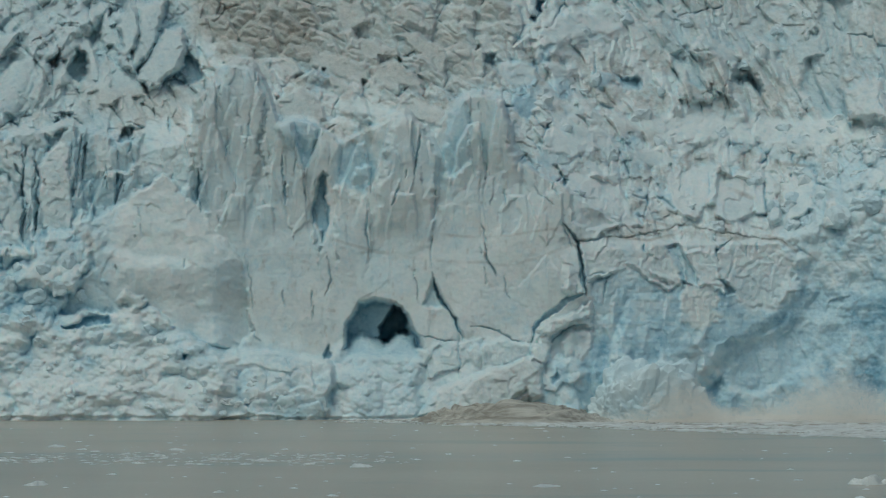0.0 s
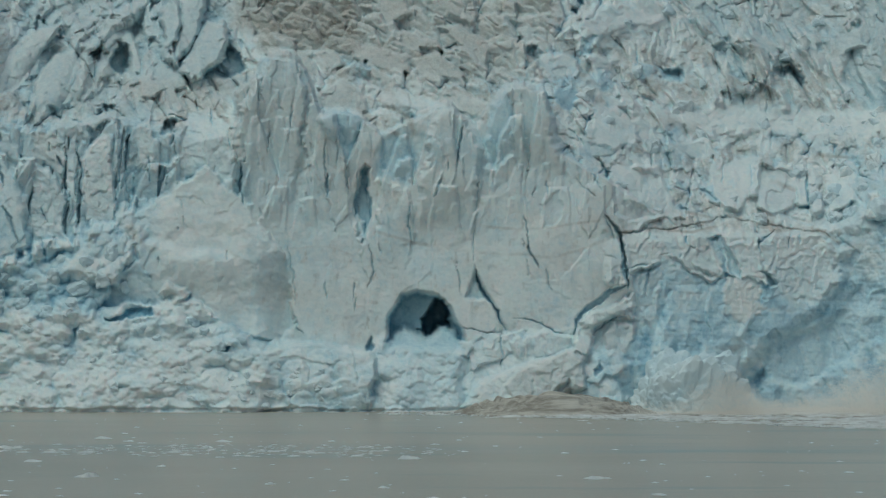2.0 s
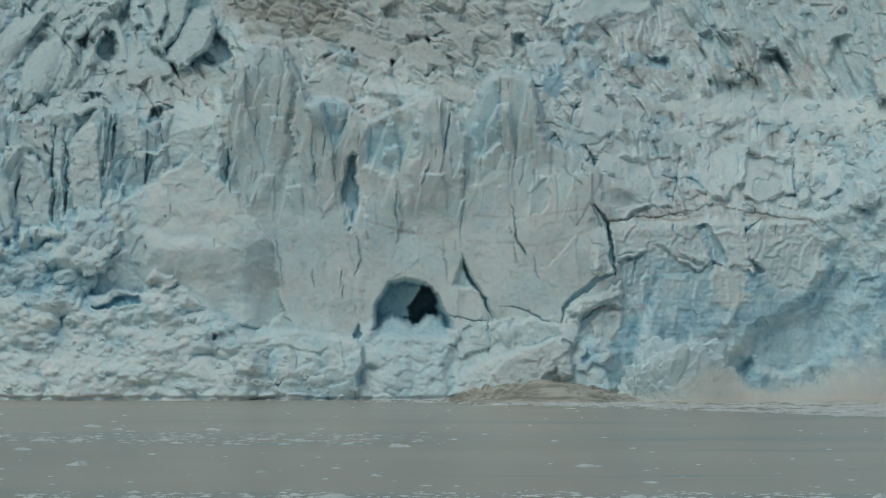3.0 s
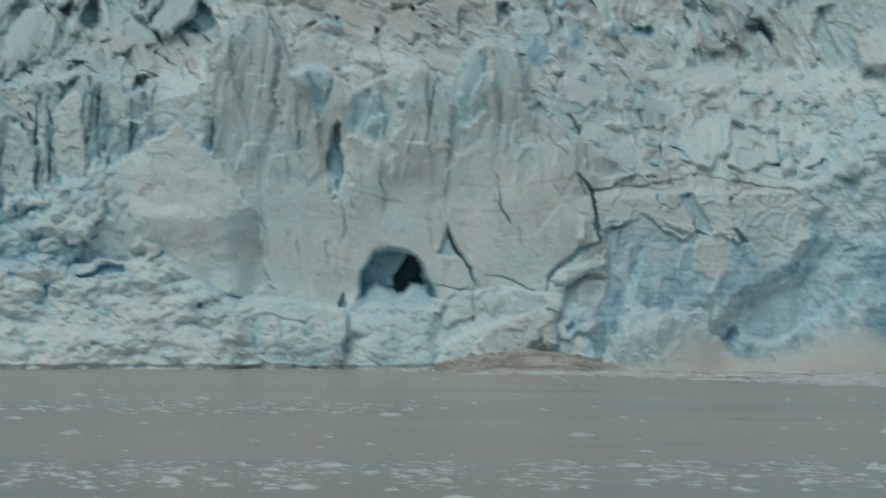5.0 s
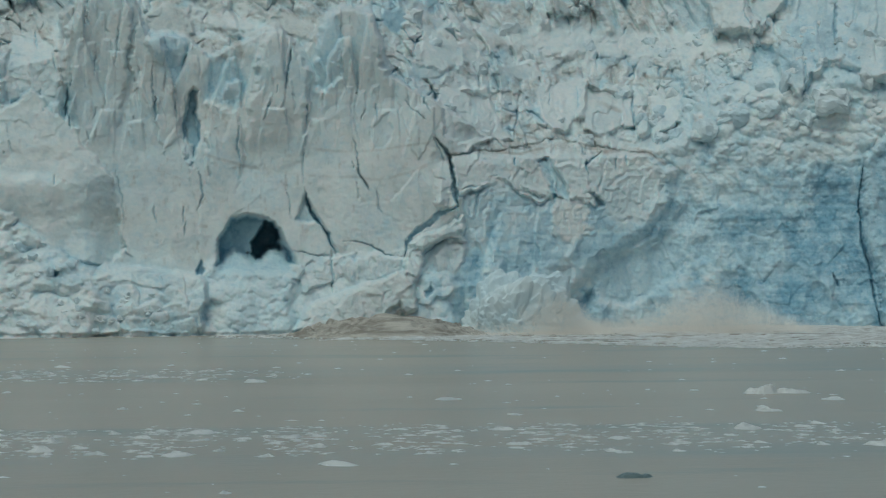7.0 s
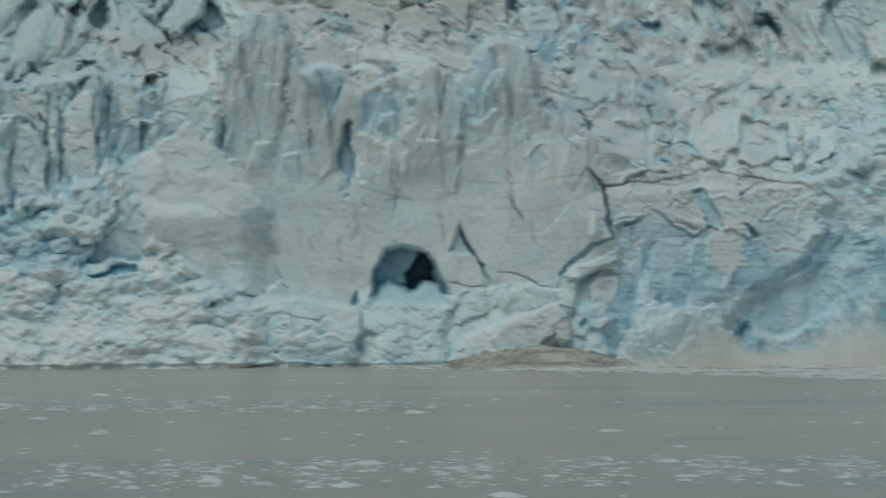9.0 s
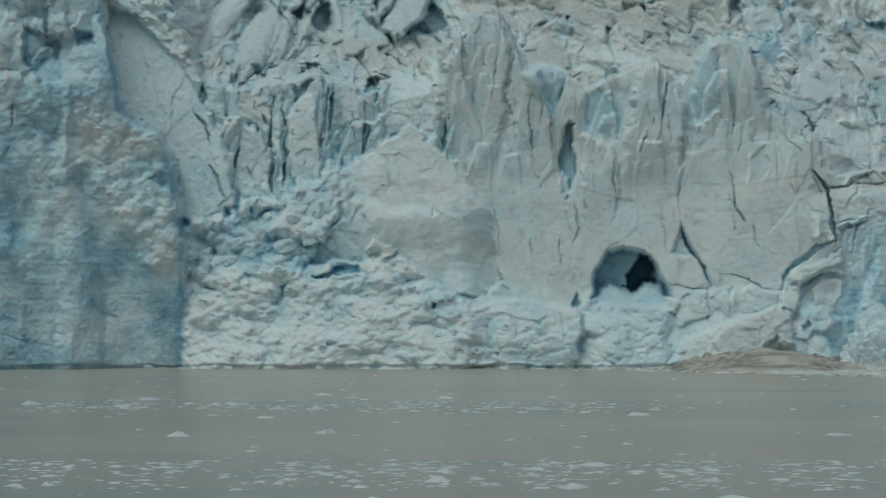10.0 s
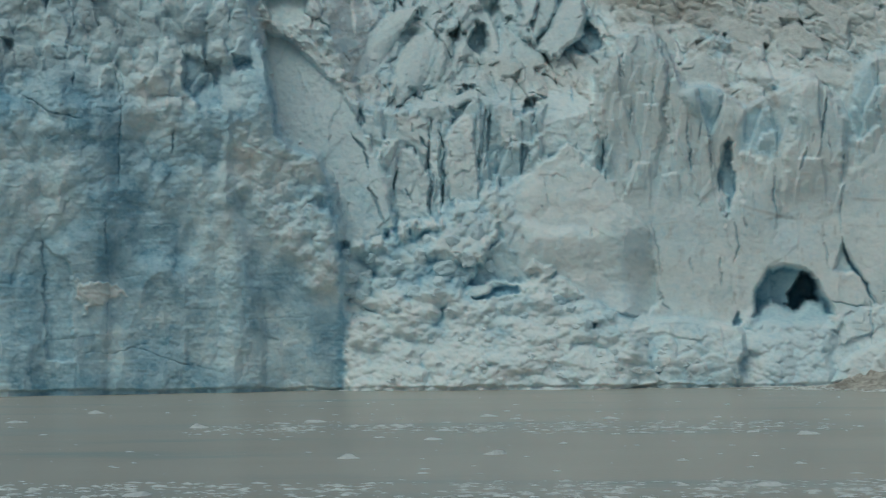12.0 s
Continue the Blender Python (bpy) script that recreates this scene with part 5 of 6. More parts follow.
# cracks of the front
for line, wide, deep in (
    ([(31.9, 41.9), (33.2, 36.6), (33.7, 32.6), (34.1, 28.8)], 1.9, 6), ([(28.5, 46.1), (30.0, 42.7), (31.0, 40.9)], 0.5, 3),
    ([(34.1, 29.3), (29.8, 28.2), (26.4, 25.8), (21.7, 22.0), (20.8, 18.0)], 1.6, 4), ([(20.8, 18.3), (16.3, 19.1), (11.6, 21.5), (6.9, 21.8)], 0.45, 3),
    ([(35.2, 22.8), (30.8, 22.0), (27.1, 19.3), (25.4, 17.5)], 0.4, 2.0), ([(10.3, 42.0), (10.3, 38.2), (11.9, 35.8), (13.1, 34.2)], 0.8, 4),
    ([(9.3, 46.7), (10.3, 41.7)], 0.35, 2), ([(-2.2, 48.1), (-2.7, 42.0), (-2.4, 34.2)], 0.25, 1), ([(14.7, 34.6), (15.9, 29.2)], 0.3, 2),
    ([(-58.4, 59.6), (-58.6, 54.2), (-58.3, 49.0)], 1.0, 4), ([(-37.7, 56.9), (-37.7, 50.8)], 0.9, 4), ([(-46.1, 73.8), (-46.5, 69.1), (-47.0, 64.3)], 0.5, 3),
    ([(-51.9, 67.0), (-52.2, 60.9)], 0.4, 3), ([(-10.4, 56.6), (-11.6, 52.8), (-12.7, 50.4)], 0.45, 3), ([(-5.1, 68.8), (-6.2, 63.6), (-7.0, 58.5)], 0.7, 4),
    ([(-18.4, 50.8), (-18.1, 44.7), (-17.4, 38.6)], 0.5, 3), ([(-1.6, 59.6), (-1.9, 53.5), (-1.9, 48.1)], 0.3, 1.2), ([(6.9, 71.1), (7.0, 59.6)], 0.3, 2),
    ([(-6.6, 35.3), (-6.2, 28.5)], 0.3, 2), ([(3.8, 18.7), (3.5, 13.7), (3.8, 9.4)], 0.5, 3), ([(-6.6, 19.7), (-0.5, 18.8), (3.8, 18.3)], 0.35, 2.5),
    ([(-31.6, 30.5), (-32.0, 25.5)], 0.4, 2.5), ([(-27.5, 39.3), (-26.5, 33.9), (-28.6, 29.2)], 0.5, 3), ([(-45.7, 24.5), (-45.5, 20.2), (-43.4, 18.7)], 0.35, 2),
    ([(-65.0, 72.4), (-64.9, 67.7)], 0.6, 3), ([(-53.3, 79.9), (-53.9, 74.5)], 0.3, 2), ([(-56.7, 78.5), (-57.0, 73.1)], 0.3, 2), ([(-61.4, 67.0), (-60.7, 63.0)], 0.3, 2),
    ([(-41.8, 74.5), (-42.4, 69.1)], 0.35, 2), ([(-38.4, 64.3), (-38.1, 55.5)], 0.5, 3), ([(-35.3, 63.0), (-35.7, 58.2)], 0.35, 2), ([(-33.0, 59.6), (-32.7, 51.5)], 0.5, 3),
    ([(-30.3, 56.9), (-30.8, 46.1)], 0.6, 3), ([(-47.5, 39.3), (-45.7, 32.6), (-45.1, 24.5)], 0.3, 1.5), ([(-38.3, 31.2), (-38.0, 26.5)], 0.3, 1.5),
    ([(21.1, 55.5), (23.8, 53.5), (27.1, 50.8)], 0.3, 2), ([(25.1, 58.2), (27.8, 52.8)], 0.4, 2), ([(14.7, 54.8), (15.1, 51.5)], 0.35, 2),
    ([(19.7, 67.7), (24.1, 63.6)], 0.5, 3), ([(51.5, 53.5), (55.5, 50.1)], 0.9, 3), ([(65.6, 41.3), (65.9, 38.0)], 0.8, 3), ([(47.7, 42.0), (48.1, 39.3)], 0.5, 2.5),
    ([(72.8, 42.7), (72.6, 38.6)], 0.4, 2), ([(77.5, 52.8), (76.7, 48.1)], 0.7, 3), ([(75.8, 48.4), (78.1, 48.5)], 0.5, 3), ([(56.9, 59.6), (56.6, 54.2)], 0.4, 2),
    ([(39.3, 33.9), (38.3, 27.2)], 0.5, 2), ([(34.5, 33.9), (39.9, 35.5)], 0.5, 1.5),
    ([(47.7, 42.3), (47.9, 39.6)], 0.6, 3), ([(68.7, 42.7), (65.7, 40.2), (65.4, 38.7)], 0.9, 3.5), ([(75.4, 42.7), (75.6, 40.1)], 0.5, 2), ([(32.1, 42.4), (37.6, 42.9), (43.0, 43.0)], 0.3, 1),
    # columns
    ([(-86.6, 67.7), (-87.3, 60.9), (-87.7, 54.8)], 1.2, 4), ([(-100.5, 64.7), (-100.0, 55.5), (-100.7, 48.8), (-100.4, 41.7)], 0.7, 4), ([(-97.0, 59.6), (-97.8, 53.5), (-98.2, 47.4)], 0.4, 2),
    ([(-85.7, 65.7), (-86.2, 56.9)], 0.4, 2), ([(-80.9, 60.9), (-80.5, 54.2)], 0.7, 3), ([(-76.9, 59.6), (-76.6, 53.5)], 0.6, 3), ([(-74.6, 69.7), (-74.2, 59.6)], 0.5, 3),
    ([(-117.3, 68.4), (-115.9, 64.9)], 1.2, 4), ([(-119.0, 62.3), (-116.3, 58.1), (-115.4, 53.3)], 1.0, 4), ([(-115.9, 49.2), (-113.2, 44.4), (-111.9, 39.6)], 0.9, 4),
    ([(-111.5, 61.4), (-109.8, 58.9)], 0.6, 3), ([(-100.6, 56.4), (-99.6, 50.2), (-100.2, 42.1)], 0.9, 4), ([(-106.2, 48.3), (-104.5, 44.9)], 0.6, 3), ([(-103.1, 41.4), (-104.6, 38.1)], 0.5, 3),
    ([(-109.0, 66.1), (-106.9, 68.1), (-104.8, 67.8)], 1.2, 4), ([(-98.0, 62.5), (-96.0, 57.0), (-96.8, 50.2)], 0.9, 4), ([(-85.6, 65.6), (-86.0, 56.8)], 1.6, 4), ([(-89.3, 48.7), (-88.7, 42.5)], 0.6, 3),
    ([(-102.9, 60.5), (-100.8, 58.2)], 0.8, 4), ([(-93.5, 73.0), (-87.6, 72.3)], 1.0, 4), ([(-93.5, 67.6), (-89.7, 68.8)], 1.4, 4),
):
    crack(line, wide, deep)
# the buttress: a long joint and layers
for line, wide, deep in (
    ([(-180.3, 82.4), (-177.9, 75.4), (-177.7, 68.5), (-178.4, 54.6), (-178.3, 44.9)], 0.8, 3), ([(-164.2, 64.7), (-164.3, 57.8)], 0.9, 2.5), ([(-182.0, 42.9), (-182.1, 33.2)], 0.6, 2),
    ([(-182.5, 27.6), (-173.2, 28.5)], 0.3, 0.8), ([(-189.9, 9.0), (-174.2, 10.5), (-165.7, 7.4), (-151.7, 4.2)], 0.3, 1.0), ([(-148.7, 17.5), (-129.8, 17.9)], 0.3, 0.8),
    ([(-199.9, 12.6), (-179.8, 14.4)], 0.3, 0.8), ([(-172.4, 40.6), (-162.4, 41.1)], 0.3, 0.8), ([(-203.4, 74.0), (-196.2, 69.6), (-187.7, 67.3)], 0.6, 2), ([(-181.0, 35.2), (-181.9, 10.3)], 0.6, 0.8), ([(-190.2, 7.6), (-190.0, -0.7)], 0.5, 0.8),
):
    crack(line, 0.65 * wide, 0.5 * deep, 0.8)
serac([(-151.4, 72.0), (-149.4, 69.2), (-148.9, 49.9), (-144.9, 36.0), (-141.7, 18.1), (-142.0, -6.6), (-154.6, -6.5), (-153.6, 18.2), (-154.7, 43.1)], 2.6, 5.0, wander=0.8)
serac([(-198.9, 82.9), (-180.4, 81.0), (-178.4, 68.5), (-179.5, 38.0), (-182.2, -6.3), (-194.4, -6.2), (-198.1, 41.1)], 2.4, 6.0, wander=0.8)
hollow([(-177.0, 67.1), (-164.9, 69.5), (-155.1, 59.6), (-154.7, 40.3), (-161.2, 29.4), (-175.3, 31.0), (-177.6, 50.4)], 2.5, 6.0, wander=0.8)
serac([(-189.4, 26.4), (-185.4, 27.3), (-176.6, 24.8), (-179.0, 22.7), (-184.7, 19.3), (-186.9, 18.7)], 0.5, 0.8, blue=0.0, dirt=0.10, wander=2.6)
hollow([(-198.1, 38.3), (-197.8, 7.7), (-189.9, 7.6), (-190.3, 31.2)], 1.5, 0.6, blue=0.9)
hollow([(-161.9, 82.6), (-152.0, 80.3), (-151.5, 69.2), (-157.8, 68.0), (-161.3, 73.6)], 3.0, 1.2, blue=0.85)
hollow([(-149.9, 82.3), (-144.3, 80.8), (-143.6, 78.0), (-148.6, 77.4)], 3.0, 1.0, blue=0.85)
hollow([(-207.5, 88.1), (-204.6, 88.0), (-204.4, 83.8), (-207.6, 83.2)], 4.0, 1.0, blue=0.9)
hollow([(-130.8, 45.4), (-127.3, 47.4), (-124.8, 43.9), (-127.4, 42.6)], 1.5, 0.8, blue=0.7)
# far right: deep joint before the next wall, whose deeper blue also paints its shade
crack([(132.5, 39.5), (131.5, 31.2), (132.0, 21.7), (134.4, 10.7), (136.9, -0.3)], 1.0, 5, 0.9)
serac([(132.6, 42.2), (132.3, 31.2), (132.8, 20.3), (135.8, 9.3), (137.8, -5.8), (151.0, -5.9), (151.3, 44.8), (140.2, 49.0)], 5.0, 2.5, blue=0.72)
crack([(125.4, 13.5), (126.1, 10.1)], 0.9, 3)
for line, wide, deep in (([(126.7, 79.1), (126.4, 72.3), (126.5, 66.1)], 0.9, 4), ([(122.7, 75.0), (122.4, 70.9), (122.5, 66.1)], 0.6, 3), ([(130.9, 79.1), (130.6, 74.3)], 0.5, 2), ([(118.1, 66.8), (118.6, 62.0), (118.4, 55.6)], 0.9, 4), ([(104.1, 79.1), (104.3, 76.1), (106.4, 73.9)], 0.5, 3),
                         ([(95.8, 79.1), (96.1, 73.7), (97.7, 69.3)], 0.8, 4), ([(100.1, 64.8), (100.4, 61.4)], 0.6, 3), ([(77.0, 56.7), (76.8, 52.0), (77.2, 48.1)], 0.9, 4), ([(74.4, 48.7), (77.5, 48.7)], 0.6, 3), ([(63.3, 58.8), (63.6, 53.4)], 0.4, 2)):
    crack(line, wide, deep)
# dirt bands of the front
for line, wide, dirt in (
    ([(-26.2, 42.7), (-16.7, 40.0), (-5.9, 38.2), (2.2, 37.7), (8.9, 37.3), (15.7, 36.6), (23.8, 38.6), (30.8, 41.7)], 0.5, 0.4), ([(-0.5, 44.0), (10.3, 43.4), (18.4, 44.0), (29.2, 46.1)], 0.45, 0.45),
    ([(32.8, 42.7), (41.6, 43.3), (49.7, 42.6), (57.9, 45.0), (67.3, 42.7)], 0.45, 0.8), ([(68.0, 42.9), (78.2, 43.8)], 0.5, 0.9), ([(48.1, 47.4), (57.5, 45.4), (61.6, 44.0), (69.7, 43.4)], 0.5, 0.75), ([(68.3, 42.7), (75.1, 43.6), (81.1, 42.8)], 0.6, 0.9),
    ([(-49.1, 38.6), (-38.3, 39.3), (-30.2, 36.6)], 0.3, 0.3), ([(-30.3, 72.4), (-24.9, 67.7), (-18.8, 65.0)], 0.8, 0.6), ([(-23.5, 76.5), (-18.1, 69.1), (-16.8, 66.3)], 1.2, 0.6),
    ([(77.5, 62.5), (80.9, 60.8), (89.1, 60.3)], 0.6, 0.8), ([(67.2, 58.8), (70.6, 56.7), (72.9, 55.0)], 0.6, 0.6), ([(123.5, 53.8), (130.5, 52.9)], 0.5, 0.6), ([(68.3, 54.8), (73.7, 52.8)], 0.6, 0.7), ([(43.4, 69.7), (50.8, 67.0)], 1.6, 0.6), ([(85.9, 63.0), (91.3, 59.6)], 0.8, 0.5),
):
    stain(line, wide, dirt)
tint([(-61.4, 102.9), (-30.3, 102.9), (-30.3, 87.3), (-38.4, 85.3), (-49.2, 88.0), (-60.1, 92.1)], 6.0, dirt=0.95, blue=0.02, amount=0.75)
# blue and dirt over the leaning slabs, with some of their shade painted in
tint([(-110.2, 102.9), (-60.1, 102.9), (-60.0, 78.5), (-78.9, 69.1), (-110.0, 69.1)], 8.0, blue=0.32, dirt=0.28, amount=0.7)
tint([(-30.3, 102.9), (19.8, 102.9), (15.7, 92.1), (7.6, 79.9), (-11.4, 77.2), (-33.0, 85.3)], 8.0, dirt=0.75, blue=0.06, amount=0.5)
tint([(40.0, 108.0), (113.0, 108.0), (113.0, 80.0), (88.0, 78.0), (56.0, 80.0)], 10.0, dirt=0.42, blue=0.25, amount=0.5)
tint([(-92.5, 79.9), (-65.4, 78.5), (-54.6, 77.9), (-65.4, 71.8), (-81.6, 73.1)], 4.0, dirt=0.45, blue=0.10, amount=0.8)
tint([(-38.4, 71.1), (-32.3, 72.4), (-28.9, 67.7), (-31.9, 59.6), (-36.3, 60.9)], 2.0, blue=0.48, dirt=0.0, amount=0.8)
tint([(-24.9, 64.7), (-19.5, 66.3), (-15.7, 59.6), (-18.1, 53.5), (-22.8, 55.5)], 2.0, blue=0.52, dirt=0.0, amount=0.85)
tint([(0.3, 59.6), (1.1, 71.1), (5.1, 75.1), (7.3, 71.1), (6.5, 61.6), (3.0, 58.0)], 2.0, blue=0.46, dirt=0.0, amount=0.8)
tint([(18.4, 66.3), (29.2, 70.4), (56.2, 74.5), (94.1, 71.8), (88.6, 43.4), (42.7, 43.4), (29.2, 54.2)], 8.0, dirt=0.08, blue=0.10, amount=0.15)

# a scatter of short slits and grit pits
rng = random.Random(7)
for k in range(60):
    a0, b0 = rng.uniform(-110, 35), rng.uniform(22, 82)
    dx, dz = rng.uniform(-0.5, 0.5), rng.uniform(0.6, 3.2)
    i, j = int((a0 + 216) / STEP), int((b0 + 2.2) / STEP)
    if pale[j, i] > 0.5 or cols[j, i] > 0.5:
        crack([(a0, b0), (a0 + dx, b0 + dz)], rng.uniform(0.22, 0.4), rng.uniform(0.8, 2.2), 0.4)

# coarse grain of weathered ice
OUT += (1 - 0.6 * pale) * (0.16 * lumps(WA, WB, 0.9, 0.8, 191) + 0.10 * fbm(A, B, 0.75, 0.75, 193, 2)) + 0.05 * fbm(A, B, 1.6, 0.7, 195, 2)
# recesses tinted blue to paint ambient shade and dense ice; jutting, bleached crust paler
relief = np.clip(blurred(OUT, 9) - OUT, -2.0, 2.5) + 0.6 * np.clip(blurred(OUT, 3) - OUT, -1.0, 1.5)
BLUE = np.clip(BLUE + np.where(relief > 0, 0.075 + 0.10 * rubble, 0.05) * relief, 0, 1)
# the wall runs on into the shelf and the brow with no deep undercut
def settle(zone, low, high, reach=10, base=0.0):
    near, wide = blurred(OUT - base, reach), blurred(OUT - base, 26)
    r0, r1 = int((low + 2.2) / STEP), int((high + 2.2) / STEP)
    line = wide[r0][None] + (wide[r1] - wide[r0])[None] * np.clip((B - low) / (high - low), 0, 1)
    restyle(zone, OUT + line - near)


settle(region([(84, 37), (92, 58), (150, 58), (150, 36), (96, 34)], 6.0), 36, 57)
settle(0.8 * region([(30, 26), (33, 40), (80, 41), (86, 34), (72, 23), (50, 24)], 5.0), 24, 42, 4)
hollow([(53.2, 41.4), (56.6, 42.2), (60.7, 35.7), (61.4, 31.4), (59.0, 31.8), (56.4, 37.2)], 3.0, 1.0, blue=0.5)
hollow([(64.8, 34.0), (67.2, 33.6), (70.1, 30.0), (68.0, 28.6)], 2.6, 1.0, blue=0.5)
settle(0.85 * region([(34, 41.5), (33.5, 49), (48, 50), (49, 41.5)], 4.0), 40, 53, 4, BACK)
# the stepped crack, and a brown line of dirt along the top of the brow
crack([(28.5, 46.6), (32.1, 42.4), (33.3, 36.4), (34.2, 28.7)], 1.15, 6, 0.7)
crack([(32.1, 42.4), (37.6, 43.1), (43.0, 43.2), (48.0, 44.2), (53.3, 45.0)], 0.6, 2.0, 0.1, 0.6)
crack([(53.3, 45.0), (55.2, 46.4), (62.1, 45.0), (71.4, 43.6), (80.3, 42.8), (84.5, 40.4)], 0.6, 2.0, 0.1, 0.6)
# wider recesses of rubble and blue wall: shade painted in as more blue
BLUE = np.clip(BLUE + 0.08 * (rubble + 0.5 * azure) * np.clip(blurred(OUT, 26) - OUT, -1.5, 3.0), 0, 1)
# notch that the water has worn at the foot
foot_line = 0.55 + 0.4 * fbm(A, B, 6, 50, 311, 3)
OUT -= 0.9 * soft(foot_line - B, 0.6) * (A < 0)
DEPTH = BACK - OUT
WX, WY, WZ = A * DEPTH / 600, DEPTH, EYE + (B - EYE) * DEPTH / 600


def ice_at(a, b):
    """The place on the ice at a, b of the front's plane."""
    i, j = int(round((a + 216) / STEP)), int(round((b + 2.2) / STEP))
    return Vector((float(WX[j, i]), float(WY[j, i]), float(WZ[j, i])))


def sheet(name, pick, label, category):
    """One stretch of the glacier: the cells of the relief that pick marks, as a mesh."""
    cells = pick[:-1, :-1]
    nb, na = A.shape
    idx = np.arange(nb * na, dtype=np.int32).reshape(nb, na)
    quads = np.stack([idx[:-1, :-1], idx[:-1, 1:], idx[1:, 1:], idx[1:, :-1]], -1)[cells]
    used, flat = np.unique(quads, return_inverse=True)
    co = np.stack([WX.ravel()[used], WY.ravel()[used], WZ.ravel()[used]], -1).astype(np.float32)
    me = bpy.data.meshes.new(name)
    me.vertices.add(len(used))
    me.vertices.foreach_set("co", co.ravel())
    me.loops.add(flat.size)
    me.loops.foreach_set("vertex_index", flat.astype(np.int32).ravel())
    me.polygons.add(len(quads))
    me.polygons.foreach_set("loop_start", np.arange(0, flat.size, 4, dtype=np.int32))
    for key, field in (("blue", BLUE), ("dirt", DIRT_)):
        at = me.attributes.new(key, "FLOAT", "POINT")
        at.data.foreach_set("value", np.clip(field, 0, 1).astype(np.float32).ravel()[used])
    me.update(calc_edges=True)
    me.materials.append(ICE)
    return tagged(new(name, me), label, category, kind="structure")


pick_left = buttress > 0.5
pick_blue = (azure > 0.5) & ~pick_left
pick_rubble = (rubble > 0.5) & ~pick_left & ~pick_blue
pick_slope = (B > CREST - 2) & ~pick_left & ~pick_blue & ~pick_rubble & (pale < 0.5) & (cols < 0.5)
pick_front = ~(pick_left | pick_blue | pick_rubble | pick_slope)
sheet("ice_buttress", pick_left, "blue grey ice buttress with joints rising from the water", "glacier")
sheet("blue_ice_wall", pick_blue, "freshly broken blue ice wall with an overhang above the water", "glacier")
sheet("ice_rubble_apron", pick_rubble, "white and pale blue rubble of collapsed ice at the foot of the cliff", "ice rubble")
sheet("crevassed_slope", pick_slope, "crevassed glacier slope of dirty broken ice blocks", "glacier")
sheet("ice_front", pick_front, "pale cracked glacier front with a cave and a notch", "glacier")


def mesh_of(name, bm, mat):
    me = bpy.data.meshes.new(name)
    bm.to_mesh(me)
    bm.free()
    me.materials.append(mat)
    return me


def field_mesh(name, xs, ys, height, mat):
    """A sheet over xs and ys, lifted by a field of heights."""
    nx, ny = len(xs), len(ys)
    X, Y = np.meshgrid(xs, ys)
    me = bpy.data.meshes.new(name)
    idx = np.arange(nx * ny).reshape(ny, nx)
    quads = np.stack([idx[:-1, :-1], idx[:-1, 1:], idx[1:, 1:], idx[1:, :-1]], -1).reshape(-1, 4)
    me.vertices.add(nx * ny)
    me.vertices.foreach_set("co", np.stack([X, Y, height], -1).astype(np.float32).ravel())
    me.loops.add(quads.size)
    me.loops.foreach_set("vertex_index", quads.astype(np.int32).ravel())
    me.polygons.add(len(quads))
    me.polygons.foreach_set("loop_start", np.arange(0, quads.size, 4, dtype=np.int32))
    me.update(calc_edges=True)
    me.materials.append(mat)
    return me


# ---- water, and the ice field above the front ----
wx, wy = np.linspace(-2600, 2600, 60), np.linspace(-2600, 2600, 60)
tagged(new("water", field_mesh("water", wx, wy, np.zeros((60, 60)), WATER)), "grey brown silty fjord water with faint ripples", "water", kind="structure")

far = np.linspace(0, 1500, 70)
fi = np.arange(0, len(AX), 10)
far_x = WX[-1, fi][None, :] * (1 + far[:, None] / 1500)
far_y = WY[-1, fi][None, :] + far[:, None]
far_z = WZ[-1, fi][None, :] + 0.10 * far[:, None] + np.clip(far[:, None] / 20, 0, 1) * 6 * fbm(far_x.astype(np.float32), far_y.astype(np.float32), 50, 50, 201, 4)
plateau = field_mesh("ice_field", fi, far, far_z, ICE)
plateau.vertices.foreach_set("co", np.stack([far_x, far_y, far_z], -1).astype(np.float32).ravel())
plateau.update()
tagged(new("ice_field", plateau), "snowy crevassed ice field above the glacier front", "glacier", kind="structure")

# ---- broken ice ----
def shard_mesh(name, seed, mat, cuts=9, squash=0.8):
    """An angular lump of ice: a block with corners and edges broken off and the arrises worn."""
    r = random.Random(seed)
    bm = bmesh.new()
    bmesh.ops.create_cube(bm, size=1.0)
    for k in range(cuts):
        nrm = Vector((r.uniform(-1, 1), r.uniform(-1, 1), r.uniform(-0.5, 1))).normalized()
        geom = bm.verts[:] + bm.edges[:] + bm.faces[:]
        res = bmesh.ops.bisect_plane(bm, geom=geom, plane_co=nrm * r.uniform(0.36, 0.52), plane_no=nrm, clear_outer=True)
        edges = [e for e in res["geom_cut"] if isinstance(e, bmesh.types.BMEdge)]
        if edges:
            bmesh.ops.contextual_create(bm, geom=edges)
    bmesh.ops.triangulate(bm, faces=bm.faces[:])
    for k in range(3):
        bmesh.ops.subdivide_edges(bm, edges=[e for e in bm.edges if e.calc_length() > 0.16], cuts=1)
        bmesh.ops.triangulate(bm, faces=bm.faces[:])
    bmesh.ops.smooth_vert(bm, verts=bm.verts[:], factor=0.5, use_axis_x=True, use_axis_y=True, use_axis_z=True)
    for v in bm.verts:
        v.co += 0.22 * noise.noise_vector(v.co * 2.2 + Vector((seed, 0, 0))) + 0.08 * noise.noise_vector(v.co * 6 + Vector((0, seed, 0)))
        v.co.z *= squash
    return mesh_of(name, bm, mat)


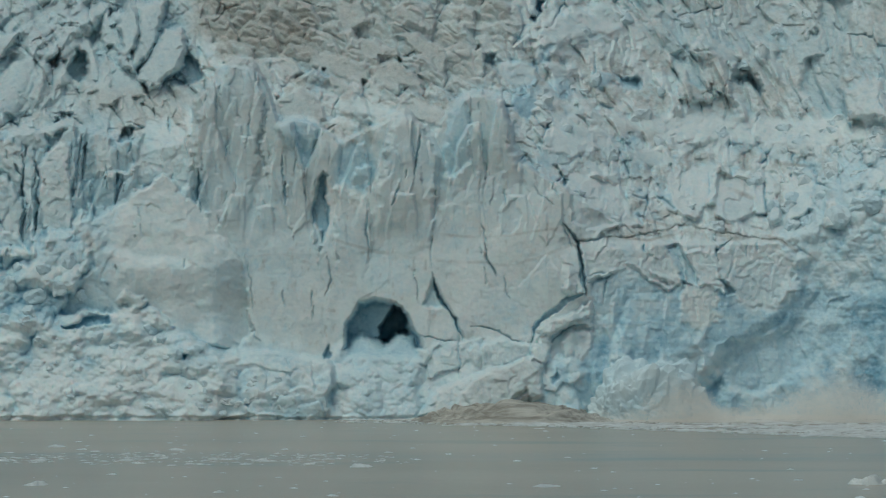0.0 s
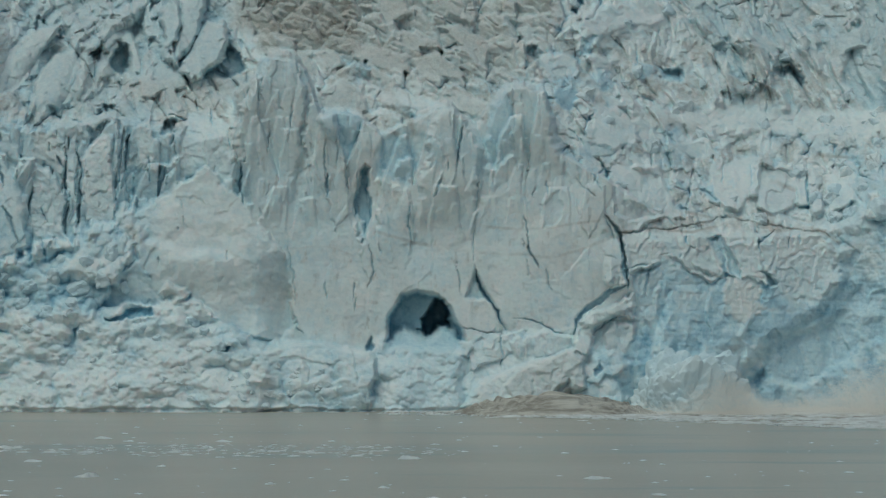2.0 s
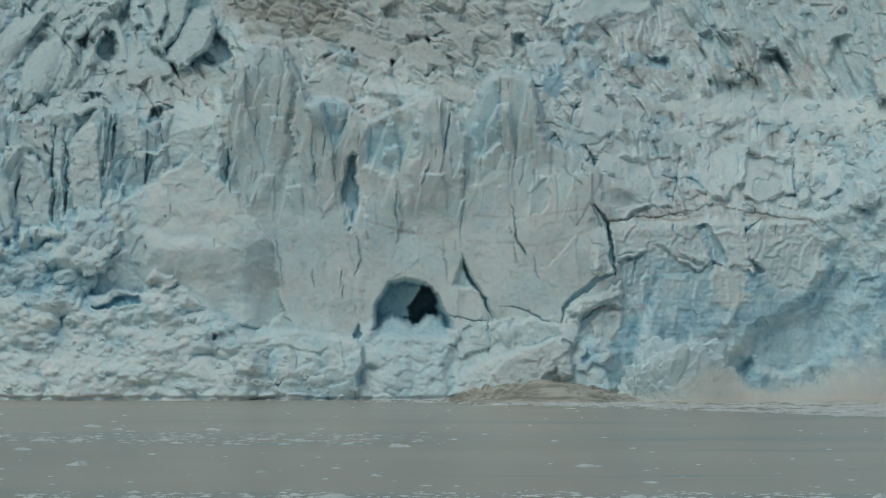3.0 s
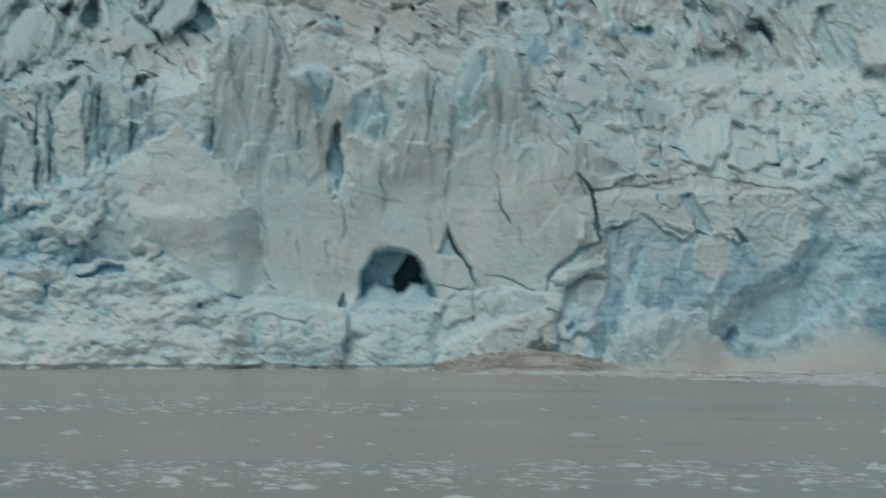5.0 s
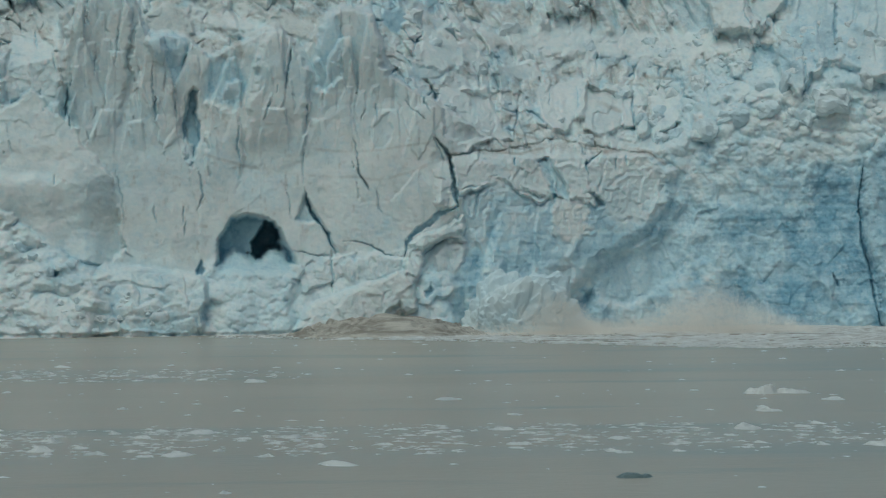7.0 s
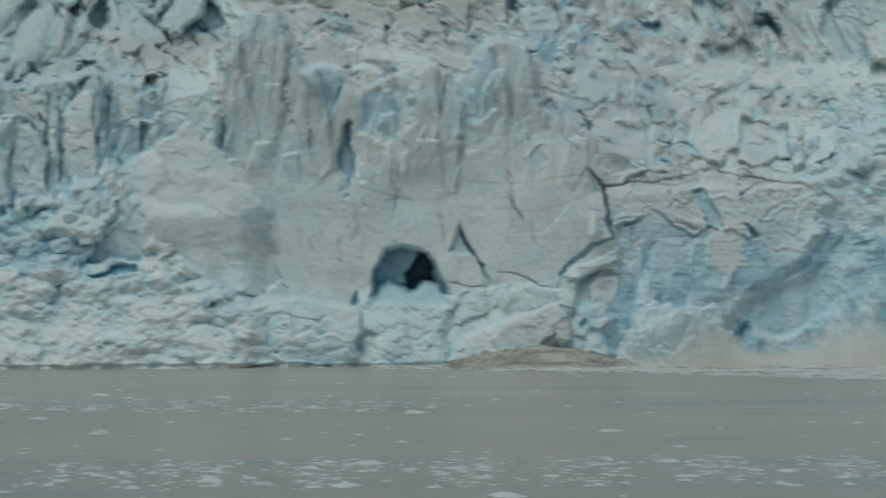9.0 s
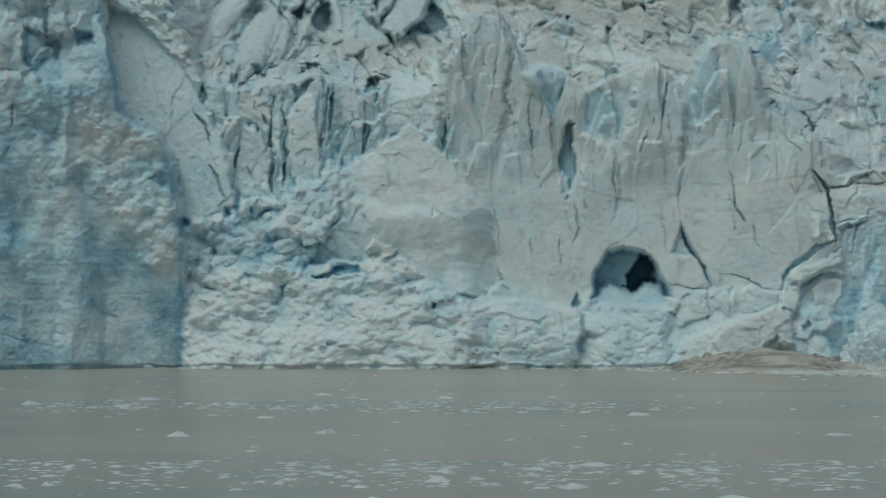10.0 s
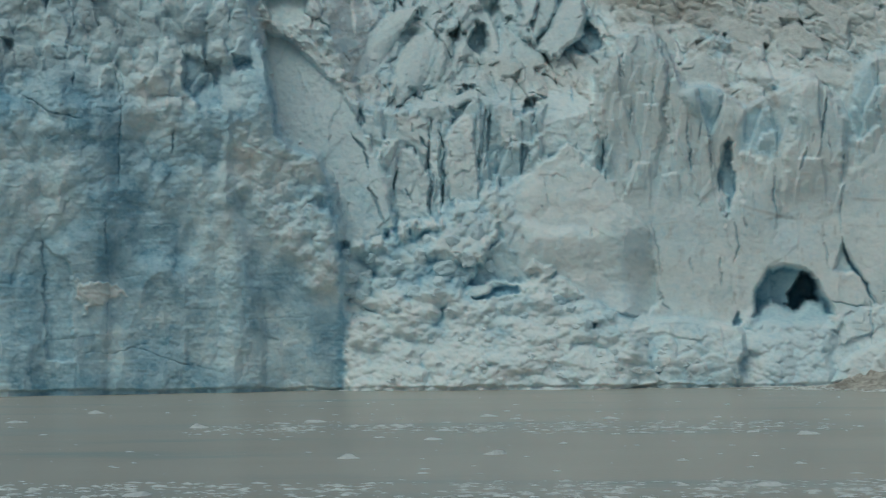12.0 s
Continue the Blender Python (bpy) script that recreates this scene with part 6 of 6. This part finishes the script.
def floe_mesh(name, seed, mat, peak=0.35, rings=7, spokes=22):
    """A drifting lump of ice one metre wide: an uneven rim just under the water and one or two worn humps."""
    r = random.Random(seed)
    bm = bmesh.new()
    hump = [(r.uniform(-0.25, 0.25), r.uniform(-0.2, 0.2), r.uniform(0.1, 0.25), r.uniform(0.2, 1.0)) for k in range(3)]
    rows_ = []
    for i in range(rings + 1):
        row = []
        for j in range(spokes):
            th = 2 * math.pi * j / spokes
            rim = 0.5 * (0.78 + 0.30 * noise.noise((math.cos(th) * 1.6 + seed, math.sin(th) * 1.6, seed * 0.7)) + 0.12 * noise.noise((math.cos(th) * 5, math.sin(th) * 5, seed)))
            q = i / rings
            x, y = rim * q * math.cos(th), rim * q * math.sin(th) * 0.8
            z = 0.0
            for hx, hy, hw, hh in hump:
                z += 0.5 * hh * math.exp(-((x - hx) ** 2 + (y - hy) ** 2) / (hw * hw))
            z = peak * (0.28 + 0.75 * z + 0.45 * noise.noise((x * 4 + seed, y * 4, 0.3)) + 0.25 * noise.noise((x * 11 + seed, y * 11, 0.8))) * min(1.0, 3.0 * (1 - q) + 0.05) - 0.03 * q
            row.append(bm.verts.new((x, y, z)))
        rows_.append(row)
    low = [bm.verts.new((v.co.x * 0.8, v.co.y * 0.8, -0.16)) for v in rows_[-1]]
    rows_.append(low)
    for p, q in zip(rows_[1:], rows_[2:]):
        for j in range(spokes):
            bm.faces.new((p[j], q[j], q[(j + 1) % spokes], p[(j + 1) % spokes]))
    for j in range(spokes):
        bm.faces.new((rows_[0][0], rows_[1][j], rows_[1][(j + 1) % spokes])) if j == 0 else bm.faces.new((rows_[0][0], rows_[1][j], rows_[1][(j + 1) % spokes]))
    bm.faces.new(list(reversed(low)))
    for v in [v for v in bm.verts if not v.link_faces]:
        bm.verts.remove(v)
    bmesh.ops.recalc_face_normals(bm, faces=bm.faces[:])
    return mesh_of(name, bm, mat)


def boulder_mesh(name, seed, mat):
    """A lump of broken ice with blunt corners, one metre across."""
    bm = bmesh.new()
    bmesh.ops.create_icosphere(bm, subdivisions=3, radius=0.5)
    off = Vector((seed * 1.7, seed * 0.3, seed * 0.9))
    for v in bm.verts:
        d = v.co.normalized()
        big = max(abs(d.x), abs(d.y) * 1.1, abs(d.z) * 1.15, abs(d.x + d.y * 0.6 + d.z * 0.5) * 0.8)
        v.co = d * (0.42 / big ** 0.6) * (1 + 0.35 * noise.noise(d * 1.6 + off) + 0.22 * abs(noise.noise(d * 3.5 + off)) + 0.08 * noise.noise(d * 8 + off))
    return mesh_of(name, bm, mat)


FRESH = [boulder_mesh("ice_block", 320 + k, FRESH_ICE) for k in range(8)]
SHARDS = [shard_mesh("ice_block", 300 + k, BLOCK_ICE) for k in range(10)]
FLOES = [floe_mesh("ice_floe", 400 + k, FLOE_ICE, 0.16 + 0.035 * k) for k in range(9)]
rng = random.Random(21)


def ice_block(a, b, wide, high, label, group, sink=0.25, turn=None, shapes=SHARDS):
    p = ice_at(a, b)
    ob = new("ice_block", shapes[rng.randrange(len(shapes))])
    ob.matrix_world = Matrix.LocRotScale(p + Vector((0, wide * (sink - 0.1), -0.15 * high)), Euler((rng.uniform(-0.4, 0.4), rng.uniform(-0.5, 0.5) if turn is None else radians(turn), rng.uniform(0, 6.28))), (wide * 1.2, wide * 1.0, high * 1.3))
    return tagged(ob, label, "ice block", group)


# fallen blocks on the shelf beside the far tower: one large boulder and smaller ones
for (a, b), wide, high in zip([(125.2, 55.9), (102.5, 51.9), (109.2, 58.7), (113.9, 60.0), (99.8, 51.2), (94.4, 48.9), (79.0, 50.9), (83.7, 52.6), (109.9, 53.5), (90.4, 53.3), (119.4, 51.1), (87.7, 47.2), (93.9, 64.1), (115.2, 49.8), (86.3, 57.4)],
                              (9.2, 5, 5, 3, 5, 6, 3, 4, 6, 3, 5, 4, 3, 5, 3), (5.6, 4, 4, 5, 3, 5, 4, 4, 4, 3, 4, 4, 3, 3, 3)):
    ice_block(a, b, wide, high, "big pale ice boulder resting before a blue cleft" if wide > 9 else "pale blue ice block lying on the broken shelf", "blocks on the shelf", shapes=SHARDS if wide > 9 else FRESH)
for k in range(70):
    a, b = rng.uniform(78, 140), rng.uniform(50, 74)
    w = 1.2 + 3.2 * rng.random() ** 2
    ice_block(a, b, w, w * rng.uniform(0.7, 1.2), "small pale blue ice block on the broken shelf", "small blocks on the shelf", 0.4)
# blocks high in the rubble apron
for (a, b), wide, high in zip([(-115.0, 32.1), (-109.5, 30.0), (-103.3, 32.6), (-97.1, 29.8), (-111.0, 25.9), (-104.8, 23.7), (-116.5, 28.0), (-99.2, 25.7), (-91.6, 31.7), (-89.5, 37.8), (-95.7, 35.9), (-82.2, 20.0), (-70.6, 21.2), (-63.3, 15.4), (-67.3, 19.1), (-58.5, 17.0), (-117.9, 23.2), (-109.7, 19.7), (-78.2, 17.3), (-86.2, 29.6), (-121.2, 32.9), (-120.6, 27.4), (-101.2, 36.0)],
                              (7, 8, 6, 9, 7, 6, 6, 7, 6, 5, 6, 5, 6, 4, 5, 4, 5, 5, 5, 5, 6, 6, 5), (4, 4, 5, 5, 4, 4, 3, 4, 5, 5, 4, 3, 4, 3, 3, 3, 3, 2.5, 3, 4, 4, 3, 4)):
    ice_block(a, b, 0.6 * wide, 0.7 * high, "bluish white ice block tumbled onto the rubble apron", "blocks in the rubble", shapes=FRESH)
for k in range(90):
    a, b = rng.uniform(-128, -24), rng.uniform(1.5, 24)
    i, j = int((a + 216) / STEP), int((b + 2.2) / STEP)
    if pick_rubble[j, i]:
        w = rng.uniform(0.8, 2.2)
        ice_block(a, b, w, w * rng.uniform(0.6, 0.9), "small white lump of ice in the rubble", "lumps in the rubble", 0.4)
# loose blocks on the crevassed slope
for k in range(60):
    a, b = rng.uniform(20, 138), rng.uniform(46, 100)
    i, j = int((a + 216) / STEP), int((b + 2.2) / STEP)
    if pick_slope[j, i]:
        w = rng.uniform(1.6, 4.2)
        ice_block(a, b, w, w * rng.uniform(0.7, 1.3), "jagged pale block of ice perched on the crevassed slope", "blocks on the slope", 0.35)

# block that has just come down, half sunk before the blue wall
bm = bmesh.new()
bmesh.ops.create_icosphere(bm, subdivisions=6, radius=1.0)
for v in bm.verts:
    d = v.co.normalized()
    size = 0.82 + 0.30 * noise.noise(d * 1.7 + Vector((3.1, 0, 4))) + 0.22 * abs(noise.noise(d * 3.3 + Vector((9, 2, 1)))) + 0.10 * abs(noise.noise(d * 6 + Vector((2, 5, 1)))) + 0.04 * noise.noise(d * 14) + 0.015 * noise.noise(d * 31)
    size *= 1 + 0.35 * max(0, d.x * 0.5 + d.z) ** 3 - 0.25 * max(0, -d.x) ** 2
    v.co = d * size
ob = new("calved_ice_block", mesh_of("calved_ice_block", bm, FRESH_ICE))
ob.matrix_world = Matrix.LocRotScale((45, 596, -1.5), Euler((0.1, 0.0, 0.0)), (14, 8, 13))
tagged(ob, "freshly calved blue white block sinking below the ice wall", "ice block")


# ---- drifting ice ----
def floe(x, y, wide, tall=1.0, which=None, mat_label="worn white ice floe drifting on silty water", group="drifting floes"):
    ob = new("ice_floe", FLOES[rng.randrange(9) if which is None else which])
    ob.matrix_world = Matrix.LocRotScale((x, y, 0.0), Euler((0, 0, rng.uniform(-0.5, 0.5) + rng.choice((0, math.pi)))), (wide * 1.25, wide * rng.uniform(1.3, 2.4), wide * tall * 0.55))
    return tagged(ob, mat_label, "ice floe", group)


for x, y, wide in ((-14.9, 238.9, 1.3), (-3.5, 266.5, 4.5), (-11.3, 276.9, 1.9), (-21.1, 279.8, 3.8), (43.0, 280.4, 1.4), (58.9, 281.7, 4.1), (-36.9, 287.0, 3.9), (36.5, 287.3, 2.6), (17.9, 288.6, 3.2), (-5.3, 289.0, 2.6),
                   (2.3, 290.2, 2.3), (30.3, 294.6, 2.6), (-95.6, 298.2, 3.7), (48.2, 307.0, 3.8), (17.8, 309.9, 3.5), (-19.4, 310.5, 4.2), (-44.9, 317.1, 2.1)):
    floe(x, y, wide, 0.8)
for x, y, wide in ((-65.1, 331.5, 1.5), (21.7, 334.0, 2.1), (56.4, 335.6, 3.6), (-21.9, 340.0, 1.1), (-15.1, 346.3, 1.6), (-31.4, 353.3, 2.0), (69.6, 356.0, 4.2), (-80.5, 361.6, 3.9), (15.1, 365.3, 3.7), (-59.8, 368.3, 3.6), (53.6, 379.1, 1.5),
                   (-73.7, 404.2, 3.2), (-13.4, 412.5, 4.2), (-31.1, 428.4, 3.5), (-69.1, 428.4, 3.7), (-54.2, 429.9, 3.4), (-121.5, 443.3, 3.8), (-103.5, 459.1, 4.6), (-48.8, 463.2, 3.6), (-162.4, 465.1, 3.7), (-72.6, 474.1, 4.3), (-155.4, 496.9, 3.4)):
    floe(x, y, wide, 0.8)
# belts of smaller floes
for k in range(190):
    x, y = rng.uniform(-125, 95), 275 + 38 * rng.random() ** 0.8
    w = 0.6 + 2.0 * rng.random() ** 2.6
    floe(x, y, w, rng.uniform(0.6, 1.0), mat_label="small white ice floe in a belt of brash ice", group="belt of small floes")
for k in range(46):
    x, y = rng.uniform(-110, -18), rng.gauss(437, 11)
    floe(x, y, rng.uniform(1.0, 2.8), rng.uniform(0.5, 0.9), mat_label="small flat floe in a distant belt of ice", group="distant small floes")
for k in range(50):
    x, y = rng.uniform(-190, 110), rng.uniform(235, 540)
    floe(x, y, rng.uniform(0.7, 1.8), rng.uniform(0.5, 0.9), mat_label="small lone floe on open water", group="lone small floes")
# larger berg with a ragged hump and a low flat tail
berg = new("ice_berg")
berg.location = (63.5, 370.5, 0)
tagged(berg, "ragged white ice berg with a low flat tail", "ice berg")
for name, seed, peak, rings, spokes, at, turn, size in (("hump", 466, 0.75, 12, 36, (-0.9, -0.1, 0), 0.2, (6.0, 6.5, 2.6)), ("low_tail", 431, 0.35, 9, 30, (3.5, 0.3, 0), 0.1, (7.5, 5.5, 2.4))):
    piece = new(name, floe_mesh(name, seed, FLOE_ICE, peak, rings, spokes))
    piece.parent = berg
    piece.matrix_local = Matrix.LocRotScale(at, Euler((0, 0, turn)), size)
dark = new("clear_ice_floe", floe_mesh("clear_ice_floe", 452, CLEAR_ICE, 0.25, 9, 30))
dark.matrix_world = Matrix.LocRotScale((25.6, 248.5, 0), Euler((0, 0, 0.05)), (5.6, 4.0, 2.4))
tagged(dark, "low dark floe of clear glassy ice", "ice floe")


LUMP = np.array([(1, 0, 0), (-0.5, 0.87, 0), (-0.5, -0.87, 0), (0.1, 0.0, 0.8), (0, 0, -0.5)], np.float32), np.array([(0, 1, 3), (1, 2, 3), (2, 0, 3), (1, 0, 4), (2, 1, 4), (0, 2, 4)], np.int32)


def scatter(name, label, count, place, size, mat, category, form=LUMP):
    """Many little lumps in one mesh."""
    base, tri = form
    g = np.random.RandomState(len(name))
    pos, s = place(g, count), size(g, count)
    th = g.uniform(0, 6.28, count)
    c, sn = np.cos(th), np.sin(th)
    shape = base[None] * (1 + 0.35 * g.uniform(-1, 1, (count, len(base), 3)))
    co = np.stack([(shape[..., 0] * c[:, None] - shape[..., 1] * sn[:, None]) * s[:, None, 0], (shape[..., 0] * sn[:, None] + shape[..., 1] * c[:, None]) * s[:, None, 1], shape[..., 2] * s[:, None, 2]], -1) + pos[:, None]
    faces = (tri[None] + len(base) * np.arange(count)[:, None, None]).reshape(-1, 3)
    me = bpy.data.meshes.new(name)
    me.from_pydata(co.reshape(-1, 3).tolist(), [], faces.tolist())
    me.materials.append(mat)
    return tagged(new(name, me), label, category, kind="stuff")


def belts(g, n):
    near, far = int(n * 0.72), int(n * 0.16)
    x = np.concatenate([g.uniform(-140, 105, near), g.uniform(-120, -10, far), g.uniform(-200, 130, n - near - far)])
    y = np.concatenate([277 + 40 * g.random(near) ** 0.75 + 2 * g.standard_normal(near), 437 + 10 * g.standard_normal(far), g.uniform(235, 560, n - near - far)])
    x = x + 4 * np.sin(x * 0.4) + 3 * np.sin(y * 0.7)
    return np.stack([x, y, np.zeros(n)], -1)


scatter("brash_ice", "countless bits of white brash ice floating in belts", 3600, belts, lambda g, n: (0.12 + 0.42 * g.random(n) ** 3)[:, None] * np.array([1.9, 1.6, 0.35]), FLOE_ICE, "brash ice")


def waterline(g, n):
    x = g.uniform(-130, 20, n)
    return np.stack([x, 598 - np.abs(g.normal(0, 2.5, n)) - 0.04 * np.clip(x + 30, 0, None), np.zeros(n)], -1)


scatter("shore_brash", "small white ice bits washing along the foot of the ice", 260, waterline, lambda g, n: (0.25 + 0.7 * g.random(n) ** 2)[:, None] * np.array([1.6, 1.2, 0.45]), FLOE_ICE, "brash ice")

def slush(g, n):
    x = g.uniform(-25, 145, n)
    return np.stack([x, np.interp(x, [-25, 20, 60, 90, 150], [588, 566, 535, 512, 512]) + 50 * (g.random(n) ** 1.5 - 0.15), 0.05 + 0 * x], -1)


scatter("slush_ice", "white slush and ice crumbs drifting off the calving", 1500, slush, lambda g, n: (0.2 + 0.75 * g.random(n) ** 3)[:, None] * np.array([1.7, 1.5, 0.5]), FLOE_ICE, "brash ice")

# ---- foam, churned silt and spray under the blue wall ----
fx, fy = np.arange(-30, 150, 0.4, dtype=np.float32), np.arange(500, 652, 0.7, dtype=np.float32)
FX, FY = np.meshgrid(fx, fy)
edge_y = np.interp(fx, [-30, -10, 20, 60, 90, 150], [596, 584, 566, 535, 512, 512])[None, :]
cover = np.clip((FY - edge_y) / 14, -1.5, 1)
foam_h = 1.5 * fbm(FX, FY, 16, 9, 211, 5, 0.65) + 0.7 * fbm(FX, FY, 3, 3.4, 217, 3) + 0.55 * cover - 0.42
tagged(new("sea_foam", field_mesh("sea_foam", fx, fy, np.clip(0.6 * foam_h, -0.5, 0.45), FOAM)), "dirty white foam and slush spreading from the calving", "foam", kind="stuff")

mx, my = np.arange(-16, 48, 0.3, dtype=np.float32), np.arange(566, 606, 0.3, dtype=np.float32)
MX, MY = np.meshgrid(mx, my)
r2 = ((MX - 16) / 25) ** 2 + ((MY - 586) / 14) ** 2
roll = MX - 0.9 * MY + 0.06 * (MX - 26) ** 2 + 3.0 * fbm(MX, MY, 9, 9, 227, 3)
lift = 4.5 * np.clip(1 - r2, -0.12, 1) ** 1.0 + (0.22 * np.sin(roll * 0.9) + 0.16 * np.sin(roll * 2.1 + 1) + 0.8 * fbm(MX, MY, 8, 5, 221, 4) + 0.2 * fins(roll, MY, 3.0, 9, 223)) * 1.5 * np.clip(1.3 - r2, 0, 1) - 0.35
tagged(new("churned_water", field_mesh("churned_water", mx, my, lift, CHURN)), "brown silt-laden water welling up before the cliff", "churned water", kind="stuff")


def plume(g, n):
    a, b, c = int(n * 0.34), int(n * 0.46), n - int(n * 0.34) - int(n * 0.46)
    x = np.concatenate([g.normal(56, 6, a), g.normal(93, 10, b), g.uniform(34, 116, c)])
    top = 2.5 + 9.0 * np.exp(-((x - 55) / 8) ** 2) + 10.0 * np.exp(-((x - 93) / 13) ** 2) + 1.5 * np.sin(x * 0.9) * np.sin(x * 0.37)
    return np.stack([x, g.uniform(572, 606, n), 0.2 + top * g.random(n) ** 1.6 * g.uniform(0.55, 1.0, n)], -1)


DROP = np.array([(1, 0, -0.4), (-0.5, 0.87, -0.4), (-0.5, -0.87, -0.4), (0, 0, 1.0)], np.float32), np.array([(0, 1, 3), (1, 2, 3), (2, 0, 3), (1, 0, 2)], np.int32)
scatter("spray_plume", "beige spray and mist thrown up by the fall", 190000, plume, lambda g, n: (0.035 + 0.06 * g.random(n) ** 2)[:, None] * np.ones(3), SPRAY, "spray", DROP)
